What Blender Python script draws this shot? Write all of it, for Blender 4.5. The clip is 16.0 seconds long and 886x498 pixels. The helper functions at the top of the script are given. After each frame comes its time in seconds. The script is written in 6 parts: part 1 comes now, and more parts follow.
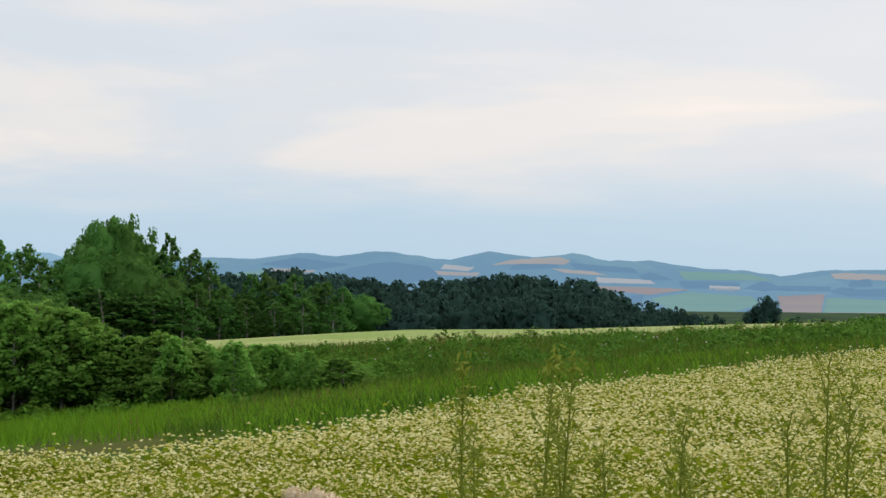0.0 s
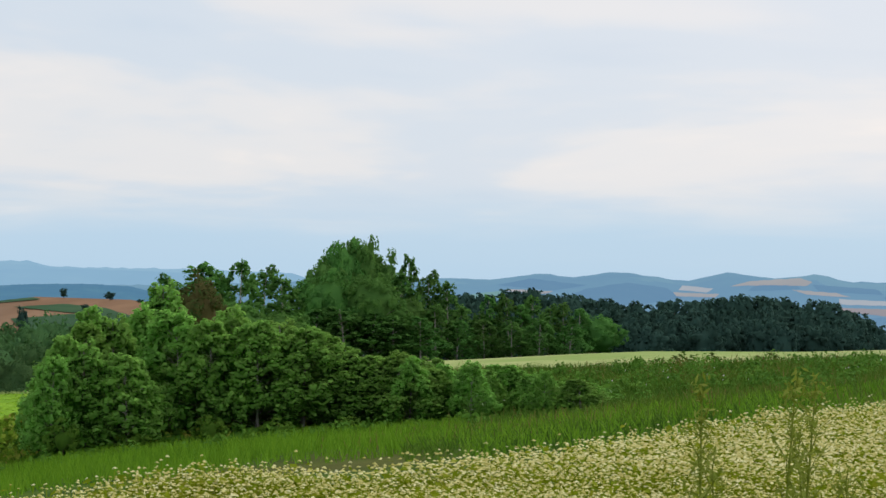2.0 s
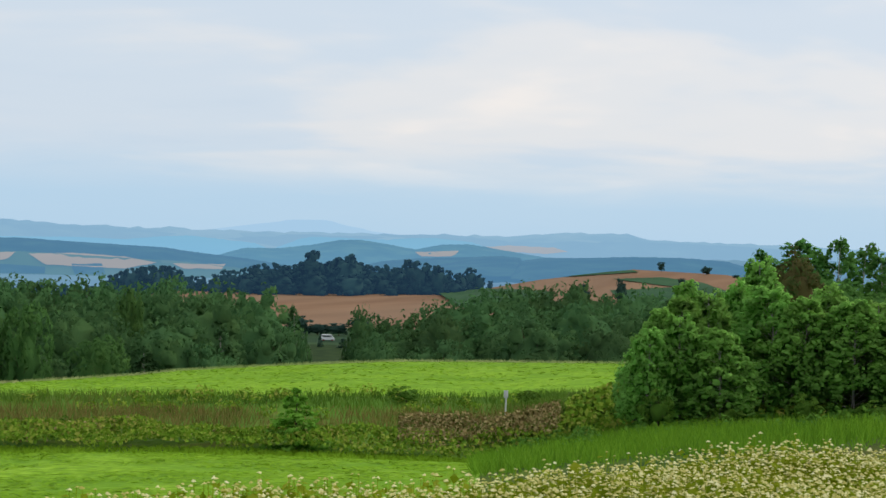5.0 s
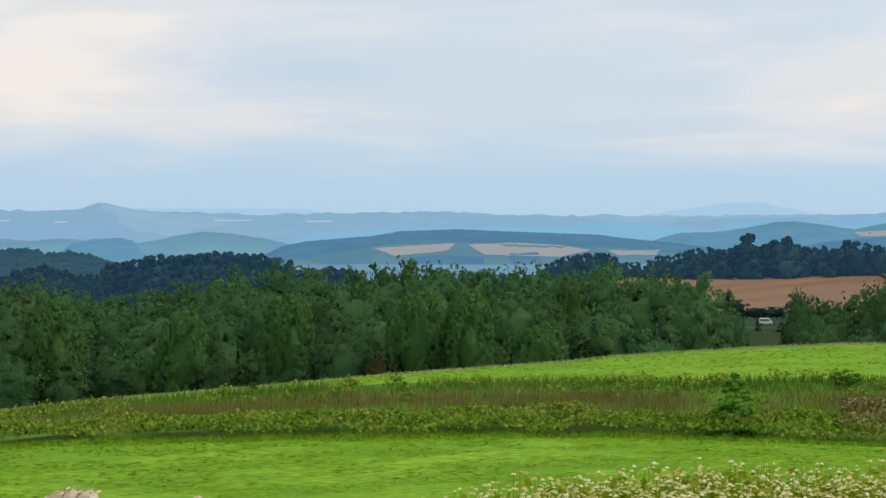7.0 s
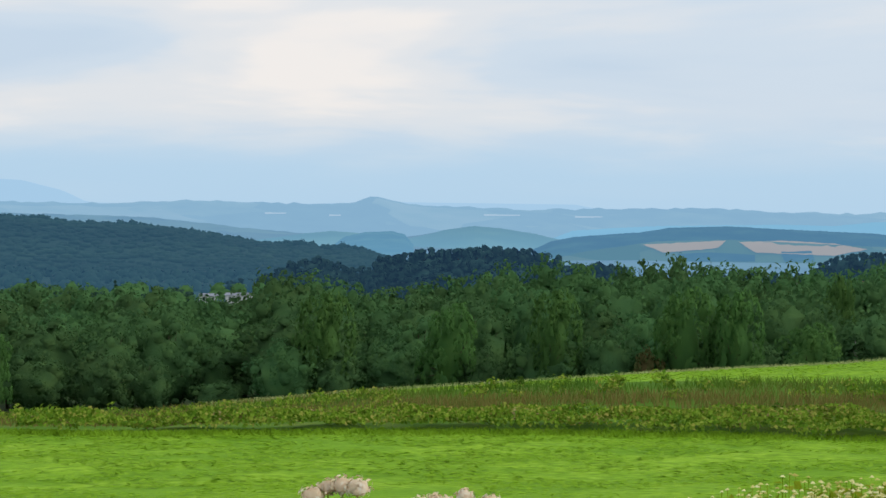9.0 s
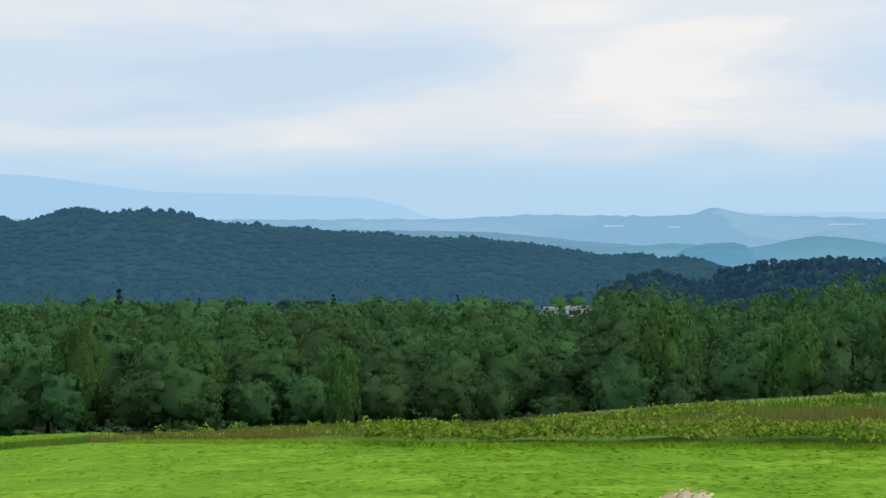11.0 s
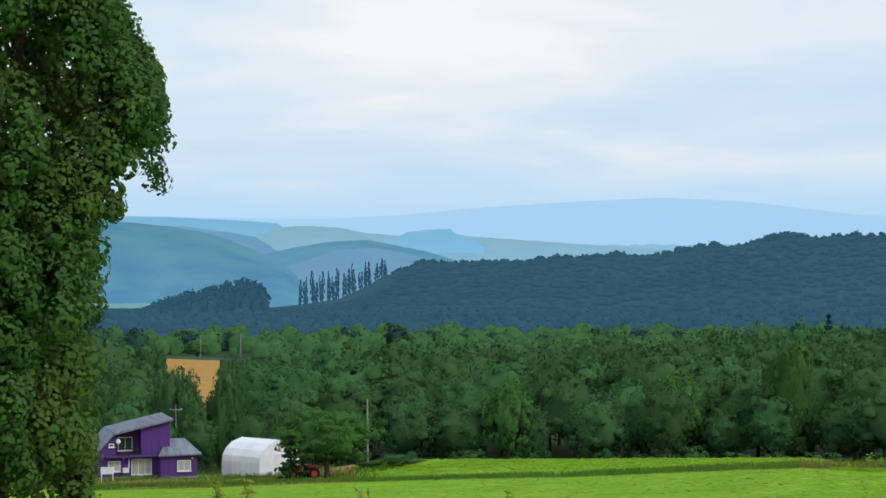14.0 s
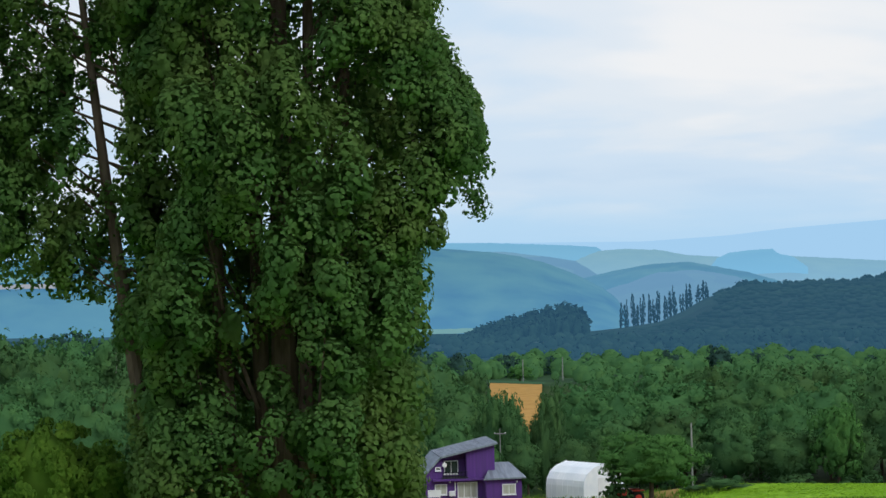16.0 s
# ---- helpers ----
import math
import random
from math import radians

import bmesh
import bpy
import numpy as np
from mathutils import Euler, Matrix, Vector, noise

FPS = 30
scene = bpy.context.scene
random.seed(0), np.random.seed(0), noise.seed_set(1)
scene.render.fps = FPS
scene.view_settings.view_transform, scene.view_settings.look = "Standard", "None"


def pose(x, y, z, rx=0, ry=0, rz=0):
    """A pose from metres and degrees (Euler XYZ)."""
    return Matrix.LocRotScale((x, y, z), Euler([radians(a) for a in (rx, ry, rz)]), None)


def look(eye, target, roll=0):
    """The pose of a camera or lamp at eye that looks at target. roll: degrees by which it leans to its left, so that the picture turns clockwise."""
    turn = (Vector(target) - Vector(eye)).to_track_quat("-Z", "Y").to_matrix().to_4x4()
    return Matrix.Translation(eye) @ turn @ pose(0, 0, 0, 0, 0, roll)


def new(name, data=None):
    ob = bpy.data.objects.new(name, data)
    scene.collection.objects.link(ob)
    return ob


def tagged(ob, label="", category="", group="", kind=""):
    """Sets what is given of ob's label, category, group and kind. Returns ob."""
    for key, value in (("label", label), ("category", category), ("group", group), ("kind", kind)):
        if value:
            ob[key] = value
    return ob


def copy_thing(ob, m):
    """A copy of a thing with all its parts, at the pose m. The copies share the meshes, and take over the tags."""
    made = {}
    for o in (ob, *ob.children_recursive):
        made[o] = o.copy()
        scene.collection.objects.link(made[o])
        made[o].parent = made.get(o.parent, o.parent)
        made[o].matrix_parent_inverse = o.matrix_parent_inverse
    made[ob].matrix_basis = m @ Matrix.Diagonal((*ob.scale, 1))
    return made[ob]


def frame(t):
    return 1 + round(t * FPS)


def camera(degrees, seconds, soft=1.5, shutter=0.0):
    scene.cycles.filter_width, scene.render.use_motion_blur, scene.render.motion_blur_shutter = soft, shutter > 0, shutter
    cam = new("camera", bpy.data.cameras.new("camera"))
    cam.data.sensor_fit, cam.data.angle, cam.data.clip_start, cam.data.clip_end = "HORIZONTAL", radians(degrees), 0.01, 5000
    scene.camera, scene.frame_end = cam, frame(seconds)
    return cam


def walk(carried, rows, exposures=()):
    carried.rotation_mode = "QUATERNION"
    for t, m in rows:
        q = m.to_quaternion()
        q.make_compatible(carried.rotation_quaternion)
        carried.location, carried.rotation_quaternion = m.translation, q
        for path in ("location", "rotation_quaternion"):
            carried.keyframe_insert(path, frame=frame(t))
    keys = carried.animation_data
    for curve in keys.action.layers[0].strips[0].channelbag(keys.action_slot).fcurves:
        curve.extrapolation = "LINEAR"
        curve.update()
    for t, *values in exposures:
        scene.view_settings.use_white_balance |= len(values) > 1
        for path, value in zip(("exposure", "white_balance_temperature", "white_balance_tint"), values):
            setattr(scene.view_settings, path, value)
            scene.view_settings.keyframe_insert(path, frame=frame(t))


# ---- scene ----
EYE = 1.6          # eye height above the ground at the camera, metres
cam = camera(28.6, 16.0)
# seconds, heading to the left, tilt, lean (degrees)
TURNS = [
    (0.0, 0.000, 0.704, -0.287), (0.5, 1.996, 1.117, -0.674), (1.0, 3.897, 1.049, -0.571), (1.5, 5.609, 1.324, -0.552),
    (2.0, 7.804, 1.344, -0.435), (2.5, 10.281, 1.765, -0.382), (3.0, 13.542, 1.416, -0.399), (3.5, 18.345, 0.645, -0.463),
    (4.0, 21.602, 0.623, -1.006), (4.2, 22.555, 0.630, -1.364), (6.3, 36.264, -0.649, -0.907), (6.5, 37.652, -0.635, -0.734),
    (7.0, 41.498, -0.580, -0.186), (7.5, 42.361, -0.122, -1.345), (8.0, 46.457, -0.621, -1.283), (8.2, 47.122, -0.739, -1.057),
    (10.3, 57.704, -1.034, -0.430), (10.5, 58.687, -1.127, -0.156), (11.0, 61.485, -0.450, 0.078), (11.5, 65.845, -0.029, -0.523),
    (12.0, 70.790, 0.134, -0.539), (12.5, 74.310, -0.080, -0.008), (13.0, 78.613, -0.597, 0.155), (13.5, 81.399, 0.143, 0.353),
    (14.0, 84.552, 0.433, 0.261), (14.5, 86.389, 0.460, 0.495), (15.0, 88.386, 0.719, 1.249), (15.5, 93.412, 1.406, 1.881),
    (16.0, 95.046, 1.346, 1.263),
]


def held(yaw, tilt, lean):
    """The pose of the hand-held camera, turned on the spot."""
    return Matrix.Translation((0.05, 0.03, EYE)) @ pose(0, 0, 0, 0, 0, yaw) @ pose(0, 0, 0, 90 + tilt) @ pose(0, 0, 0, 0, 0, -lean)


# the phone cools and greens its white balance as it turns away from the veiled sun
TINTS = [(0, 0, 6850, 11.5), (2, 0, 6650, 11), (3.5, 0, 6500, 10), (7, -0.02, 6570, 10), (10.5, 0.03, 6330, 9), (12, 0.09, 6260, 8.4), (13.3, 0.11, 6200, 8), (16, 0.04, 6110, 7.5)]
walk(cam, [(t, held(a, b, c)) for t, a, b, c in TURNS], TINTS)

# ---- sky, sun ----
SUN_UP, SUN_ROUND = 40.0, -38.0     # height and heading (to the left of ahead) of the veiled sun, degrees
world = bpy.data.worlds.new("world")
scene.world = world
world.use_nodes = True
wt = world.node_tree
wt.nodes.clear()


def wnode(kind, **values):
    n = wt.nodes.new(kind)
    for key, value in values.items():
        n.inputs[key].default_value = value
    return n


def wmath(op, a, b=None, c=None):
    n = wt.nodes.new("ShaderNodeMath")
    n.operation = op
    for i, v in enumerate((a, b, c)):
        if v is None:
            continue
        if isinstance(v, (int, float)):
            n.inputs[i].default_value = v
        else:
            wt.links.new(v, n.inputs[i])
    return n.outputs[0]


def wramp(fac, stops):
    n = wt.nodes.new("ShaderNodeValToRGB")
    n.color_ramp.interpolation = "EASE"
    while len(n.color_ramp.elements) < len(stops):
        n.color_ramp.elements.new(0.5)
    for e, (p, c) in zip(n.color_ramp.elements, stops):
        e.position, e.color = p, (*c, 1)
    wt.links.new(fac, n.inputs[0])
    return n.outputs[0]


def wmix(fac, a, b):
    n = wt.nodes.new("ShaderNodeMix")
    n.data_type = "RGBA"
    for sock, v in ((n.inputs[0], fac), (n.inputs[6], a), (n.inputs[7], b)):
        if isinstance(v, (int, float)):
            sock.default_value = v
        elif isinstance(v, tuple):
            sock.default_value = (*v, 1)
        else:
            wt.links.new(v, sock)
    return n.outputs[2]


wcoord = wt.nodes.new("ShaderNodeTexCoord")
wsep = wt.nodes.new("ShaderNodeSeparateXYZ")
wt.links.new(wcoord.outputs["Generated"], wsep.inputs[0])
up = wsep.outputs[2]
lift = wmath("ADD", wmath("MAXIMUM", up, 0.0), 0.12)
wcomb = wt.nodes.new("ShaderNodeCombineXYZ")
wt.links.new(wmath("DIVIDE", wsep.outputs[0], lift), wcomb.inputs[0])
wt.links.new(wmath("DIVIDE", wsep.outputs[1], lift), wcomb.inputs[1])
banks = wnode("ShaderNodeTexNoise", Scale=0.6, Detail=4.0, Roughness=0.5, Distortion=0.4)
wt.links.new(wcomb.outputs[0], banks.inputs["Vector"])
wisps = wnode("ShaderNodeTexNoise", Scale=1.3, Detail=6.0, Roughness=0.55, Distortion=0.3)
wt.links.new(wcomb.outputs[0], wisps.inputs["Vector"])
cover = wmath("ADD", wmath("MULTIPLY", banks.outputs[0], 0.8), wmath("MULTIPLY", wisps.outputs[0], 0.2))
cloud = wramp(cover, [(0.36, (0.60, 0.72, 0.86)), (0.46, (0.66, 0.76, 0.875)), (0.55, (0.80, 0.825, 0.865)), (0.64, (0.95, 0.905, 0.88))])
low = wramp(wmath("MULTIPLY", wmath("ADD", up, wmath("MULTIPLY", wmath("SUBTRACT", wisps.outputs[0], 0.5), 0.02)), 10.0),
            [(0.0, (1, 1, 1)), (0.25, (0.95, 0.95, 0.95)), (0.68, (0, 0, 0))])
sky = wt.nodes.new("ShaderNodeTexSky")
sky.sky_type = "NISHITA"
sky.sun_disc = False
sky.sun_elevation, sky.sun_rotation = radians(SUN_UP), radians(-SUN_ROUND)
sky.air_density, sky.dust_density = 1.3, 2.0
dim = wt.nodes.new("ShaderNodeMix")
dim.data_type, dim.blend_type = "RGBA", "MULTIPLY"
dim.inputs[0].default_value = 1.0
dim.inputs[7].default_value = (0.09, 0.09, 0.09, 1)
wt.links.new(sky.outputs[0], dim.inputs[6])
# the veiled sun brightens and warms the clouds round it
toward = wt.nodes.new("ShaderNodeVectorMath")
toward.operation = "DOT_PRODUCT"
wt.links.new(wcoord.outputs["Generated"], toward.inputs[0])
toward.inputs[1].default_value = (-math.sin(radians(SUN_ROUND)) * math.cos(radians(SUN_UP)), math.cos(radians(SUN_ROUND)) * math.cos(radians(SUN_UP)), math.sin(radians(SUN_UP)))
veil = wmath("POWER", wmath("MAXIMUM", toward.outputs["Value"], 0.0), 4.0)
cloud = wmix(wmath("MULTIPLY", veil, 0.7), cloud, (1.06, 0.97, 0.97))
over = wmix(0.9, dim.outputs[2], wmix(low, cloud, (0.49, 0.70, 0.895)))
wback = wnode("ShaderNodeBackground", Strength=1.0)
wt.links.new(over, wback.inputs[0])
wout = wt.nodes.new("ShaderNodeOutputWorld")
wt.links.new(wback.outputs[0], wout.inputs[0])

lamp = bpy.data.lights.new("sun", "SUN")
lamp.energy, lamp.angle, lamp.color = 1.3, radians(25), (1.0, 0.96, 0.9)
sun = new("sun", lamp)
a = radians(SUN_ROUND)
sun.matrix_world = look((-60 * math.sin(a), 60 * math.cos(a), 60 * math.tan(radians(SUN_UP))), (0, 0, 0))

# ---- materials ----
HAZE = (0.30, 0.50, 0.75)


def material(name, colors, scale=1.0, rough=0.9, detail=5.0, air=0.0, bump=0.0, bump_scale=None, wide=None, wide_scale=0.05, island=0.0,
             each=0.0, through_light=0.0, stretch=(1, 1, 1), metal=0.0, spec=0.04, glow=HAZE, cells=0.0, painted_mist=None):
    """A rough surface: grain of the given colours at one scale, stains at a wider one, relief, a part of light that
    shines through (leaves), and, for the far backdrop and distant woods, emission mixed in to paint the haze before
    them."""
    m = bpy.data.materials.new(name)
    m.use_nodes = True
    nt = m.node_tree
    b = nt.nodes["Principled BSDF"]
    b.inputs["Roughness"].default_value, b.inputs["Metallic"].default_value = rough, metal
    b.inputs["Specular IOR Level"].default_value = spec
    co = nt.nodes.new("ShaderNodeTexCoord")
    mp = nt.nodes.new("ShaderNodeMapping")
    mp.inputs["Scale"].default_value = stretch
    nt.links.new(co.outputs["Object"], mp.inputs[0])
    n1 = nt.nodes.new("ShaderNodeTexNoise")
    n1.inputs["Scale"].default_value, n1.inputs["Detail"].default_value = scale, detail
    nt.links.new(mp.outputs[0], n1.inputs["Vector"])
    fac = n1.outputs[0]
    if island:
        geo = nt.nodes.new("ShaderNodeNewGeometry")
        add = nt.nodes.new("ShaderNodeMix")
        add.inputs[0].default_value = island
        nt.links.new(fac, add.inputs[2])
        nt.links.new(geo.outputs["Random Per Island"], add.inputs[3])
        fac = add.outputs[0]
    if cells:           # a patchwork of far fields
        vo = nt.nodes.new("ShaderNodeTexVoronoi")
        vo.distance = "CHEBYCHEV"
        vo.inputs["Scale"].default_value = 1 / cells
        nt.links.new(mp.outputs[0], vo.inputs["Vector"])
        sp = nt.nodes.new("ShaderNodeSeparateColor")
        nt.links.new(vo.outputs["Color"], sp.inputs[0])
        add = nt.nodes.new("ShaderNodeMix")
        add.inputs[0].default_value = 0.4
        nt.links.new(fac, add.inputs[2])
        nt.links.new(sp.outputs[0], add.inputs[3])
        fac = add.outputs[0]
    ramp = nt.nodes.new("ShaderNodeValToRGB")
    while len(ramp.color_ramp.elements) < len(colors):
        ramp.color_ramp.elements.new(0.5)
    lo, hi = (0.3, 0.7) if not island else (0.2, 0.8)
    for i, (e, c) in enumerate(zip(ramp.color_ramp.elements, colors)):
        e.position, e.color = lo + (hi - lo) * i / max(1, len(colors) - 1), (*c, 1)
    nt.links.new(fac, ramp.inputs[0])
    col = ramp.outputs[0]
    if wide:
        n2 = nt.nodes.new("ShaderNodeTexNoise")
        n2.inputs["Scale"].default_value, n2.inputs["Detail"].default_value = wide_scale, 4
        nt.links.new(mp.outputs[0], n2.inputs["Vector"])
        r2 = nt.nodes.new("ShaderNodeValToRGB")
        r2.color_ramp.elements[0].position, r2.color_ramp.elements[1].position = 0.42, 0.62
        nt.links.new(n2.outputs[0], r2.inputs[0])
        mx = nt.nodes.new("ShaderNodeMix")
        mx.data_type = "RGBA"
        mx.inputs[7].default_value = (*wide, 1)
        half = nt.nodes.new("ShaderNodeMath")
        half.operation = "MULTIPLY"
        half.inputs[1].default_value = 0.7
        nt.links.new(r2.outputs[0], half.inputs[0])
        nt.links.new(half.outputs[0], mx.inputs[0])
        nt.links.new(col, mx.inputs[6])
        col = mx.outputs[2]
    if each:
        info = nt.nodes.new("ShaderNodeObjectInfo")
        hsv = nt.nodes.new("ShaderNodeHueSaturation")
        for sock, a0, a1 in (("Value", 1 - each, 1 + each), ("Hue", 0.5 - 0.06 * each, 0.5 + 0.05 * each)):
            mr = nt.nodes.new("ShaderNodeMapRange")
            mr.inputs[3].default_value, mr.inputs[4].default_value = a0, a1
            nt.links.new(info.outputs["Random"], mr.inputs[0])
            nt.links.new(mr.outputs[0], hsv.inputs[sock])
        nt.links.new(col, hsv.inputs["Color"])
        col = hsv.outputs[0]
    nt.links.new(col, b.inputs["Base Color"])
    if bump:
        bp = nt.nodes.new("ShaderNodeBump")
        bp.inputs["Strength"].default_value = min(1.0, bump)
        bp.inputs["Distance"].default_value = bump
        n3 = nt.nodes.new("ShaderNodeTexNoise")
        n3.inputs["Scale"].default_value, n3.inputs["Detail"].default_value = bump_scale or scale, 6
        nt.links.new(mp.outputs[0], n3.inputs["Vector"])
        nt.links.new(n3.outputs[0], bp.inputs["Height"])
        nt.links.new(bp.outputs[0], b.inputs["Normal"])
    surf = b.outputs[0]
    if through_light:
        tr = nt.nodes.new("ShaderNodeBsdfTranslucent")
        nt.links.new(col, tr.inputs[0])
        ms = nt.nodes.new("ShaderNodeMixShader")
        ms.inputs[0].default_value = through_light
        nt.links.new(surf, ms.inputs[1])
        nt.links.new(tr.outputs[0], ms.inputs[2])
        surf = ms.outputs[0]
    # bluish emission mixed over the surface stands for the haze
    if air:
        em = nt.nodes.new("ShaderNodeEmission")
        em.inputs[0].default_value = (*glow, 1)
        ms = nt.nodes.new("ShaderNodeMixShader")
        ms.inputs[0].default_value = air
        if painted_mist:        # more haze emission from the first height down to the second, painted valley mist
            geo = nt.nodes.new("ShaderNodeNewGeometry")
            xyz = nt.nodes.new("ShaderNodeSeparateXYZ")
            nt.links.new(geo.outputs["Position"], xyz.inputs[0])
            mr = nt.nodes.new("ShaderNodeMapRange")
            for i, value in ((1, painted_mist[0]), (2, painted_mist[1]), (3, air), (4, painted_mist[2])):
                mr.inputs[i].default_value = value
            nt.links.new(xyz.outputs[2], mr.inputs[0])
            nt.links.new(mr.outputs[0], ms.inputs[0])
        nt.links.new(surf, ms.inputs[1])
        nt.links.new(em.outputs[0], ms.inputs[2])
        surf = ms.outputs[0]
    nt.links.new(surf, nt.nodes["Material Output"].inputs[0])
    return m


# green leaves with extra blue in the colour for the haze over the wood
LEAF_FOREST = material("forest_leaves", [(0.052, 0.130, 0.054), (0.077, 0.174, 0.060), (0.120, 0.234, 0.070)], 0.35, 0.9, detail=7, island=0.12, each=0.2, through_light=0.38, bump=0.35, bump_scale=3.0)
LEAF_BIRCH = material("birch_leaves", [(0.190, 0.402, 0.087), (0.247, 0.494, 0.099), (0.316, 0.575, 0.115)], 0.8, 0.85, detail=8, island=0.15, each=0.15, through_light=0.6)
LEAF_TALL = material("tall_tree_leaves", [(0.079, 0.206, 0.050), (0.108, 0.264, 0.058), (0.154, 0.330, 0.070)], 0.8, 0.85, detail=8, island=0.2, each=0.2, through_light=0.46)
LEAF_FRESH = material("light_forest_leaves", [(0.066, 0.162, 0.048), (0.092, 0.212, 0.054), (0.132, 0.268, 0.064)], 0.6, 0.85, detail=8, island=0.15, each=0.15, through_light=0.42)
LEAF_SHRUB = material("shrub_leaves", [(0.062, 0.150, 0.020), (0.105, 0.225, 0.028), (0.165, 0.30, 0.038)], 1.5, 0.75, detail=6, island=0.3, each=0.2, through_light=0.4)
LEAF_POPLAR = material("poplar_leaves", [(0.057, 0.128, 0.038), (0.086, 0.181, 0.045), (0.130, 0.246, 0.055)], 0.9, 0.75, island=0.08, through_light=0.45, spec=0.12, wide=(0.145, 0.215, 0.05), wide_scale=0.5)
LEAF_SPRUCE = material("spruce_needles", [(0.14, 0.33, 0.035), (0.21, 0.44, 0.06)], 3.0, 0.8, island=0.5, through_light=0.4)
LEAF_RUST = material("rusty_leaves", [(0.085, 0.13, 0.036), (0.135, 0.110, 0.042), (0.075, 0.14, 0.036)], 0.5, 0.8, island=0.6, through_light=0.35)
LEAF_CONIFER = material("dark_conifer_foliage", [(0.025, 0.06, 0.022), (0.045, 0.09, 0.03)], 0.6, 0.85, island=0.4, each=0.2)
# leaf colour pushed to blue, distance haze painted into the base
LEAF_WOOD = material("haze_tinted_wood_foliage", [(0.036, 0.084, 0.070), (0.043, 0.097, 0.076), (0.054, 0.112, 0.082)], 0.2, 0.9, detail=6, island=0.08, each=0.07, through_light=0.3)
BARK = material("bark", [(0.07, 0.048, 0.036), (0.15, 0.11, 0.085)], 6, 0.95, bump=0.03, stretch=(1, 1, 0.25))
BARK_PALE = material("pale_birch_bark", [(0.24, 0.22, 0.18), (0.50, 0.48, 0.43)], 4, 0.9, stretch=(1, 1, 2))
FIELD = material("young_grain", [(0.118, 0.250, 0.013), (0.178, 0.340, 0.016), (0.245, 0.430, 0.024), (0.30, 0.49, 0.045)], 2.4, 0.85, detail=8, wide=(0.135, 0.295, 0.015), wide_scale=0.22, bump=0.25, bump_scale=4.0)
FIELD_PALE = material("pale_flowering_field", [(0.26, 0.33, 0.10), (0.35, 0.41, 0.15), (0.43, 0.47, 0.20)], 0.8, 0.9, wide=(0.22, 0.34, 0.08), wide_scale=0.06, bump=0.1)
MEADOW = material("wild_meadow", [(0.030, 0.072, 0.010), (0.058, 0.118, 0.013), (0.10, 0.165, 0.02)], 0.4, 0.9, wide=(0.11, 0.10, 0.028), wide_scale=0.12, bump=0.3, bump_scale=1.5)
BANK = material("dry_grass_bank", [(0.07, 0.155, 0.016), (0.10, 0.185, 0.020), (0.16, 0.19, 0.04)], 0.5, 0.9, wide=(0.085, 0.20, 0.016), wide_scale=0.1, bump=0.3, bump_scale=1.5)
STRIP = material("dark_grass_strip", [(0.06, 0.15, 0.012), (0.10, 0.22, 0.018)], 0.8, 0.9, bump=0.2)
YARD = material("yard_earth_and_grass", [(0.20, 0.13, 0.05), (0.13, 0.15, 0.03), (0.08, 0.16, 0.02)], 0.25, 0.95, bump=0.1, wide=(0.32, 0.18, 0.065), wide_scale=0.1)
FLOOR = material("forest_floor", [(0.016, 0.036, 0.012), (0.04, 0.07, 0.018)], 0.3, 0.95)
VALLEY = material("valley_scrub", [(0.016, 0.042, 0.022), (0.030, 0.066, 0.028), (0.048, 0.09, 0.034)], 0.05, 0.95)
WHEAT = material("ripe_wheat", [(0.34, 0.19, 0.05), (0.45, 0.26, 0.075)], 0.3, 0.9, bump=0.1)
PLOUGHED = material("brown_stubble_field", [(0.185, 0.105, 0.062), (0.235, 0.138, 0.080), (0.285, 0.172, 0.100)], 0.05, 0.95, stretch=(1, 0.2, 1), wide=(0.25, 0.165, 0.105), wide_scale=0.02)
# from here on, air blends a bluish glow into ridge, hills and fields as painted haze
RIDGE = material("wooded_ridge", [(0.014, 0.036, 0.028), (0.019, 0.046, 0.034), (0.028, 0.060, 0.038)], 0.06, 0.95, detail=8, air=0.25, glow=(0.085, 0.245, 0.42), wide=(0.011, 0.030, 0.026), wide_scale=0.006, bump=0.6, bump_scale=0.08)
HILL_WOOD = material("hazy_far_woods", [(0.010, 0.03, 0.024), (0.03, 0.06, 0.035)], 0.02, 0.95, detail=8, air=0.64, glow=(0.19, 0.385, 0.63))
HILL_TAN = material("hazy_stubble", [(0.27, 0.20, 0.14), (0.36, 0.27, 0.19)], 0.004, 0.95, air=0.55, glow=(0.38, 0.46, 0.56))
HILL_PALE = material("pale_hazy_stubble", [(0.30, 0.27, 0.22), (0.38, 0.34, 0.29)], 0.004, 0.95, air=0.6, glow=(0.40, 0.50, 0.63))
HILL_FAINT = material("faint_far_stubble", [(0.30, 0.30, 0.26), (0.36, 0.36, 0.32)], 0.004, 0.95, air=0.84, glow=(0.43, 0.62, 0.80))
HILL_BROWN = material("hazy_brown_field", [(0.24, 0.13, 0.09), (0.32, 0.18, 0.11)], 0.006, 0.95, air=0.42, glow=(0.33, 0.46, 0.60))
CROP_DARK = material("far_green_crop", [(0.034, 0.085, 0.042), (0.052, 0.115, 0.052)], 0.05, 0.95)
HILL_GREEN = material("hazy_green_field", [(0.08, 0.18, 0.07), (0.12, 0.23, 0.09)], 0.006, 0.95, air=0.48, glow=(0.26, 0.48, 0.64))
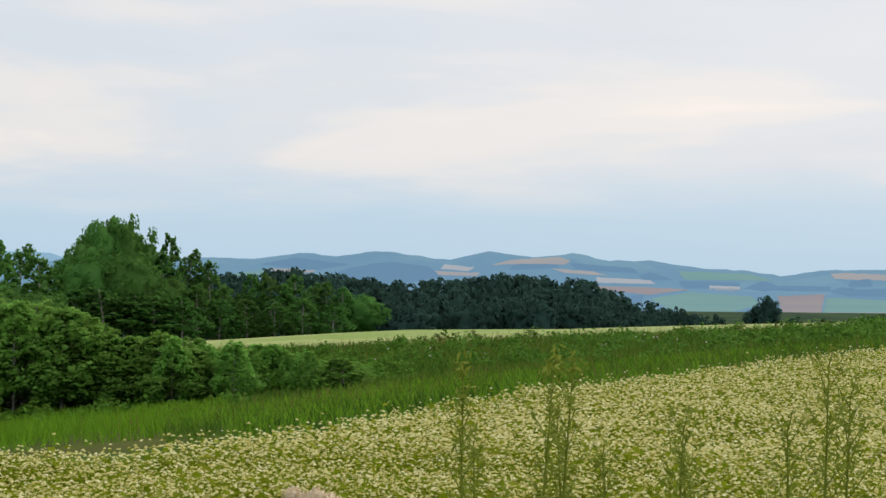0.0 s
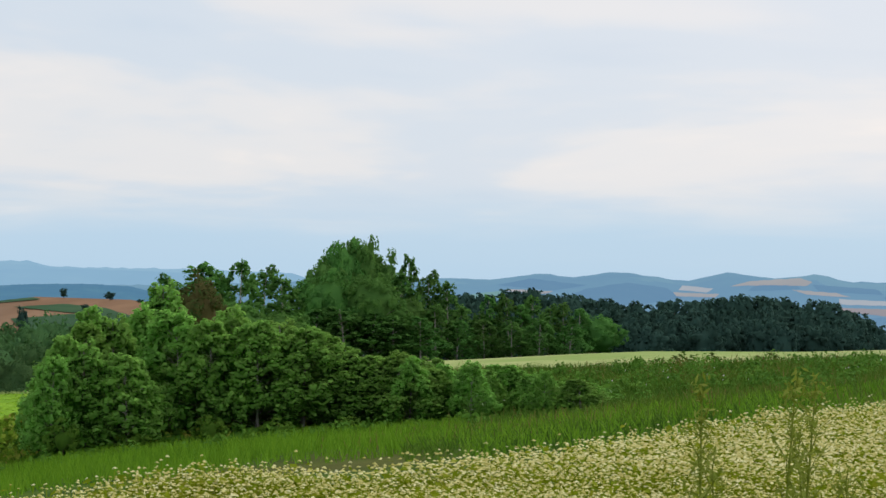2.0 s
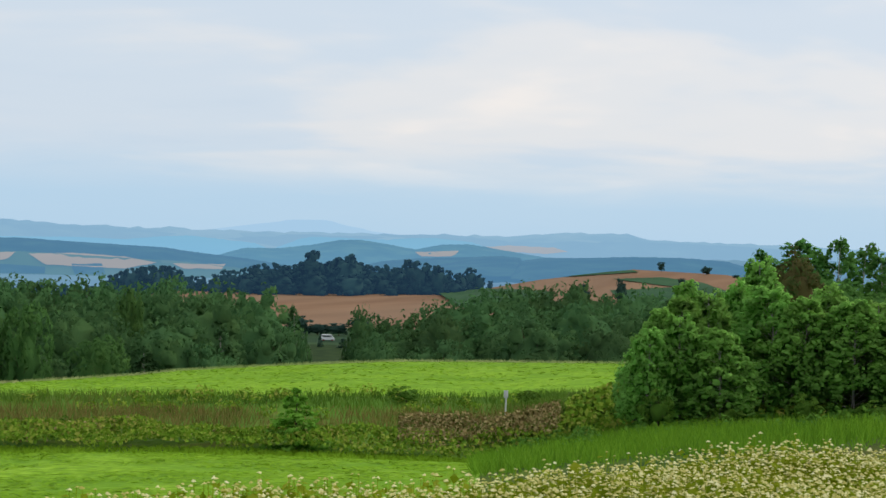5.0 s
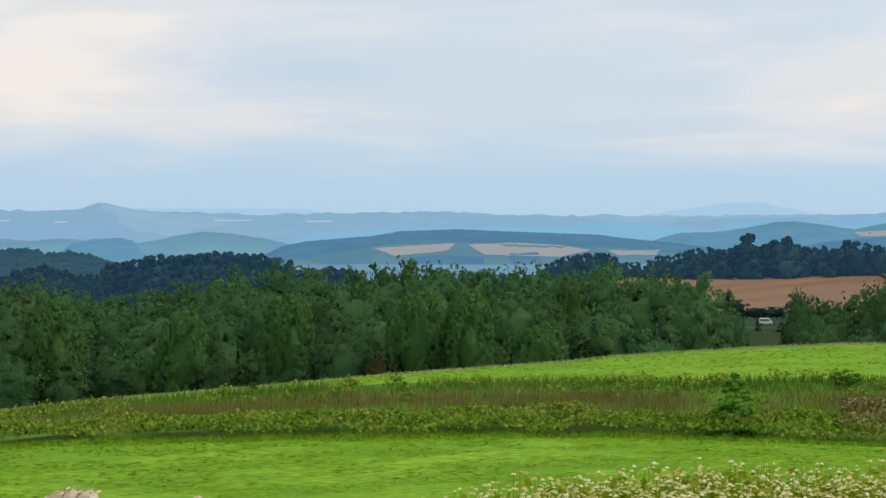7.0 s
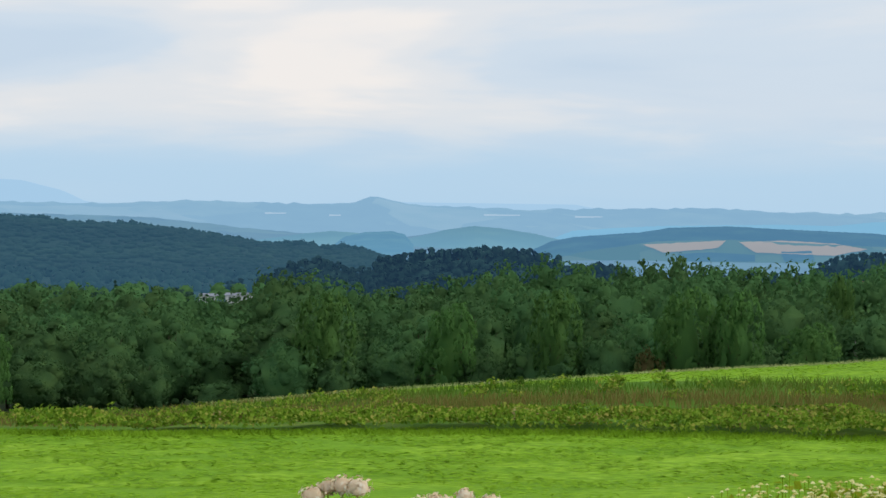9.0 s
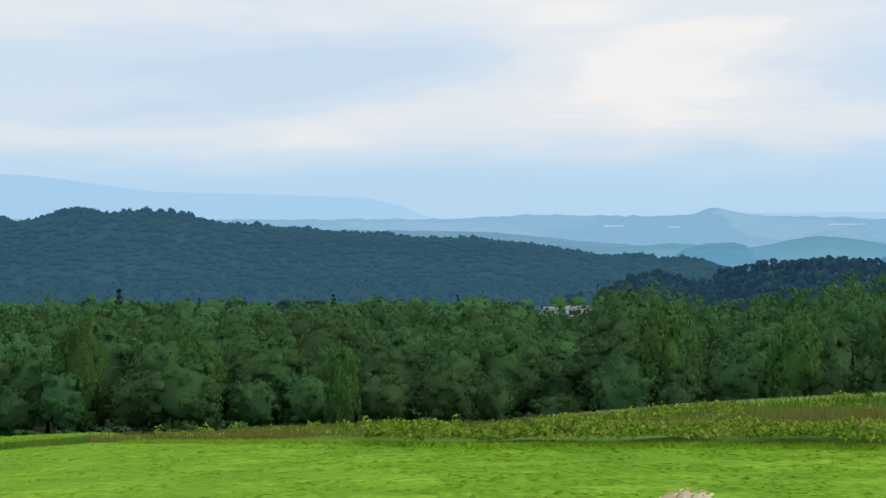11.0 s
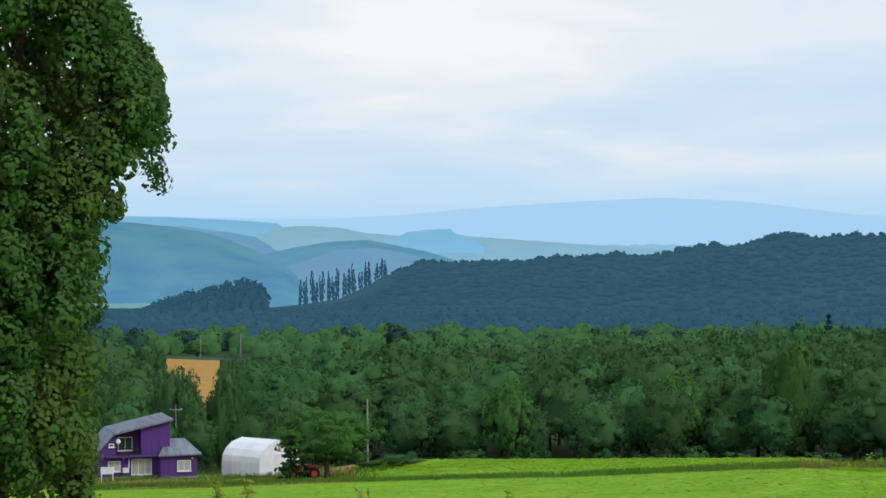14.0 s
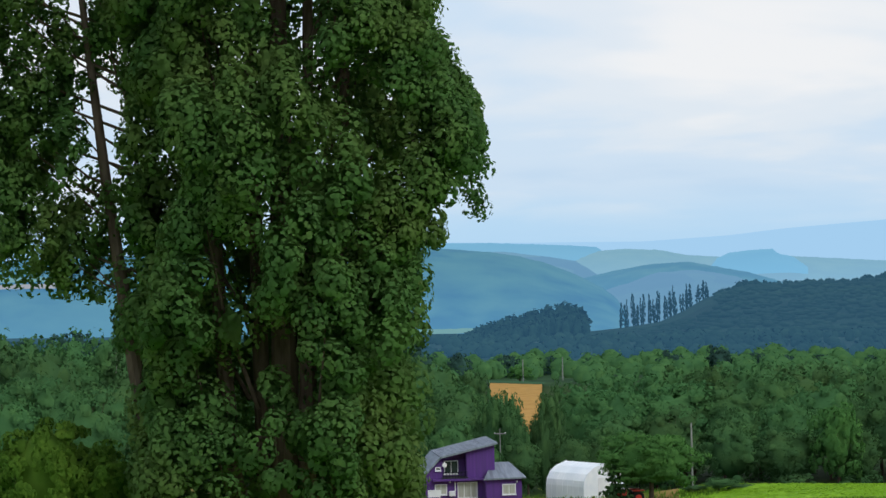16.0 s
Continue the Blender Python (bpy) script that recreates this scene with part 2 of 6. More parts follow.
HAZY_A = material("near_hazy_woods", [(0.010, 0.03, 0.024), (0.022, 0.05, 0.03), (0.05, 0.10, 0.05)], 0.02, 0.95, detail=9, air=0.56, glow=(0.13, 0.34, 0.58), painted_mist=(10.0, -70.0, 0.58))
HAZY_B = material("hazy_woods_and_fields", [(0.012, 0.04, 0.03), (0.03, 0.08, 0.04), (0.09, 0.16, 0.07)], 0.02, 0.95, detail=10, air=0.57, glow=(0.165, 0.40, 0.635), painted_mist=(30.0, -40.0, 0.72))
HAZY_D = material("hazy_greenish_hill", [(0.02, 0.05, 0.03), (0.05, 0.10, 0.05), (0.12, 0.19, 0.08)], 0.007, 0.95, detail=7, air=0.62, glow=(0.20, 0.44, 0.64), painted_mist=(0.0, -45.0, 0.8))
HAZY_C = material("pale_hazy_woods", [(0.02, 0.05, 0.04), (0.05, 0.10, 0.06), (0.10, 0.16, 0.09)], 0.006, 0.95, detail=7, air=0.74, glow=(0.25, 0.54, 0.79), painted_mist=(70.0, 0.0, 0.86))
HAZY_L = material("hazy_blue_wooded_slope", [(0.012, 0.04, 0.026), (0.04, 0.10, 0.045), (0.09, 0.17, 0.07)], 0.02, 0.95, detail=10, air=0.48, glow=(0.135, 0.36, 0.62), painted_mist=(60.0, -50.0, 0.64), wide=(0.10, 0.19, 0.07), wide_scale=0.005)
HAZY_GREEN = material("pale_hazy_green_fields", [(0.05, 0.11, 0.06), (0.10, 0.19, 0.08), (0.16, 0.24, 0.10)], 0.012, 0.95, detail=9, air=0.68, glow=(0.28, 0.50, 0.69), painted_mist=(60.0, 10.0, 0.80))
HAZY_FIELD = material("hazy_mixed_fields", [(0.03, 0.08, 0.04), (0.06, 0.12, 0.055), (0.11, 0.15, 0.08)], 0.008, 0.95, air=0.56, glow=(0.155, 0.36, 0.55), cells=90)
# foliage of the 600 to 900 m tree rows, haze painted in as blue emission
WOOD_HAZE_GLOW = material("hazy_wood_foliage", [(0.014, 0.040, 0.032), (0.020, 0.052, 0.040), (0.030, 0.068, 0.046)], 0.5, 0.9, detail=8, island=0.12, each=0.15, air=0.14, glow=(0.07, 0.19, 0.38))
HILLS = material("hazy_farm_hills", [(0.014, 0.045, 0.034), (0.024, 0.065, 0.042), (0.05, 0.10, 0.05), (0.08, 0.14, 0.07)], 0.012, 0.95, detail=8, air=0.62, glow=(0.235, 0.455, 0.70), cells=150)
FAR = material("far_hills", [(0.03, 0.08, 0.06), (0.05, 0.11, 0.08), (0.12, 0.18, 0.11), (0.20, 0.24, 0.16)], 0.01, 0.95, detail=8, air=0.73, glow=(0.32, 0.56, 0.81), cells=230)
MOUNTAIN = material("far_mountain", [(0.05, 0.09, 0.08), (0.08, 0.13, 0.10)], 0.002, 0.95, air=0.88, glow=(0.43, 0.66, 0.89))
BLOSSOM = material("buckwheat_blossom", [(0.50, 0.45, 0.12), (0.71, 0.66, 0.26), (0.89, 0.85, 0.50)], 9, 0.9, island=0.6, through_light=0.3)
STALK = material("buckwheat_leaves", [(0.17, 0.245, 0.010), (0.255, 0.33, 0.016), (0.36, 0.40, 0.035)], 3, 0.8, island=0.6, through_light=0.4)
FLUFF = material("fluffy_plumes", [(0.76, 0.58, 0.38), (0.88, 0.75, 0.54), (0.93, 0.87, 0.72)], 14, 0.95, island=0.6, through_light=0.3)
WEED = material("weed_green", [(0.18, 0.235, 0.03), (0.26, 0.32, 0.05), (0.34, 0.39, 0.085)], 5, 0.8, island=0.5, through_light=0.35)
GRASS_DEEP = material("meadow_grass", [(0.042, 0.104, 0.013), (0.071, 0.159, 0.018), (0.112, 0.212, 0.024), (0.142, 0.147, 0.033)], 0.13, 0.85, island=0.25, through_light=0.3)
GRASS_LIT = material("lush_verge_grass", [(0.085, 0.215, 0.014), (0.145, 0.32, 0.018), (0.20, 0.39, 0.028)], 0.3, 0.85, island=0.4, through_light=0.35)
GRASS_DRY = material("dry_grass", [(0.10, 0.175, 0.020), (0.165, 0.175, 0.040), (0.24, 0.175, 0.058), (0.10, 0.20, 0.02)], 0.25, 0.9, island=0.45, through_light=0.35)
GRAIN = material("grain_blades", [(0.155, 0.312, 0.016), (0.205, 0.382, 0.018), (0.250, 0.440, 0.025), (0.30, 0.49, 0.04)], 0.9, 0.8, island=0.22, through_light=0.3)
KNOT = material("broad_leaf_weeds", [(0.085, 0.195, 0.014), (0.155, 0.295, 0.02), (0.25, 0.385, 0.035), (0.43, 0.39, 0.09)], 0.35, 0.75, island=0.5, through_light=0.32)
KNOT_DRY = material("withered_leaf_weeds", [(0.09, 0.15, 0.022), (0.26, 0.19, 0.07), (0.50, 0.41, 0.18)], 0.8, 0.85, island=0.6, through_light=0.3)
FLECK = material("white_wild_flowers", [(0.60, 0.52, 0.52), (0.75, 0.73, 0.68)], 5, 0.9)
PURPLE = material("purple_cladding", [(0.10, 0.045, 0.20), (0.125, 0.055, 0.24)], 0.8, 0.7, bump=0.01, stretch=(8, 8, 0.3), wide=(0.09, 0.05, 0.17), wide_scale=0.7)
SLATE = material("grey_metal_roof", [(0.20, 0.23, 0.28), (0.30, 0.33, 0.38)], 1.5, 0.5, wide=(0.16, 0.17, 0.21), wide_scale=0.5, metal=0.3, stretch=(6, 0.5, 1))
GLASS = material("dark_window_glass", [(0.03, 0.05, 0.05), (0.06, 0.09, 0.08)], 1.0, 0.08, spec=0.6)
CURTAIN = material("pale_curtained_pane", [(0.35, 0.36, 0.30), (0.5, 0.5, 0.42)], 1.2, 0.25, spec=0.5, stretch=(5, 1, 0.5))
WHITE = material("white_paint", [(0.66, 0.67, 0.68), (0.80, 0.80, 0.80)], 1.2, 0.6)
FILM = material("white_greenhouse_film", [(0.82, 0.85, 0.88), (0.92, 0.93, 0.95)], 0.8, 0.35, wide=(0.72, 0.77, 0.82), wide_scale=0.5, through_light=0.08, bump=0.03)
DARK = material("dark_metal", [(0.02, 0.02, 0.025), (0.05, 0.05, 0.055)], 3, 0.6)
RED = material("red_machine_paint", [(0.40, 0.025, 0.02), (0.55, 0.04, 0.025)], 2, 0.4, spec=0.5)
CONCRETE = material("grey_post", [(0.22, 0.22, 0.21), (0.34, 0.34, 0.32)], 3, 0.9)
RUBBER = material("tyre_rubber", [(0.012, 0.012, 0.013), (0.03, 0.03, 0.03)], 6, 0.9)

# ---- the lie of the land: height against heading and distance ----


def table(text):
    pairs = [p.split(":") for p in text.split()]
    return np.array([float(p[0]) for p in pairs]), np.array([float(p[1]) for p in pairs])


def at(tab, az):
    return np.interp(az, tab[0], tab[1], period=360)


# rings: distance and height angle from the camera, by heading, fitted to its view
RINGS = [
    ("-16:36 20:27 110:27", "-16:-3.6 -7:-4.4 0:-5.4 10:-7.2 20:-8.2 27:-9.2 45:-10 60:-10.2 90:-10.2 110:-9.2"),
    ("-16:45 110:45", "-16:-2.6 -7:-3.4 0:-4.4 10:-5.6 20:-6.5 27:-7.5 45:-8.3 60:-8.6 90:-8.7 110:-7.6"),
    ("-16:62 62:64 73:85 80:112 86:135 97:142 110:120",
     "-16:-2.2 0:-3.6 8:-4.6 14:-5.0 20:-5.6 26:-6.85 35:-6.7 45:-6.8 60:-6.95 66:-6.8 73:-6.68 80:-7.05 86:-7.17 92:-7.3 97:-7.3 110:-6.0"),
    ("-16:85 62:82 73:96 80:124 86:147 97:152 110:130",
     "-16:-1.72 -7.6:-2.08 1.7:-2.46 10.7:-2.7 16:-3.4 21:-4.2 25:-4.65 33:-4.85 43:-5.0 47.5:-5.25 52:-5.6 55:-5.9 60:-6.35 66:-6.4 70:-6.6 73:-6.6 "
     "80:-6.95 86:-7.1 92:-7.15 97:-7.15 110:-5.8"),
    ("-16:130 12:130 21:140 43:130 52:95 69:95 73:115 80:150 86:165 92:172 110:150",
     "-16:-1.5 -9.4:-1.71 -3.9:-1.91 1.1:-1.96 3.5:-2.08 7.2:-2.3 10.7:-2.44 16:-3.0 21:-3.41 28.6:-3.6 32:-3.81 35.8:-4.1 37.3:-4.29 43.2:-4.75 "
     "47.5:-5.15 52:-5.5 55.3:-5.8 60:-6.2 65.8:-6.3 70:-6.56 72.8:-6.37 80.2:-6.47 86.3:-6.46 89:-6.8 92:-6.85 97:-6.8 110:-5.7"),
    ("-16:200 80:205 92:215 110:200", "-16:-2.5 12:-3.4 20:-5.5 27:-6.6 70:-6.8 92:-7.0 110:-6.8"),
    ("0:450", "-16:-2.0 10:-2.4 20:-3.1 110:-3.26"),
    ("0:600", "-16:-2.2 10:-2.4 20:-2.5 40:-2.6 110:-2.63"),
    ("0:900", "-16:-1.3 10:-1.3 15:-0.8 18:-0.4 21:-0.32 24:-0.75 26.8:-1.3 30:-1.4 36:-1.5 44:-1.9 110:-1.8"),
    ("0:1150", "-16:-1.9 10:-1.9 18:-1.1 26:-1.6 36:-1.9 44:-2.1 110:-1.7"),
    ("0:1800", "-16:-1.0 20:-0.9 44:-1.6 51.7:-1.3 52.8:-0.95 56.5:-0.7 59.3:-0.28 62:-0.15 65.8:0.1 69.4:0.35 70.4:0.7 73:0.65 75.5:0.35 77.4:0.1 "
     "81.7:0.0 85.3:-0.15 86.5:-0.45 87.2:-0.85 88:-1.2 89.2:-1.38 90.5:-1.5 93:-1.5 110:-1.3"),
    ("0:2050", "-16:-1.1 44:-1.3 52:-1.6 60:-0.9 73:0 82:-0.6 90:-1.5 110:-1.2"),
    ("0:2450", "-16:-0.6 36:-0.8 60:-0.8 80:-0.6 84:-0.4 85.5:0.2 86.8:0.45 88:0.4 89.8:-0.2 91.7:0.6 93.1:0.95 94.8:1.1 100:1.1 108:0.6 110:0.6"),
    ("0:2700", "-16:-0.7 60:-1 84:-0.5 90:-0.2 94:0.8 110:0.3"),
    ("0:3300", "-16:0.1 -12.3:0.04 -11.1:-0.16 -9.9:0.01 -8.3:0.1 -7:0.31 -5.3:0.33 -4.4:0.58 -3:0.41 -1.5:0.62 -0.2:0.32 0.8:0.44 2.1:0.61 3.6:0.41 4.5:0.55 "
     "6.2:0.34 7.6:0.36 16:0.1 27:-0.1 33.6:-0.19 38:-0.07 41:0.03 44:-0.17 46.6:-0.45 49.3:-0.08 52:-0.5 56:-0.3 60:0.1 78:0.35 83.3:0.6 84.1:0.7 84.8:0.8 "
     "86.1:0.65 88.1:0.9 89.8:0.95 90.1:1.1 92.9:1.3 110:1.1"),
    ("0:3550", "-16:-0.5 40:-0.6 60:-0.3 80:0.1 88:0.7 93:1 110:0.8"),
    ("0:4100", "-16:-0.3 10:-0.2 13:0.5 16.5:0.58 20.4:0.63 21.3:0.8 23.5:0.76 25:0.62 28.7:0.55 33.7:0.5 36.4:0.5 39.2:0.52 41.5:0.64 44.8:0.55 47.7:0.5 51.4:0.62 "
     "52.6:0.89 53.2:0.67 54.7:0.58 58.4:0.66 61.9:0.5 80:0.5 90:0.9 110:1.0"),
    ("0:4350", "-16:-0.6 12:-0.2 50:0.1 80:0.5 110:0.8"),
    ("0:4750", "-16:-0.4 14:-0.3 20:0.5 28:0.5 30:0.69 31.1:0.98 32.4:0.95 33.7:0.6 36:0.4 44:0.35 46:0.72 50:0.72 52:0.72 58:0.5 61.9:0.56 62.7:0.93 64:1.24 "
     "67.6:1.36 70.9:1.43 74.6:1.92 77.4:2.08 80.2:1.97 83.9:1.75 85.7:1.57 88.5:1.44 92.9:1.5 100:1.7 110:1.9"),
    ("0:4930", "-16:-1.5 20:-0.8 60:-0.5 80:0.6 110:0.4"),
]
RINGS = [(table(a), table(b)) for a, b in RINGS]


FIELD_EDGE = table("-17:25 -14:22 -8.4:17.1 -5.7:15.4 -2.1:13.5 1.5:11.6 3.4:10.9 7.3:9.9 10.5:9.4 14:9.0 17.5:8.6 20:8.2 23:7.7 25:7.4 27.5:7.2 30:7.0 32:6.85 35.6:6.5 40:6.1 43:5.8 46:5.4 60:4.6 110:4.6 180:7 330:25")


def edge_r(az):
    """Distance from the camera to the far edge of the flowering field."""
    return at(FIELD_EDGE, np.asarray(az, float))


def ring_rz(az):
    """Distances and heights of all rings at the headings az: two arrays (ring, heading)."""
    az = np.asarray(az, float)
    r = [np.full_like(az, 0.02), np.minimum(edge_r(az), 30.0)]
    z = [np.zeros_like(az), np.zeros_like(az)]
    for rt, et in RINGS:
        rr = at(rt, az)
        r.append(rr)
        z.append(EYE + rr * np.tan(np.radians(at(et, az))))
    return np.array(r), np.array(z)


def blend(k, f):
    """How the height goes from ring k to the next: straight near by, rounded far off."""
    return f if k < 7 else f * f * (3 - 2 * f)


def land(az, r):
    """Height of the ground at headings and distances (arrays of one length)."""
    az, r = np.atleast_1d(np.asarray(az, float)), np.atleast_1d(np.asarray(r, float))
    R, Z = ring_rz(az)
    z = np.where(r <= R[0], Z[0], 0.0)
    for k in range(len(R) - 1):
        inside = (r > R[k]) & (r <= R[k + 1])
        f = np.clip((r - R[k]) / (R[k + 1] - R[k]), 0, 1)
        z = np.where(inside, Z[k] + (Z[k + 1] - Z[k]) * blend(k, f), z)
    return z


def spot(az, r, up=0.0):
    """The point of the ground at a heading and distance."""
    return Vector((-r * math.sin(radians(az)), r * math.cos(radians(az)), float(land(az, r)[0]) + up))


def spots(az, r):
    a = np.radians(az)
    return np.stack([-r * np.sin(a), r * np.cos(a), land(az, r)], 1)


# ---- mesh helpers ----
def mesh_of(name, verts, faces, mats, index=None, smooth=False, normals=None):
    """A mesh from arrays: verts (n, 3), faces (m, 3 or 4), and for foliage the ways in which its leaves turn to the light."""
    verts, faces = np.asarray(verts, np.float32), np.asarray(faces, np.int32)
    me = bpy.data.meshes.new(name)
    me.vertices.add(len(verts))
    me.vertices.foreach_set("co", verts.ravel())
    k = faces.shape[1]
    me.loops.add(faces.size)
    me.loops.foreach_set("vertex_index", faces.ravel())
    me.polygons.add(len(faces))
    me.polygons.foreach_set("loop_start", np.arange(0, faces.size, k, dtype=np.int32))
    me.polygons.foreach_set("loop_total", np.full(len(faces), k, np.int32))
    if index is not None:
        me.polygons.foreach_set("material_index", np.asarray(index, np.int32))
    me.polygons.foreach_set("use_smooth", np.full(len(faces), smooth, bool))
    for m in mats if isinstance(mats, (list, tuple)) else [mats]:
        me.materials.append(m)
    me.update(calc_edges=True)
    me.validate()
    if normals is not None:
        me.normals_split_custom_set_from_vertices(np.asarray(normals, np.float32))
    return me


def part(name, bm, mat, parent=None, label=""):
    """One bmesh as one mesh object, under its thing."""
    me = bpy.data.meshes.new(name)
    bm.to_mesh(me)
    bm.free()
    for m in mat if isinstance(mat, (list, tuple)) else [mat]:
        me.materials.append(m)
    ob = new(name, me)
    ob.parent = parent
    return tagged(ob, label)


def piece(name, me, parent=None, label=""):
    ob = new(name, me)
    ob.parent = parent
    return tagged(ob, label)


def unit(v):
    return v / np.maximum(np.linalg.norm(v, axis=1, keepdims=True), 1e-9)


def leaf_faces(rng, centers, normals, size, aspect=1.6, droop=0.0, loose=0.38):
    """Diamond leaves about centers, facing roughly along normals."""
    n = len(centers)
    nor = unit(normals + rng.normal(0, loose, (n, 3)))
    side = unit(np.cross(nor, rng.normal(0, 1, (n, 3))))
    along = np.cross(nor, side)
    along[:, 2] -= droop
    along = unit(along)
    s = (np.asarray(size) * rng.uniform(0.65, 1.3, n))[:, None]
    a, b = along * s * 0.5 * aspect, side * s * 0.5
    fold = nor * s * 0.12
    v = np.stack([centers - a, centers + b + fold, centers + a, centers - b + fold], 1).reshape(-1, 3)
    return v, np.arange(4 * n).reshape(-1, 4)


def ball_points(rng, n, center, radii, inner=0.75):
    """Points in the outer shell of an ellipsoid, with their outward ways."""
    d = unit(rng.normal(0, 1, (n, 3)))
    return np.asarray(center) + d * np.asarray(radii) * rng.uniform(inner, 1.0, (n, 1)) , d


def tube(bm, pts, radii, sides=6):
    """A tapered tube along points."""
    rings = []
    for i, (p, r) in enumerate(zip(pts, radii)):
        p = Vector(p)
        d = (Vector(pts[min(i + 1, len(pts) - 1)]) - Vector(pts[max(i - 1, 0)])).normalized()
        x = d.orthogonal().normalized() if abs(d.z) < 0.9 else (Vector((1, 0, 0)) - d * d.x).normalized()
        y = d.cross(x)
        rings.append([bm.verts.new(p + (x * math.cos(2 * math.pi * k / sides) + y * math.sin(2 * math.pi * k / sides)) * r) for k in range(sides)])
    for a, b in zip(rings, rings[1:]):
        for k in range(sides):
            bm.faces.new((a[k], a[(k + 1) % sides], b[(k + 1) % sides], b[k]))
    bm.faces.new(rings[0][::-1])
    bm.faces.new(rings[-1])


def box(bm, x0, x1, y0, y1, z0, z1, bevel=0.0):
    vs = [bm.verts.new((x, y, z)) for z in (z0, z1) for x, y in ((x0, y0), (x1, y0), (x1, y1), (x0, y1))]
    fs = [bm.faces.new([vs[i] for i in f]) for f in ((3, 2, 1, 0), (4, 5, 6, 7), (0, 1, 5, 4), (1, 2, 6, 5), (2, 3, 7, 6), (3, 0, 4, 7))]
    if bevel:
        edges = {e for f in fs for e in f.edges}
        bmesh.ops.bevel(bm, geom=list(edges), offset=bevel, segments=1, affect="EDGES")


def low_ball(center, radii, n=7, m=5, bumpy=0.0):
    """A coarse ellipsoid: verts and quads."""
    th = np.linspace(0.25, math.pi - 0.25, m)
    ph = np.arange(n) * 2 * math.pi / n
    v = np.array([(math.sin(t) * math.cos(p), math.sin(t) * math.sin(p), math.cos(t)) for t in th for p in ph])
    f = [(i * n + k, (i + 1) * n + k, (i + 1) * n + (k + 1) % n, i * n + (k + 1) % n) for i in range(m - 1) for k in range(n)]
    if bumpy:
        c = [float(x) for x in center]
        v = v * np.array([[1 + bumpy * noise.noise((2.6 * a + c[0] * 3, 2.6 * b + c[1] * 3, 2.6 * e + c[2] * 3))] for a, b, e in v])
    return np.asarray(center) + v * np.asarray(radii), np.array(f)


class Crown:
    """Leafy masses gathered into one crown; the leaves of a mass turn outward from its middle and upward."""

    def __init__(self):
        self.bits, self.ways = [], []

    def add(self, bit, centre, radii, whole=None, whole_radii=None, up=0.25):
        v = bit[0]
        n = unit((v - np.asarray(centre)) / np.asarray(radii)) * 0.7
        if whole is not None:
            n = n + unit((v - np.asarray(whole)) / np.asarray(whole_radii)) * 0.6
        n[:, 2] += up
        self.bits.append(bit)
        self.ways.append(unit(n))

    def mesh(self, name, mat):
        v, f = joined(self.bits)
        return mesh_of(name, v, f, mat, smooth=True, normals=np.concatenate(self.ways))


def joined(pieces):
    """Joins (verts, quads) pairs."""
    vs, fs, n = [], [], 0
    for v, f in pieces:
        vs.append(v)
        fs.append(np.asarray(f) + n)
        n += len(v)
    return np.concatenate(vs), np.concatenate(fs)

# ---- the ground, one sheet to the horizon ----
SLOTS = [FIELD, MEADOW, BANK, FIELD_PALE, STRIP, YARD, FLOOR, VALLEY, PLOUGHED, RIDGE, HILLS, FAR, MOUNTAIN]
SLOT = {m.name: i for i, m in enumerate(SLOTS)}


def cover_of(k, az):
    """Which surface lies between ring k and the next at heading az."""
    if k == 0:
        return "wild_meadow"
    if k in (1, 2, 3):
        return "young_grain" if 25.5 < az < 130 else "wild_meadow"
    if k == 4:
        return "wild_meadow" if az < 23 or az > 130 else "dry_grass_bank" if az < 73.5 else "dark_grass_strip" if az < 87.5 else "yard_earth_and_grass"
    if k == 5:
        return "pale_flowering_field" if az < 13 or az > 300 else "young_grain" if az < 53 or 72 < az < 87.5 else "dry_grass_bank" if az < 80 else "yard_earth_and_grass"
    if k in (6, 7):
        return "forest_floor"
    if k == 8:
        return "valley_scrub"
    if k == 9:
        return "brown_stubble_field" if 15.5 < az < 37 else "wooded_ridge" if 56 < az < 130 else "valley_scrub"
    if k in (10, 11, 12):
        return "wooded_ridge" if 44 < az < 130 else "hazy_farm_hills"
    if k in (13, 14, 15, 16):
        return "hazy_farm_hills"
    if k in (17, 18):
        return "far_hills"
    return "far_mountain"


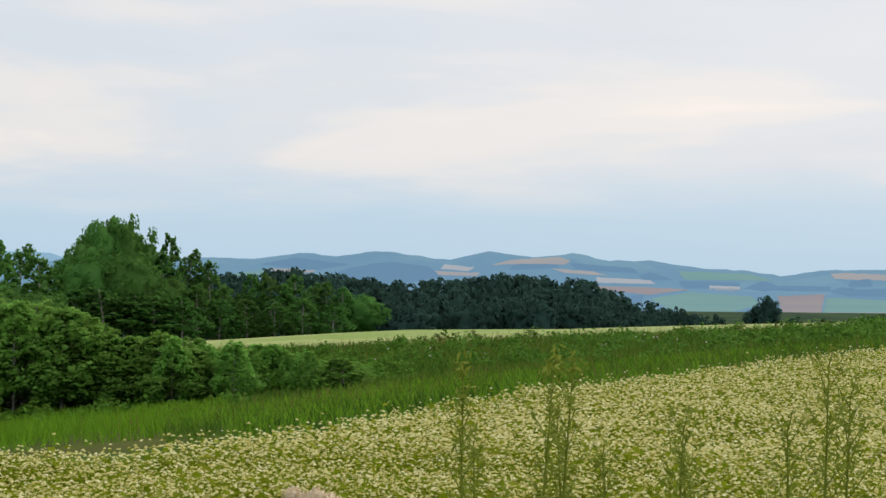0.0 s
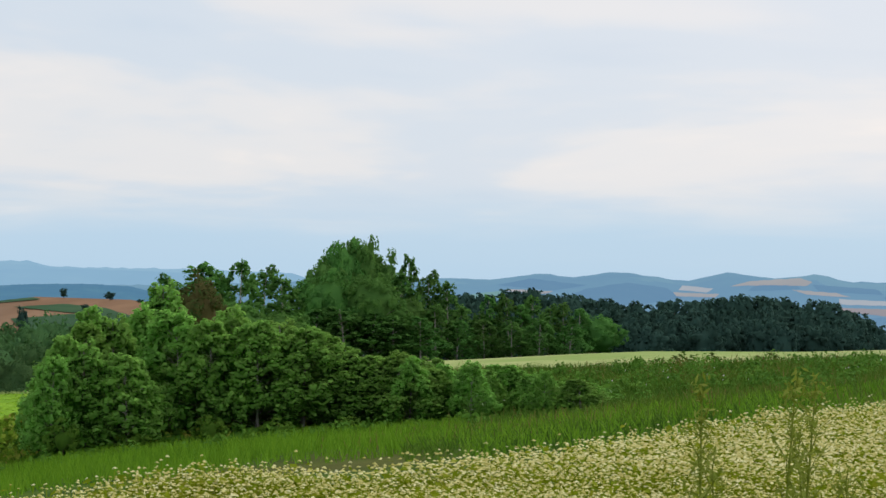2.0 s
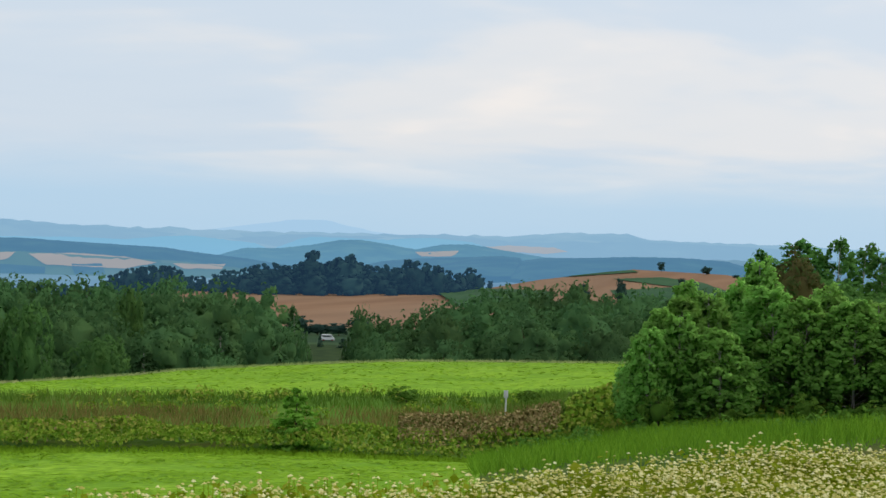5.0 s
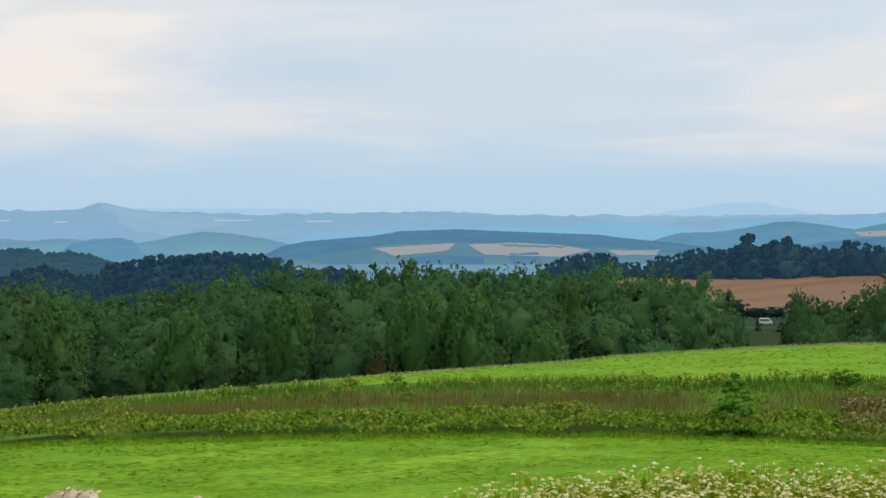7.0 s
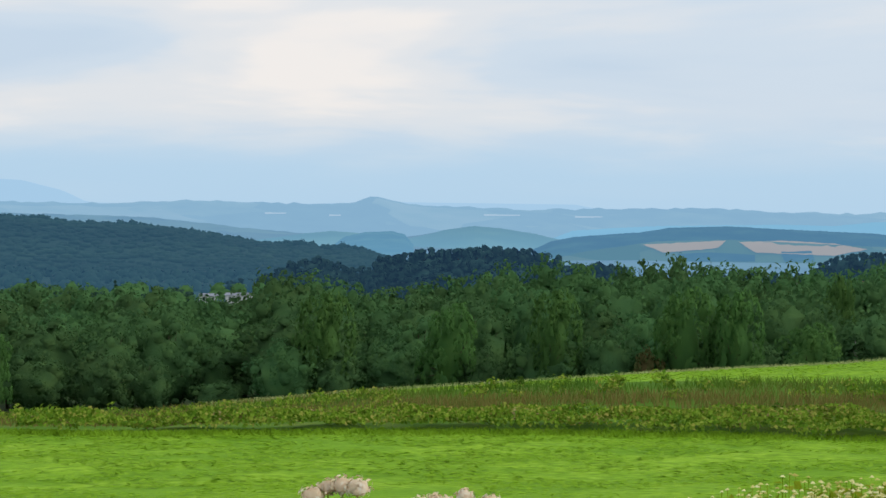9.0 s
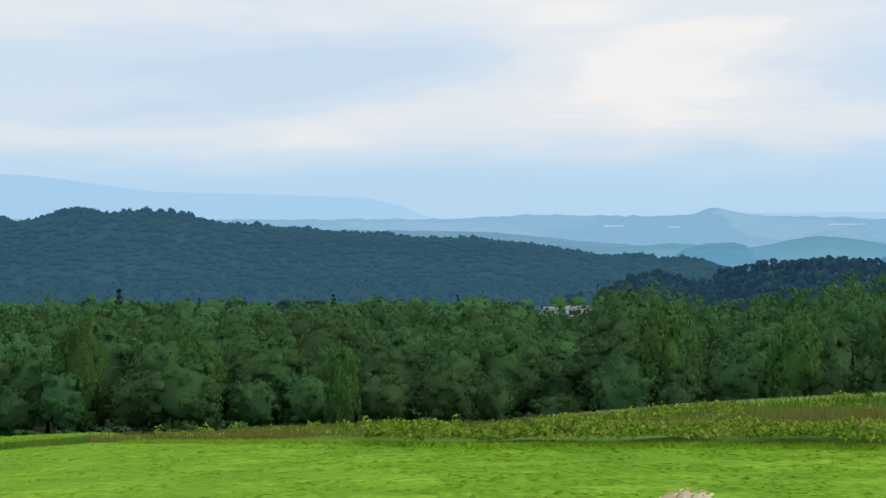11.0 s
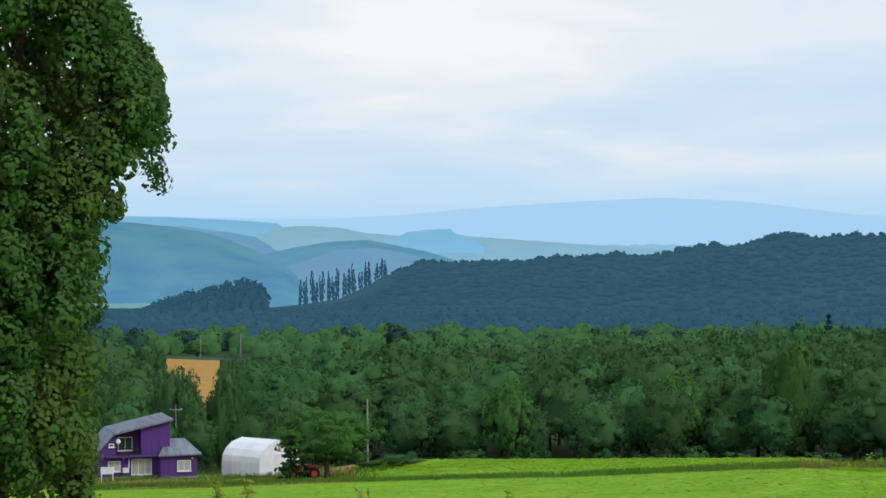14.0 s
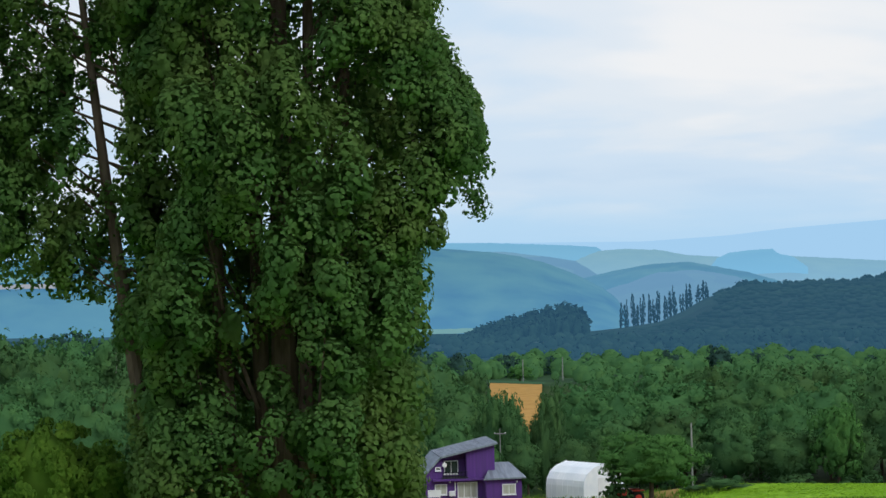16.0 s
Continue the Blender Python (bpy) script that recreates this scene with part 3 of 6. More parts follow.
def build_ground():
    azs = np.concatenate([np.arange(-17, 113, 0.25), np.arange(113, 343, 5.0)])
    R, Z = ring_rz(azs)
    steps = [4, 6, 4, 10, 8, 8, 4, 6, 4, 8, 4, 10, 4, 6, 4, 8, 4, 6, 4, 6, 3, 3]
    cols, slots = [], []
    rng = np.random.default_rng(3)
    for k in range(len(R) - 1):
        for i in range(steps[k]):
            f = i / steps[k]
            r = R[k] + (R[k + 1] - R[k]) * f
            z = Z[k] + (Z[k + 1] - Z[k]) * blend(k, f)
            rough = 0.03 if k < 2 else 0.12 if k < 6 else 0.0
            z = z + np.array([noise.noise((x * 0.25, y * 0.25, 0)) for x, y in zip(-r * np.sin(np.radians(azs)), r * np.cos(np.radians(azs)))]) * rough * min(1, i)
            if k in (14, 16, 18) and i == 0:      # wooded skylines
                z = z + np.array([abs(noise.noise((a * 2.2, k, 0.5))) + 0.5 * abs(noise.noise((a * 6, k, 2))) for a in azs]) * (3.5 if k < 18 else 7.0)
            cols.append(np.stack([-r * np.sin(np.radians(azs)), r * np.cos(np.radians(azs)), z], 1))
            slots.append(k)
    k = len(R) - 1
    cols.append(np.stack([-R[k] * np.sin(np.radians(azs)), R[k] * np.cos(np.radians(azs)), Z[k]], 1))
    n = len(azs)
    V = np.concatenate([*cols, [[0, 0, 0]]])
    faces, index = [], []
    names = {}
    for j in range(len(cols) - 1):
        for i in range(n):
            i2 = (i + 1) % n
            faces.append((j * n + i, j * n + i2, (j + 1) * n + i2, (j + 1) * n + i))
            key = (slots[j], i)
            if key not in names:
                names[key] = SLOT[cover_of(slots[j], float(azs[i]))]
            index.append(names[key])
    c = len(V) - 1
    for i in range(n):
        faces.append((c, (i + 1) % n, i, i))
        index.append(SLOT["wild_meadow"])
    faces = np.array(faces)[:, ::-1]
    me = mesh_of("ground", V, faces[:-n], SLOTS, index[:-n], smooth=True)
    return tagged(new("ground", me), "rolling farmland of green fields, meadow banks and hazy hills", "ground", kind="structure")


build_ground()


# ---- field patches on the far hills ----
def range_for(az, el, near, far):
    """The distance at which the ground, seen from the camera, reaches a height angle."""
    rr = np.linspace(near, far, 160)
    e = np.degrees(np.arctan2(land(np.full_like(rr, az), rr) - EYE, rr))
    e = np.maximum.accumulate(e)
    return float(np.interp(el, e, rr))


class Hill:
    """A long far hill: its crest by heading and height angle, fitted to the camera's view, its distance, and a slope
    that falls toward the camera.
    """

    def __init__(self, crest, r, base, mat, depth=330.0, rough=0.03, label="low wooded hill in the blue haze"):
        self.crest, self.r, self.base, self.depth = table(crest), r, base, depth
        order = np.argsort(self.crest[0])
        self.crest = self.crest[0][order], self.crest[1][order]
        a0, a1 = self.crest[0][0], self.crest[0][-1]
        az = np.linspace(a0, a1, max(30, int((a1 - a0) * 14)))
        top = np.interp(az, *self.crest)
        top = top + np.array([abs(noise.noise((a * 5, r, 1))) + 0.6 * abs(noise.noise((a * 14, r, 2))) for a in az]) * rough
        cols, m = [], 10
        for j in range(m + 2):
            g = min(1.0, j / m)
            rr = np.full_like(az, r - depth * (1 - g)) if j <= m else np.full_like(az, r + 120.0)
            el = base + (top - base) * (math.sin(math.pi / 2 * g) ** 0.9 if j <= m else 0.2)
            fold = np.array([noise.noise((a * 1.1, g * 2.0, r)) for a in az]) * 0.10 * (1 - g)
            cols.append(np.stack([-rr * np.sin(np.radians(az)), rr * np.cos(np.radians(az)), EYE + rr * np.tan(np.radians(el + fold))], 1))
        n = len(az)
        F = [(j * n + i, j * n + i + 1, (j + 1) * n + i + 1, (j + 1) * n + i) for j in range(m + 1) for i in range(n - 1)]
        tagged(new("hill", mesh_of("hill", np.concatenate(cols), np.array(F)[:, ::-1], mat, smooth=True)), label, "hill", kind="structure")

    def place(self, az, el):
        """The distance at which the slope shows under a height angle."""
        top = float(np.interp(az, *self.crest))
        f = min(1.0, max(0.0, (el - self.base) / max(0.05, top - self.base)))
        return self.r - self.depth * (1 - math.asin(f ** (1 / 0.9)) * 2 / math.pi)


def field(corners, mat, label, near=1200, far=3300, on=None, ragged=0.02, lift=2.0):
    """A field patch over a slope, its corners fitted to the camera's view by heading and height angle."""
    pts = [tuple(float(q) for q in c.split(":")) for c in corners.split()]
    a0, a1 = min(p[0] for p in pts), max(p[0] for p in pts)
    n, m = max(8, int((a1 - a0) * 9)), 4
    V = []
    for i in range(n + 1):
        az = a0 + (a1 - a0) * (0.003 + 0.994 * i / n)
        cross = []
        for (xa, ya), (xb, yb) in zip(pts, pts[1:] + pts[:1]):
            if (xa - az) * (xb - az) <= 0 and xa != xb:
                cross.append(ya + (yb - ya) * (az - xa) / (xb - xa))
        lo, hi = min(cross) + ragged * noise.noise((az * 4, pts[0][1] * 9, 1)), max(cross) + ragged * noise.noise((az * 4, pts[0][1] * 9, 5))
        hi = max(hi, lo + 0.005)
        if on:
            a, b = on.place(az, lo), on.place(az, hi)
        else:
            a, b = range_for(az, lo, near, far), range_for(az, hi, near, far)
        for j in range(m + 1):
            r, el = a + (b - a) * j / m, lo + (hi - lo) * j / m
            if on:
                r -= 14.0
                V.append((-r * math.sin(radians(az)), r * math.cos(radians(az)), EYE + r * math.tan(radians(el))))
            else:
                V.append(spot(az, r, lift))
    F = [(i * (m + 1) + j, (i + 1) * (m + 1) + j, (i + 1) * (m + 1) + j + 1, i * (m + 1) + j + 1) for i in range(n) for j in range(m)]
    ob = new("field", mesh_of("field", np.array(V), np.array(F)[:, ::-1], mat, smooth=True))
    return tagged(ob, label, "field", kind="structure")


TAN, BROWN, GREEN, DARKW = "pale harvested grain field on a hazy hillside", "brown stubble field on the slope", "green crop field on a hazy hillside", "dark woodland strip on a hazy hillside"
FARM, WOODED = "hazy hill of woods and pale fields", "wooded hill in the blue haze"
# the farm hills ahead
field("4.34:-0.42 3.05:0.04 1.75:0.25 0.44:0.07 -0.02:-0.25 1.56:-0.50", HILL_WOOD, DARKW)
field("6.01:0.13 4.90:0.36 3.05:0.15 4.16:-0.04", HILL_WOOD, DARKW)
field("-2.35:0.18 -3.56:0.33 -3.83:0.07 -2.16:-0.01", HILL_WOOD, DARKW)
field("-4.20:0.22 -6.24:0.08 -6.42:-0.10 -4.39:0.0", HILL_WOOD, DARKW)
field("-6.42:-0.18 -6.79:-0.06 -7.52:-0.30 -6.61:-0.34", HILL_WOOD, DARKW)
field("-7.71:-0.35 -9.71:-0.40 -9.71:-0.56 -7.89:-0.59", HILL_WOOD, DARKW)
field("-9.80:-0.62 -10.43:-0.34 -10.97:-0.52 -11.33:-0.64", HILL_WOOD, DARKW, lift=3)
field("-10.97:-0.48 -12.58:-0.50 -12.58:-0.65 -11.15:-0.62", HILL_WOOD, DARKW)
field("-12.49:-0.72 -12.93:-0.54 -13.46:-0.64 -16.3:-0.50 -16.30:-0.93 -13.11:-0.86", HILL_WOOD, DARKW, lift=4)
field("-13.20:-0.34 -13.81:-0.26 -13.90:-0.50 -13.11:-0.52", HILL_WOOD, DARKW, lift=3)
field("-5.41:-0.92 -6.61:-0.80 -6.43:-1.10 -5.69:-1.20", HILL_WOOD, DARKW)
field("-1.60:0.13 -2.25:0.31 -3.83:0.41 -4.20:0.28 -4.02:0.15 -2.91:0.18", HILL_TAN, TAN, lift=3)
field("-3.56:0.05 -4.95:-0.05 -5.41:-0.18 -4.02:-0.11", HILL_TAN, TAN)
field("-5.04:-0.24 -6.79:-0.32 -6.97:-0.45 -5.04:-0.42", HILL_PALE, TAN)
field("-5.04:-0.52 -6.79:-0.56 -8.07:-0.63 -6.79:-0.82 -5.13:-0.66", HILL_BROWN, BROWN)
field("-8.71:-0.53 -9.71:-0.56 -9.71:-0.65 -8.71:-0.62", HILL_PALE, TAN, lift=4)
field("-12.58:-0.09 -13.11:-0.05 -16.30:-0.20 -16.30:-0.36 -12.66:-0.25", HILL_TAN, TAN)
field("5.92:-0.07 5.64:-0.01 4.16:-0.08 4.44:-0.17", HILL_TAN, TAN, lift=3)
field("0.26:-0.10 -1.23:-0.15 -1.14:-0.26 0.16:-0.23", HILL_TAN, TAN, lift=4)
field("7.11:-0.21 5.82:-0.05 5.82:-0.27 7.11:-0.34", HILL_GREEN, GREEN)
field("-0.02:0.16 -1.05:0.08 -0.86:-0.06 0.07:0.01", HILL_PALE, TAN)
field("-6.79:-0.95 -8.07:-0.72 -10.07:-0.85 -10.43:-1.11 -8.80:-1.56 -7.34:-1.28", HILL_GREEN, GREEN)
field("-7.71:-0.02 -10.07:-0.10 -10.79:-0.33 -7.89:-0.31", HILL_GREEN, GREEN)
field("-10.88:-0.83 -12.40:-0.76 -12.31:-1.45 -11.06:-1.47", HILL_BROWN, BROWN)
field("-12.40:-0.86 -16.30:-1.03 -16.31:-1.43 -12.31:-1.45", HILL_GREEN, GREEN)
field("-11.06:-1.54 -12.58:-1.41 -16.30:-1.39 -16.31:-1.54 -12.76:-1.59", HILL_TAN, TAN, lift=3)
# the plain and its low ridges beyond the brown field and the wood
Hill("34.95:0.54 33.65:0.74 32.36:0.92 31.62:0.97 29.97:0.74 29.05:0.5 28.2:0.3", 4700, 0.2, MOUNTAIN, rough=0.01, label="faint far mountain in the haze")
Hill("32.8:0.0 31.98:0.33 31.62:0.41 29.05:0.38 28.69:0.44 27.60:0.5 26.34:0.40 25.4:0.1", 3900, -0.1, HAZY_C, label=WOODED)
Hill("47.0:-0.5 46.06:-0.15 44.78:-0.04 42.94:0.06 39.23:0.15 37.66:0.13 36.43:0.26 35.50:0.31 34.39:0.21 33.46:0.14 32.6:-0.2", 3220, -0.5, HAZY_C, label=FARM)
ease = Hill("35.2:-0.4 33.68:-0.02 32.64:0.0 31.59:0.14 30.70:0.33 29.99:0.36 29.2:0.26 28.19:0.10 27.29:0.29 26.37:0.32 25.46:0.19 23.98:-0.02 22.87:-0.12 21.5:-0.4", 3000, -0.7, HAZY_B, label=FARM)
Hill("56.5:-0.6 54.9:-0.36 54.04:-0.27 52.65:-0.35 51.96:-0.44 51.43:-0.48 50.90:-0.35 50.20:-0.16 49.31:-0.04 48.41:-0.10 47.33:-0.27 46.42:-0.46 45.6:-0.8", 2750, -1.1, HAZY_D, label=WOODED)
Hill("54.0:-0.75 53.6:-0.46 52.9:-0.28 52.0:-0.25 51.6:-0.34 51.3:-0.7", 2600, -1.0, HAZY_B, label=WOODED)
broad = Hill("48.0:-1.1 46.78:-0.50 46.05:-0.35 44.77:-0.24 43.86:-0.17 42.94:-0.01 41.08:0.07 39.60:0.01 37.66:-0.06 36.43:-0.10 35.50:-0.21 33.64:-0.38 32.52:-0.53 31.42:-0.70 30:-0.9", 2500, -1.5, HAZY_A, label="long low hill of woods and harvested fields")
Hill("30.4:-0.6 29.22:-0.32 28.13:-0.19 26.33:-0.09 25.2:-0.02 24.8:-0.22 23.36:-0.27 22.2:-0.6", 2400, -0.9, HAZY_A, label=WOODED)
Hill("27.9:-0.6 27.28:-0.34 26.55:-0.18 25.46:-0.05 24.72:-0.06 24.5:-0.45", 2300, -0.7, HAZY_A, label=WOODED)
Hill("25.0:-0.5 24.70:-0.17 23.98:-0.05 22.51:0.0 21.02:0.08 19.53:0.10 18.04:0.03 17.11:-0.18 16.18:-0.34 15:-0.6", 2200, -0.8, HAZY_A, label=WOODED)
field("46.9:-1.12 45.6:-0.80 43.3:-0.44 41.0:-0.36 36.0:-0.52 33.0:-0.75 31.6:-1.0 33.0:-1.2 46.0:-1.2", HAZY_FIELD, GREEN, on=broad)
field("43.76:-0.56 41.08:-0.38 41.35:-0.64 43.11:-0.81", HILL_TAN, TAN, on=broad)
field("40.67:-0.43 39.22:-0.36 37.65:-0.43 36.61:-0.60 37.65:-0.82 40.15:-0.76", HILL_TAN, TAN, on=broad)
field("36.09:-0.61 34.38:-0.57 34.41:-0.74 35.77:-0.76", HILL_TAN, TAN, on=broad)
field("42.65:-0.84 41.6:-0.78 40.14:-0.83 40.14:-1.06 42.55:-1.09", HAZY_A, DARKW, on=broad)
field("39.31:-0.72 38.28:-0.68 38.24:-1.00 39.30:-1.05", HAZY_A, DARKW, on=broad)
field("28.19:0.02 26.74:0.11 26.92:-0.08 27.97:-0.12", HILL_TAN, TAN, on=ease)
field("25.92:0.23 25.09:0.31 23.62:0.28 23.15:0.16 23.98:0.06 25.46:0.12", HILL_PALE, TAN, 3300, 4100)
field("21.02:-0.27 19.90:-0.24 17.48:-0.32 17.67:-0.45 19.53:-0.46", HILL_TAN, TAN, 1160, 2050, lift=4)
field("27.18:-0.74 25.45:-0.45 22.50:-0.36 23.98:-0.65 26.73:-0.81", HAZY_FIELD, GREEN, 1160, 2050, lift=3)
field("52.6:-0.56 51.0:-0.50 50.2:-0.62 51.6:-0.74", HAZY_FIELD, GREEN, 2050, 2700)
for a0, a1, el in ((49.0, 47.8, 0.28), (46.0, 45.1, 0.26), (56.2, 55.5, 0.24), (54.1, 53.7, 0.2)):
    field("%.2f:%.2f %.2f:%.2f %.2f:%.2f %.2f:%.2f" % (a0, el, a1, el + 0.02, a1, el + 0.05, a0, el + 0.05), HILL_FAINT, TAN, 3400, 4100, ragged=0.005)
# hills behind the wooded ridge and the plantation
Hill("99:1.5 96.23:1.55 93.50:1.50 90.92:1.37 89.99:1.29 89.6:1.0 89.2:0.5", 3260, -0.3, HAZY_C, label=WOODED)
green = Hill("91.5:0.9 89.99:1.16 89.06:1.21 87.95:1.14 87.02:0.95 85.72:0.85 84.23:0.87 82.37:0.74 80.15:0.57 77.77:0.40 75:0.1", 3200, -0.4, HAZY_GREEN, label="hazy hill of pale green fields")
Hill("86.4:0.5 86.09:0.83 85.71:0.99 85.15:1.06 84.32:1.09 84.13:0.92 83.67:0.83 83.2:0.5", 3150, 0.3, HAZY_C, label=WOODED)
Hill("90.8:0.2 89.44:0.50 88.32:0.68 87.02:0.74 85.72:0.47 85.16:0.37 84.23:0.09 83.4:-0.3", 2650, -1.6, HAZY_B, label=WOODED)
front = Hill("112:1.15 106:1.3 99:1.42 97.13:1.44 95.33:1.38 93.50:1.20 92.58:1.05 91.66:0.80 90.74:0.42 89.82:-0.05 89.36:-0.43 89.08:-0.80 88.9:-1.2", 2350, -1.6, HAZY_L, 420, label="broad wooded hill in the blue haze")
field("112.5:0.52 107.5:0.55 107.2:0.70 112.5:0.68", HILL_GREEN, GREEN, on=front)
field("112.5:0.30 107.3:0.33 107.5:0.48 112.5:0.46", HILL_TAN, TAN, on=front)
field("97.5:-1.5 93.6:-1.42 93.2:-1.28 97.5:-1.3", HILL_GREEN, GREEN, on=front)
# fields near by
field("93.62:-3.15 91.88:-3.24 91.95:-4.9 93.4:-4.9", WHEAT, "ripe golden wheat field between the trees", 300, 480, lift=0.5)
field("93.75:-3.08 91.75:-3.17 91.8:-3.24 93.7:-3.15", CROP_DARK, "green strip along the wheat field", 300, 490, lift=0.6, ragged=0.005)
field("27.54:-1.28 25.08:-1.15 23.6:-1.20 23.6:-1.9 26.4:-1.9 27.09:-1.55", CROP_DARK, "dark green crop field beside the brown field", 600, 905, lift=1.0)
field("25.91:-0.88 24.53:-0.69 22.50:-0.50 21.02:-0.35 20.83:-0.42 22.50:-0.58 24.53:-0.76 25.81:-0.95", CROP_DARK, "dark green crop strip over the brown field", 620, 905, lift=0.3, ragged=0.01)
field("21.66:-0.67 20.09:-0.56 18.78:-0.68 18.03:-0.92 19.90:-0.84", CROP_DARK, "dark green crop strip over the brown field", 620, 905, lift=0.3)
field("21.75:-1.04 19.15:-0.83 17.0:-1.01 17.0:-1.38 21.38:-1.41", CROP_DARK, "dark green crop field below the brown rise", 620, 905, lift=0.3)


# ---- trees ----
def billow(rng, crown, c, size, n, leaf, mid, big, subs=8, core=0.48, up=0.35, fine=False, shell=0.75, bald=-0.25):
    """One leafy bough: a lumpy mass whose outward side is set with tufts of leaves."""
    c, size = np.asarray(c, float), np.asarray(size, float)
    out = unit(((c - mid) / big)[None])[0] + np.array([0, 0, 0.25])
    crown.add(low_ball(c, size * core, *((9, 7) if fine else (7, 5)), 0.45), c, size, mid, big, up)
    d = unit(rng.normal(0, 1, (subs, 3)))
    d = np.where((d @ out)[:, None] < -0.2, -d, d)
    for way in d:
        kid, small = c + way * size * rng.uniform(0.55, 0.95), size * rng.uniform(0.3, 0.55)
        p, q = ball_points(rng, max(3, n // subs), kid, small, shell)
        flip = (q @ (out + way * 0.6)) < bald
        p[flip], q[flip] = 2 * kid - p[flip], -q[flip]
        v, f = leaf_faces(rng, p, q, leaf, loose=0.25)
        nor = unit((v - kid) / small) * 0.45 + unit((v - c) / size) * 0.5 + unit((v - mid) / big) * 0.55
        nor[:, 2] += up
        crown.bits.append((v, f))
        crown.ways.append(unit(nor))


def fitted(crown, height, width, foot):
    """Brings a crown to its full height and width."""
    every = np.concatenate([b[0] for b in crown.bits])
    kz = (height - foot) / (np.percentile(every[:, 2], 99.7) - foot)
    kx = width / 2 / np.percentile(np.hypot(every[:, 0], every[:, 1]), 97)
    crown.bits = [((v - np.array([0, 0, foot])) * np.array([kx, kx, kz]) + np.array([0, 0, foot]), f) for v, f in crown.bits]
    return crown


def broad_tree(name, seed, height, width, leaf, leaves, mat, bark, lobes=16, stem=0.16, bare=0.1, flat=0.46, subs=8, fine=False, puff=0.17, core=0.48):
    """A broad-leaved tree: trunk with limbs, and an uneven rounded crown of leafy boughs."""
    rng = np.random.default_rng(seed)
    root = new(name)
    root.empty_display_size = 0.5
    bm = bmesh.new()
    mid = np.array([rng.normal(0, 0.04) * width, rng.normal(0, 0.04) * width, height * (bare + flat)])
    big = np.array([width / 2, width / 2, height * flat])
    line = [np.array([0, 0, -0.6]), np.array([rng.normal(0, .08), rng.normal(0, .08), height * 0.25]), mid, mid + big * np.array([0, 0, 0.7])]
    tube(bm, line, [stem * 1.3, stem, stem * 0.6, stem * 0.15], 7)
    crown = Crown()
    for i in range(lobes):
        zc = 0.97 - 1.85 * (i + 0.3) / lobes
        ang = i * 2.4 + rng.uniform(-0.5, 0.5)
        ring = math.sqrt(max(0.02, 1 - zc * zc))
        c = mid + np.array([math.cos(ang) * ring, math.sin(ang) * ring, zc]) * big * rng.uniform(0.52, 0.86)
        k = rng.uniform(0.75, 1.3)
        size = np.array([width * puff * k, width * puff * k, height * puff * 0.62 * k * rng.uniform(0.85, 1.35)])
        billow(rng, crown, c, size, int(leaves / lobes * k), leaf, mid, big, subs, core, fine=fine)
        if i % 3 == 0:
            tube(bm, [line[1] * 0.6 + mid * 0.4, (c + mid) / 2 - np.array([0, 0, height * 0.03]), c], [stem * 0.4, stem * 0.25, stem * 0.08], 5)
    crown.add(low_ball(mid, big * min(0.66, 1.4 * core), 9, 7, 0.3), mid, big)
    part("trunk", bm, bark, root)
    piece("crown", fitted(crown, height, width, height * bare * 0.5).mesh("crown", mat), root)
    return root


def slim_tree(name, seed, height, width, leaf, leaves, mat, bark, stem=0.1, bare=0.15, lobes=30, subs=7, fine=False, tuft=0.12):
    """A young birch or other slender tree: thin stem, upright egg-shaped crown that runs out to a loose tip."""
    rng = np.random.default_rng(seed)
    root = new(name)
    bm = bmesh.new()
    bend = rng.normal(0, 0.03, 2) * height

    def axis(f):
        return np.array([bend[0] * f * f, bend[1] * f * f, height * f])

    tube(bm, [axis(f) - np.array([0, 0, 0.5 * (f == 0)]) for f in (0, 0.25, 0.5, 0.75, 0.97)], [stem * 1.2, stem, stem * 0.7, stem * 0.4, 0.02], 6)
    crown = Crown()
    for i in range(lobes):
        g = (i + rng.uniform(0.1, 0.9)) / lobes
        f = bare + (0.96 - bare) * g
        girth = min(1.0, 0.5 + 2.2 * g) * max(0.05, 1 - g) ** 0.62
        ang = i * 2.4 + rng.uniform(-0.5, 0.5)
        reach = width * 0.5 * girth * rng.uniform(0.45, 0.9)
        c = axis(f) + np.array([math.cos(ang) * reach, math.sin(ang) * reach, 0])
        k = rng.uniform(0.8, 1.25) * (0.45 + 0.55 * girth)
        size = np.array([width * 0.15 * k, width * 0.15 * k, height * tuft * k * rng.uniform(0.9, 1.5)])
        mid = axis(f) - np.array([0, 0, height * 0.1])
        tube(bm, [axis(max(bare * 0.6, f - 0.12)), (axis(f) + c) / 2 - np.array([0, 0, 0.04 * height]), c], [stem * 0.2, stem * 0.13, 0.008], 4)
        billow(rng, crown, c, size, int(leaves / lobes * (0.6 + 0.6 * girth)), leaf, mid, np.array([width / 2, width / 2, height * 0.3]), subs, 0.22, 0.15, fine, 0.35, -9.0)
    part("trunk", bm, bark, root)
    piece("crown", fitted(crown, height, width, height * bare * 0.4).mesh("crown", mat), root)
    return root


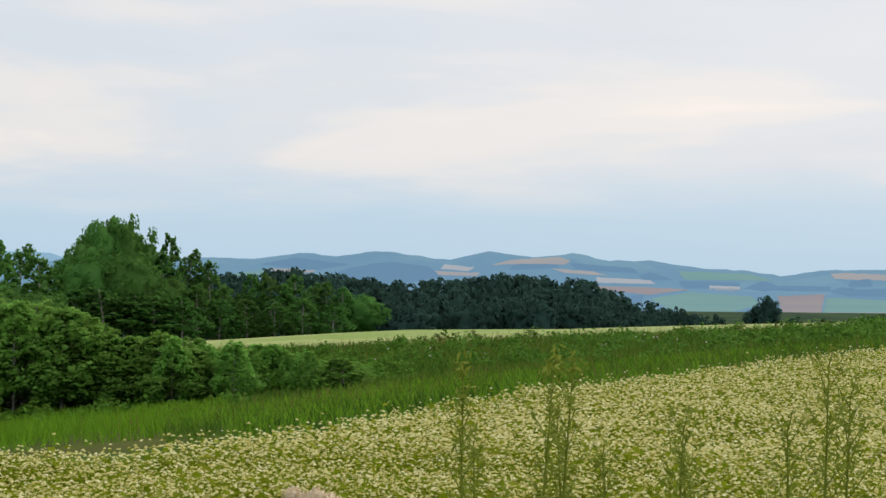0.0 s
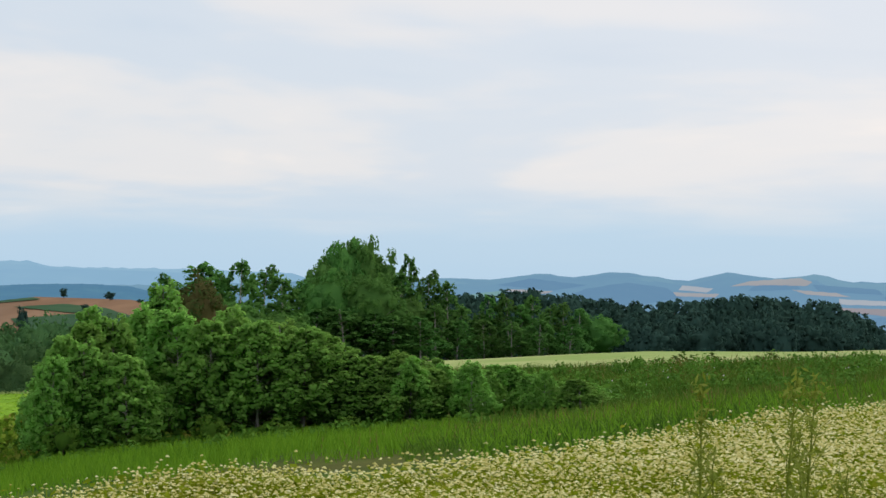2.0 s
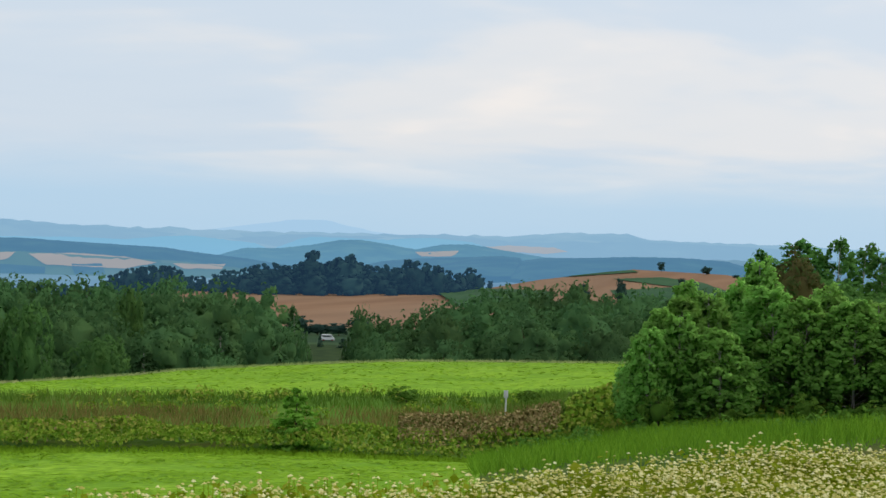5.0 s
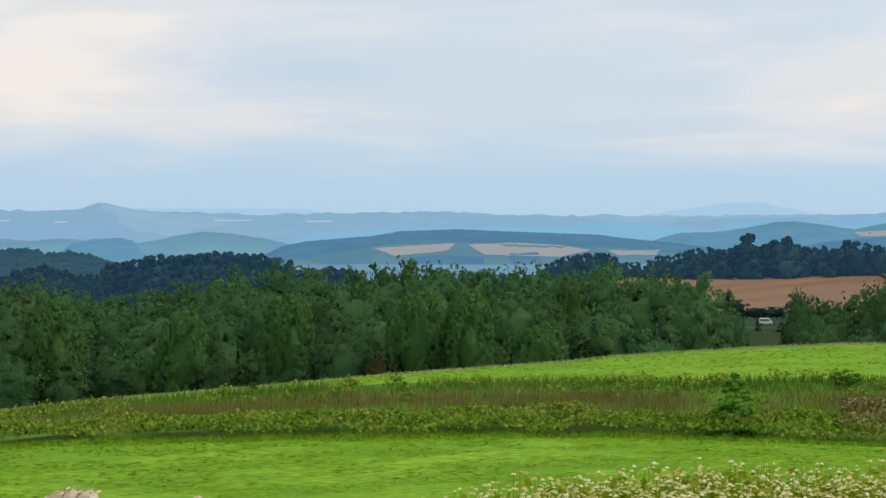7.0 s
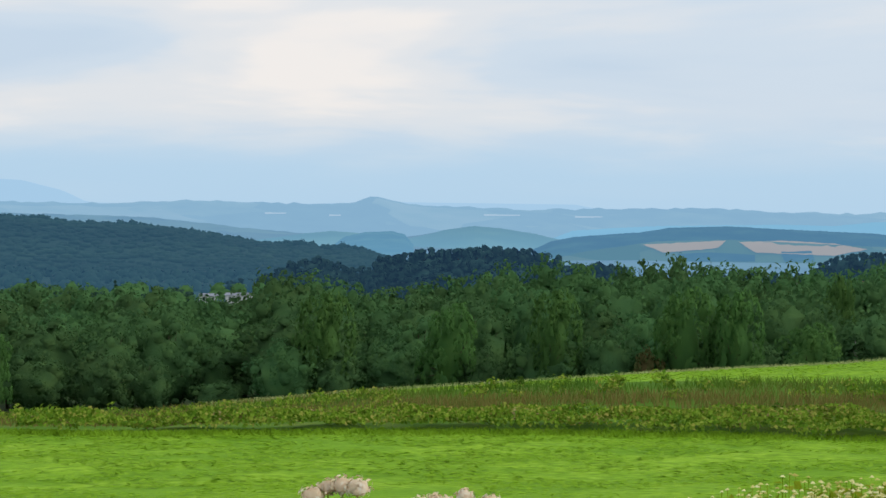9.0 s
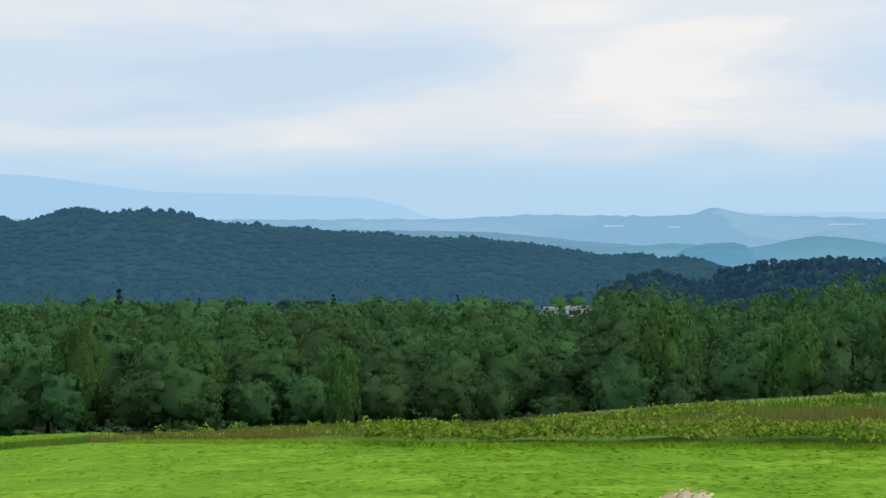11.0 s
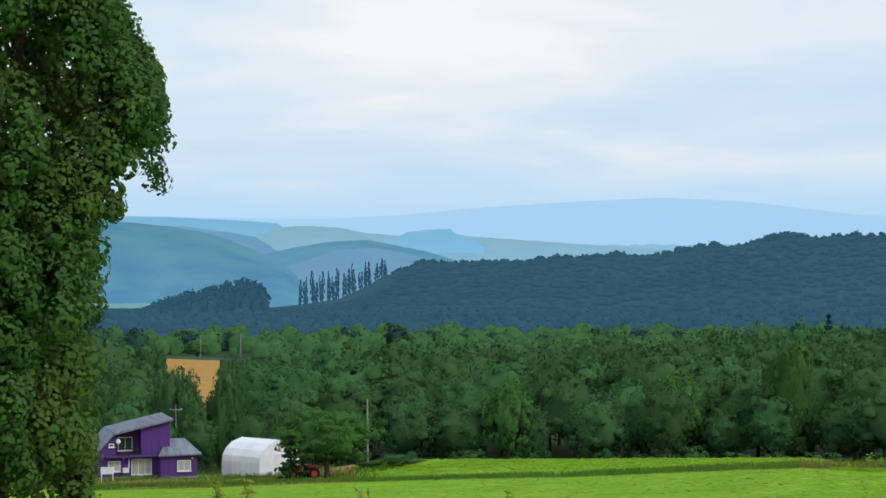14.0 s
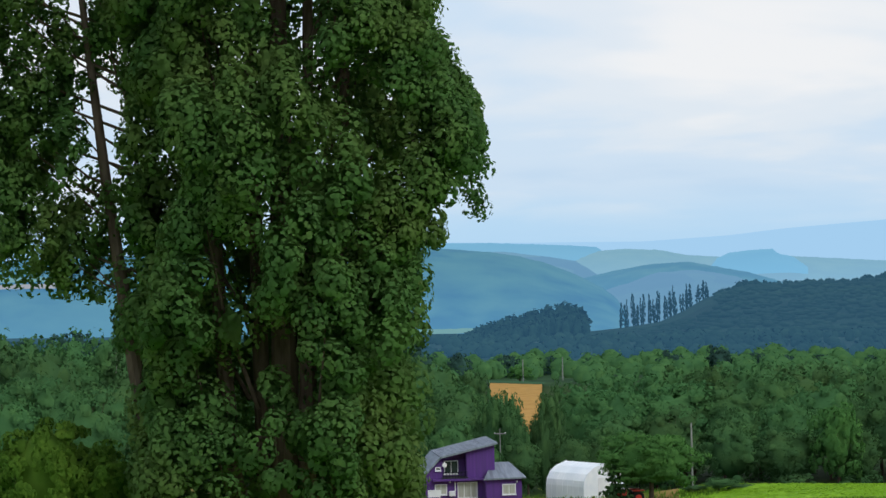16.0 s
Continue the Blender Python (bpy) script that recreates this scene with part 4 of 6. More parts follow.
def conifer(name, seed, height, width, mat, tiers=9, sprays=16, leaf=0.3):
    """A spruce: straight trunk and whorls of needled boughs."""
    rng = np.random.default_rng(seed)
    root = new(name)
    bm = bmesh.new()
    tube(bm, [(0, 0, -0.4), (0, 0, height * 0.5), (0, 0, height)], [height * 0.018, height * 0.012, 0.01], 6)
    part("trunk", bm, BARK, root)
    crown = []
    for i in range(tiers):
        f = i / (tiers - 1)
        z = height * (0.06 + 0.9 * f)
        reach = width / 2 * (1 - f) ** 0.85 + 0.06 * width
        for j in range(max(5, int(sprays * (1 - 0.6 * f)))):
            ang = rng.uniform(0, 2 * math.pi)
            k = 14
            u = rng.uniform(0.1, 1.0, (k, 1))
            way = np.array([math.cos(ang), math.sin(ang), -0.12])
            p = np.array([0, 0, z + rng.normal(0, 0.1)]) + way * reach * u * rng.uniform(0.8, 1.1) + rng.normal(0, 0.05, (k, 3)) * reach * np.array([1, 1, 0.5])
            p[:, 2] += 0.12 * reach * u[:, 0] ** 2
            crown.append(leaf_faces(rng, p, np.tile([[0, 0, 0.6]], (k, 1)) + way * 0.5, leaf, loose=0.6))
    v, f = joined(crown)
    piece("crown", mesh_of("crown", v, f, mat, smooth=True), root)
    return root


class Stock:
    """Prototypes of one kind of tree; the first planting of each uses the prototype itself, later ones are copies."""

    def __init__(self, protos, tall, wide):
        self.protos, self.tall, self.wide, self.used, self.turn = protos, tall, wide, set(), np.random.default_rng(77)

    def plant(self, az, r, height, width, label, group="", which=None, sink=0.0):
        i = int(self.turn.integers(len(self.protos))) if which is None else which
        for j in range(len(self.protos)):       # set out unused prototypes first
            if j not in self.used:
                i = j
                break
        m = Matrix.Translation(spot(az, r, -sink)) @ pose(0, 0, 0, 0, 0, float(self.turn.uniform(0, 360)))
        s = (width / self.wide, width / self.wide, height / self.tall)
        if i in self.used:
            ob = copy_thing(self.protos[i], m)
        else:
            ob = self.protos[i]
            ob.matrix_basis = m
            self.used.add(i)
        ob.scale = s
        return tagged(ob, label, "tree", group)


def height_to(az, r, el):
    return EYE + r * math.tan(radians(el)) - float(land(az, r)[0])


FOREST = Stock([broad_tree("forest_tree", 10 + i, 12, 10, 0.25, 2300, LEAF_FOREST, BARK, lobes=34, puff=0.145, bare=b, flat=fl) for i, (b, fl) in enumerate(((0.06, 0.46), (0.1, 0.44), (0.04, 0.47), (0.08, 0.45)))], 12, 10)
BEHIND = Stock([broad_tree("forest_tree", 16 + i, 12, 10, 0.28, 1500, LEAF_FOREST, BARK, lobes=26, bare=0.06, flat=0.46, puff=0.15) for i in range(3)], 12, 10)
SPIRE = Stock([slim_tree("forest_tree", 20 + i, 14, 5.5, 0.24, 1700, LEAF_FOREST, BARK_PALE, stem=0.13, bare=0.08) for i in range(2)], 14, 5.5)
# tops of the wood along its front, by heading
WOOD_TOP = table("15:-1.0 21.3:-1.03 23.2:-0.9 25:-1.1 26.8:-1.4 28.5:-1.85 30.2:-1.95 31.6:-2.4 32.1:-2.05 33:-1.5 34.1:-1.08 35:-1.12 36.3:-1.02 37:-1.15 37.8:-1.15 39:-1.15 41.1:-1.15 43.3:-1.08 45.9:-1.25 47.5:-1.4 49.4:-1.55 50.3:-1.85 51.4:-2.05 "
                 "52.3:-1.95 53.2:-2.2 54:-1.65 55.6:-1.75 56.2:-2.25 56.6:-2.45 57.4:-2.5 58.3:-2.45 58.7:-2.2 60:-2.3 62:-2.3 67.6:-2.22 71:-2.15 72.2:-2.15 73.1:-1.9 74.6:-2.17 77.4:-2.5 82:-2.6 85.7:-2.75 89:-2.85 90.5:-2.95 91.3:-3.2 91.9:-4.1 92.3:-4.5 92.8:-3.5 93.4:-3.1 94.5:-2.6 97:-1.7 102:-1.4 110:-1.0")


def build_forest():
    rng = np.random.default_rng(5)
    for r0, drop, step in ((192, 2.3, 2.1), (203, 1.25, 1.8), (214, 0.5, 1.5), (226, 0.0, 1.25)):
        az = 14.0 + rng.uniform(0, 1.5)
        while az < 112:
            r = (r0 if az < 80 else r0 + 12) + rng.uniform(-4, 4)
            top = float(at(WOOD_TOP, az)) + 0.08 - drop * rng.uniform(0.75, 1.2) + rng.normal(0, 0.1)
            h = height_to(az, r, top)
            room = (abs(az - 31.0) - 0.4) * 2 * r * 0.01745 if abs(az - 31.0) < 2.2 else 20.0
            if abs(az - 92.65) < 3.0:          # the wheat field shows through here
                room = max(4.0, (abs(az - 92.65) - 0.75) * 2 * r * 0.01745)
            if h > 2.5 and room > 2.2:
                if rng.uniform() < (0.4 if 32 < az < 37.5 else 0.03) and h > 8:
                    SPIRE.plant(az, r, h, min(room, rng.uniform(5.0, 7.0)), "slender leafy tree in the dense wood", "wood beyond the fields")
                else:
                    (FOREST if r0 < 210 else BEHIND).plant(az, r, h, min(room, 13.5, max(7.0, h * rng.uniform(0.82, 1.1))), "leafy broad-leaved tree in the dense wood", "wood beyond the fields")
            az += step * rng.uniform(0.75, 1.25)


build_forest()

BIRCH = Stock([slim_tree("birch_tree", 40 + i, 4.6, 3.2, 0.095, 7600, LEAF_BIRCH, BARK_PALE, stem=0.05, bare=b, lobes=50, tuft=0.13) for i, b in enumerate((0.14, 0.2, 0.1, 0.16))], 4.6, 3.2)
BACKBIRCH = Stock([slim_tree("birch_tree", 44 + i, 7.0, 4.2, 0.17, 2200, LEAF_TALL, BARK_PALE, stem=0.075, bare=0.1, tuft=0.1) for i in range(3)], 7.0, 4.2)
TALL = Stock([broad_tree("birch_tree", 46 + i, 8, 6, 0.18, 2800, LEAF_TALL, BARK_PALE, bare=0.06, lobes=32, puff=0.15) for i in range(2)], 8, 6)
FRESH = Stock([broad_tree("forest_tree", 66 + i, 9, 6.5, 0.24, 2600, LEAF_FRESH, BARK, bare=0.03, lobes=28, puff=0.16, core=0.36) for i in range(2)], 9, 6.5)
SHRUB = Stock([broad_tree("shrub", 50 + i, 2.4, 3.2, 0.12, 1500, LEAF_SHRUB, BARK, lobes=14, core=0.3, stem=0.05, bare=0.02, flat=0.5) for i in range(3)], 2.4, 3.2)
# the copse on the meadow: heading, distance, height angle of the top, width
COPSE = [(21.3, 66, -2.25, 1.8), (20.9, 68, -1.6, 2.3), (20.1, 70, -0.7, 2.6), (19.5, 67, -1.8, 2.6), (19.2, 69, -1.2, 2.6), (18.4, 70, -1.0, 2.8), (18.0, 66, -2.2, 2.6), (17.5, 72, -0.65, 2.8), (16.8, 74, 0.1, 3.0),
         (16.3, 69, -0.8, 3.0), (15.4, 68, -1.1, 3.0), (14.6, 70, -0.7, 3.0), (13.8, 68, -1.1, 3.0), (13.0, 70, -1.1, 3.2), (12.3, 68, -1.3, 3.2), (11.6, 69, -1.5, 3.0), (10.8, 68, -1.9, 3.0), (10.0, 68, -2.2, 2.8),
         (9.2, 67, -2.1, 2.8), (8.4, 67, -2.6, 2.8)]
LOFTY = [(16.5, 118, 0.42, 3.4), (15.7, 120, 0.74, 4.2), (15.1, 124, 0.5, 3.4), (14.45, 120, 0.85, 3.0), (13.7, 126, 0.75, 3.2), (13.0, 122, 0.36, 3.2), (12.3, 138, 0.1, 4.2), (11.8, 138, 1.0, 4.4), (11.1, 140, 1.6, 4.4), (10.5, 141, 1.72, 4.4),
         (9.85, 142, 1.3, 4.4), (11.4, 136, 0.6, 5.5), (10.2, 136, 0.5, 5.5), (9.2, 139, 0.5, 3.4), (8.85, 140, 1.12, 3.2), (8.3, 142, 0.6, 4.2), (7.6, 141, 0.22, 3.4), (7.1, 143, -0.5, 3.4), (6.6, 143, -0.7, 3.0), (6.2, 144, -0.18, 3.2), (5.6, 143, -0.15, 3.4), (5.2, 143, -0.5, 3.2), (4.8, 144, -0.2, 3.2), (4.3, 146, -0.45, 3.4),
         (3.8, 146, -0.4, 3.2), (3.3, 146, -0.6, 3.2), (8.0, 136, -0.5, 4.0), (7.3, 137, -1.0, 3.8), (6.4, 138, -1.0, 3.6), (5.5, 138, -1.0, 3.6), (4.6, 139, -1.0, 3.6), (3.6, 140, -1.1, 3.6), (9.0, 137, -0.2, 4.4), (12.9, 132, -0.6, 3.8), (12.0, 133, -0.7, 4.0), (11.0, 132, -0.6, 4.0), (10.1, 133, -0.8, 4.0), (9.4, 133, -0.9, 4.0), (8.5, 133, -0.9, 4.0), (14.8, 116, -0.4, 5.0), (16.0, 115, -0.5, 5.0), (13.4, 117, -0.7, 5.0), (2.8, 147, -0.75, 4.5)]


def build_copse():
    for az, r, top, w in COPSE:
        az, r = az - 0.9 * max(0.0, min(1.0, az - 19.3)), r * 0.935
        BIRCH.plant(az, r, height_to(az, r, top), w * 1.25, "young birch with pale stems in a dense green copse", "copse on the meadow bank")
    for az, r, top, w in COPSE[1::2]:
        az, r = az - 1.1 * max(0.0, min(1.0, az - 19.3)), r * 0.94
        BIRCH.plant(az + 0.35, r + 2, height_to(az, r, top - 0.25), w * 1.15, "young birch with pale stems in a dense green copse", "copse on the meadow bank")
    for az, r, top, w in LOFTY:
        stock = TALL if w >= 4.3 else BACKBIRCH
        stock.plant(az, r, height_to(az, r, top), w * (1.2 if stock is TALL else 1.5 if az > 9 else 1.05), "tall dark-green tree standing behind the copse", "tall trees behind the copse")
    rng = np.random.default_rng(9)
    for i in range(17):
        a = 8.8 - 0.4 * i
        t = float(np.interp(a, [1.8, 3, 4, 5, 6, 7, 8.6], [-3.3, -3.0, -2.75, -2.6, -2.5, -2.4, -2.3])) + rng.uniform(-0.25, 0.12)
        r = 61 + rng.uniform(-0.8, 5.0)
        BIRCH.plant(a, r, height_to(a, r, t), rng.uniform(1.5, 2.3), "low bushy birch at the end of the copse", "copse on the meadow bank")
    low = [(a, 60.5, -4.3 + rng.uniform(-0.4, 0.3)) for a in np.arange(8.5, 21.4, 2.3)] + [(6.6, 64.5, -3.6), (5.4, 64.5, -3.7), (4.2, 64.5, -3.8), (9.8, 71, -2.5), (20.8, 64.5, -4.0)]
    for az, r, top in low:
        h = height_to(az, r, top)
        ob = SHRUB.plant(az, r, h, max(1.4, h * 0.95), "leafy green shrub at the foot of the copse", "shrubs below the copse")
        tagged(ob, category="shrub")


build_copse()
rusty = Stock([broad_tree("birch_tree", 60, 7, 4.2, 0.18, 2200, LEAF_RUST, BARK, bare=0.1)], 7, 4.2)
rusty.plant(15.75, 110, height_to(15.75, 110, 0.5), 4.2, "birch with rusty withered leaves beside the copse")
rusty.plant(43.6, 188, height_to(43.6, 188, -3.9), 4.0, "rusty-leaved tree at the foot of the wood")

# lone bushes and saplings on the green bank
spruce = Stock([conifer("spruce_tree", 70, 2.6, 2.4, LEAF_SPRUCE, tiers=8, sprays=13, leaf=0.17)], 2.6, 2.4)
spruce.plant(31.86, 64.5, height_to(31.86, 64.5, -4.55), 2.6, "small bright green spruce on the weedy bank")
for az, r, top, w in ((42.96, 84, -4.78, 0.7), (47.68, 82, -4.95, 0.5), (39.3, 68, -5.6, 0.9), (28.3, 80, -4.4, 1.5), (22.3, 72, -4.4, 1.6), (24.2, 80, -4.4, 1.3), (45.8, 84, -5.05, 0.4)):
    tagged(SHRUB.plant(az, r, height_to(az, r, top), w, "small bushy sapling on the weedy bank", "saplings on the bank"), category="shrub")
WEEDY = Stock([slim_tree("tall_weed", 54 + i, 1.2, 0.8, 0.07, 420, LEAF_SHRUB, LEAF_SHRUB, stem=0.012, bare=0.05, lobes=12, subs=4, fine=False) for i in range(2)], 1.2, 0.8)
for az, top in ((-0.1, -1.94), (-0.35, -2.05), (0.2, -2.08), (-1.02, -1.97), (-1.25, -2.1), (-2.84, -1.94), (-3.1, -2.02), (-2.55, -2.05), (-4.84, -1.96), (-5.1, -2.08), (-5.91, -2.04), (-7.6, -1.85), (-7.9, -1.78), (-9.8, -1.7), (-11.0, -1.55), (-11.3, -1.6), (-12.4, -1.5), (-13.6, -1.45), (-14.2, -1.5),
                (0.8, -2.2), (2.6, -2.35), (-8.2, -1.8), (-6.6, -1.95), (-3.7, -2.1), (-1.9, -2.12)):
    ob = WEEDY.plant(az, 84, height_to(az, 84, top), 0.75, "tall leafy weed along the field edge", "weeds along the field edge")
    tagged(ob, category="weed")

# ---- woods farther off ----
# their foliage carries the painted haze glow
DISTANT = Stock([broad_tree("wood_tree", 84 + i, 12, 9, 0.8, 620, WOOD_HAZE_GLOW, BARK, lobes=10, bare=0.0, flat=0.49, subs=4, fine=False) for i in range(3)], 12, 9)
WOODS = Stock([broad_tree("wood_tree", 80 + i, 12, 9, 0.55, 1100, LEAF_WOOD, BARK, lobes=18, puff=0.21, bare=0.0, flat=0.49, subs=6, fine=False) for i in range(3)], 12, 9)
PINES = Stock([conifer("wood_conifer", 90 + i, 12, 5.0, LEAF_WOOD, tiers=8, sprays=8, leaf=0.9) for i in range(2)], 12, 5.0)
DARK_TOP = table("9:-0.3 7.3:-0.28 6.0:-0.19 5.3:-0.14 4.4:-0.17 3.1:-0.31 2.1:-0.45 1.4:-0.48 0.3:-0.47 -1.6:-0.34 -2.7:-0.29 -3.7:-0.42 -4.6:-0.50 -5.4:-0.73 -6.1:-1.09 -7.0:-1.19 -7.5:-1.38 -8.0:-1.42 -9:-1.75")
DARK_TOP = (DARK_TOP[0][::-1], DARK_TOP[1][::-1])


def row(stock, az0, az1, r, tops, step, label, group, drop=0.0, jitter=0.08, wide=0.85, seed=1, most=16):
    rng = np.random.default_rng(seed)
    az = az0
    while az < az1:
        rr = r * rng.uniform(0.97, 1.03)
        h = height_to(az, rr, float(at(tops, az)) - drop + rng.normal(0, jitter))
        if h > 1.5:
            stock.plant(az, rr, h * 1.3, min(most, h * wide * rng.uniform(0.8, 1.2)), label, group, sink=h * 0.3)
        az += step * rng.uniform(0.7, 1.3)


FAR_WOOD = "distant dark tree in a wood across the valley"
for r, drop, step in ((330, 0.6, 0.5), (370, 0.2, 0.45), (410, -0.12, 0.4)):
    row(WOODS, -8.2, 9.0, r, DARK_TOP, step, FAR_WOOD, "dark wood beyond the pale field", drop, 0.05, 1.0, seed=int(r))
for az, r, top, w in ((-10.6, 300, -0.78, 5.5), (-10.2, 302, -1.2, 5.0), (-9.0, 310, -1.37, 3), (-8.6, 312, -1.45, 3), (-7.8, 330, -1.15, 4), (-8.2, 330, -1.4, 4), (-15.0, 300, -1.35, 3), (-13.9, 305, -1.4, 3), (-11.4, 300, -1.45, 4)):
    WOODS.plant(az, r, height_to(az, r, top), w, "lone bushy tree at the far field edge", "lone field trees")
ROW_TOP = table("25.6:-0.75 26.1:-0.61 26.9:-0.57 27.8:-0.4 28.3:-0.26 28.9:-0.42 29.6:-0.5 30.1:-0.36 30.4:-0.03 30.75:-0.03 31.02:-0.6 31.25:-0.1 31.6:-0.12 31.75:-0.6 32.3:-0.6 33:-0.5 33.6:-0.62 34:-0.7 35.7:-0.95 36.5:-0.66 37.2:-0.7 38:-1.0 41:-1.15 44:-1.45")
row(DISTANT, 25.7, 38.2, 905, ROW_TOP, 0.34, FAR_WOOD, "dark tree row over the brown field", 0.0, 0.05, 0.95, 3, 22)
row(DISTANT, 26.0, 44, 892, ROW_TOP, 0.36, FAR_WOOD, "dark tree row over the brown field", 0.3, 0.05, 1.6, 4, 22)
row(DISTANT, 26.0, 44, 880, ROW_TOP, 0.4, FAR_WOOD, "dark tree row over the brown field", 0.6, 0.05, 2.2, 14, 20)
for az, r, top, w in ((20.09, 880, -0.04, 4.6), (18.64, 880, -0.14, 6.2), (21.39, 700, -0.62, 5.0), (17.67, 870, -0.38, 4.2), (19.4, 800, -0.55, 4), (22.6, 700, -0.85, 6)):
    WOODS.plant(az, r, height_to(az, r, top), w, "lone round tree among the brown fields", "lone field trees")
DOME_TOP = table("36:-1.0 38:-1.1 44:-1.2 46.4:-1.25 46.7:-0.9 47:-0.78 48.8:-0.69 51:-0.8 52:-1.05 53:-1.45 53.7:-1.3 54.7:-1.1 55.4:-1.3 56.2:-1.8 58:-2.1")
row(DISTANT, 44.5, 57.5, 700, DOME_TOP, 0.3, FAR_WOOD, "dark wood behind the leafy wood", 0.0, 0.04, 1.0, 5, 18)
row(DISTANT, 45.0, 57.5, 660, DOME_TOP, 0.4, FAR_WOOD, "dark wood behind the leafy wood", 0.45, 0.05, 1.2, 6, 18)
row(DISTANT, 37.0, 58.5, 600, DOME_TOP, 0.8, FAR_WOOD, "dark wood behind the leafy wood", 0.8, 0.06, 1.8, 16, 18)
MID_TOP = table("36:-1.55 56:-2.1 60:-2.1 66:-1.95 70:-2.05 74:-2.1 80:-2.2 84:-2.15 88:-1.95 89.5:-2.3 91:-2.0 93:-2.05 96:-1.6 110:-1.0")
row(WOODS, 58.9, 110, 520, MID_TOP, 1.3, "mid-green tree in the valley wood", "valley wood", 0.12, 0.15, 1.3, 7, 16)
row(PINES, 61, 75, 560, MID_TOP, 3.5, "dark conifer rising from the valley wood", "valley wood", -0.08, 0.1, 0.4, 9)
WOOD_W = table("90.3:-0.85 90.75:-0.54 91.67:-0.59 92.78:-0.86 93.7:-1.12 94.53:-1.48 96:-1.6 100:-1.3")


undergrowth = np.random.default_rng(44)
UNDER = Stock([broad_tree("shrub", 58 + i, 3.5, 6, 0.27, 1300, LEAF_FOREST, BARK, lobes=16, puff=0.15, core=0.3, stem=0.08, bare=0.0, flat=0.5) for i in range(2)], 3.5, 6)
az = 14.5
while az < 98:
    if abs(az - 31) > 1.2 and not 85 < az < 96:
        tagged(UNDER.plant(az, undergrowth.uniform(182, 190) + (14 if az > 80 else 0), undergrowth.uniform(1.8, 3.4), undergrowth.uniform(4, 6.5), "dark bushy undergrowth at the foot of the wood", "undergrowth of the wood", sink=0.6), category="shrub")
    az += undergrowth.uniform(0.9, 1.6)


# ---- wooded ridge: countless far trees in one mesh ----
def tree_mass(rng, az, r, h, w, rough=0, up=0.5):
    """Coarse far trees at headings and distances, joined."""
    crown = Crown()
    for (x, y, z), hh, ww in zip(spots(az, r), h, w):
        c, size = (x, y, z + hh * 0.4), (ww * 0.9, ww * 0.9, hh * 0.55)
        crown.add(low_ball(c, size, 5, 4), c, size, up=up)
        if rough:
            p, d = ball_points(rng, rough, (x, y, z + hh * 0.5), (ww, ww, hh * 0.55), 0.8)
            crown.add(leaf_faces(rng, p, d, hh * (0.26 if rough < 20 else 0.14)), c, size, up=up)
    return crown


def build_far_woods():
    rng = np.random.default_rng(14)
    n = 9000
    az = rng.uniform(46, 112, n)
    r = 1160 + 640 * rng.uniform(0, 1, n) ** 0.7
    keep = ~((az > 86.2) & (r > 1500))
    az, r = az[keep], r[keep]
    h = rng.uniform(2.0, 3.8, len(az))
    face = tree_mass(rng, az, r, h, h * rng.uniform(1.3, 2.0, len(az)), 0, 4.0)
    a = np.arange(51.5, 86.2, 0.055)
    a = a + rng.normal(0, 0.04, len(a))
    grove = np.array([noise.noise((x * 0.7, 4.0, 0.0)) for x in a])
    h = np.clip(5 + 7 * grove + rng.normal(0, 1.3, len(a)), 2.0, 10) * np.where((a > 69) & (a < 79), 1.15, 0.85)
    crest = tree_mass(rng, a, 1800 + rng.uniform(-25, 5, len(a)), h, h * rng.uniform(0.45, 0.8, len(a)), 10, 0.8)
    face.bits += crest.bits
    face.ways += crest.ways
    tagged(new("ridge_wood", face.mesh("ridge_wood", RIDGE)), "dense woodland covering the long ridge, blue-green with painted haze", "woodland", kind="stuff")
    for near, far, n, mat, label in ((430, 640, 1300, LEAF_FOREST, "mixed dark woodland filling the valley"), (640, 1160, 1900, RIDGE, "woodland at the foot of the ridge, bluish with painted haze")):
        az, r = rng.uniform(56, 112, n), rng.uniform(near, far, n)
        keep = ~((az > 90.8) & (az < 94.6) & (r < 478)) & ~((az < 59.0) & (r < 620))
        az, r = az[keep], r[keep]
        h = rng.uniform(2.5, 6.0, len(az))
        made = tree_mass(rng, az, r, h, h * rng.uniform(0.5, 0.8, len(az)), 24 if near < 600 else 6, 0.7 if near < 600 else 0.6)
        tagged(new("valley_wood", made.mesh("valley_wood", mat)), label, "woodland", kind="stuff")
    az = np.concatenate([np.arange(90.4, 96.5, 0.06)] * 3)
    r = np.repeat([1250, 1215, 1180], len(az) // 3) + rng.uniform(-12, 12, len(az))
    top = at(WOOD_W, az) - np.repeat([0.0, 0.18, 0.36], len(az) // 3)
    h = np.maximum(3.0, (EYE + r * np.tan(np.radians(top)) - land(az, r)) * rng.uniform(0.85, 1.05, len(az)))
    made = tree_mass(rng, az, r, h, np.minimum(h * 0.3, 3.2), 22)
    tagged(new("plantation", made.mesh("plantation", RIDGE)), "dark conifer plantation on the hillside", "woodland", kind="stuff")


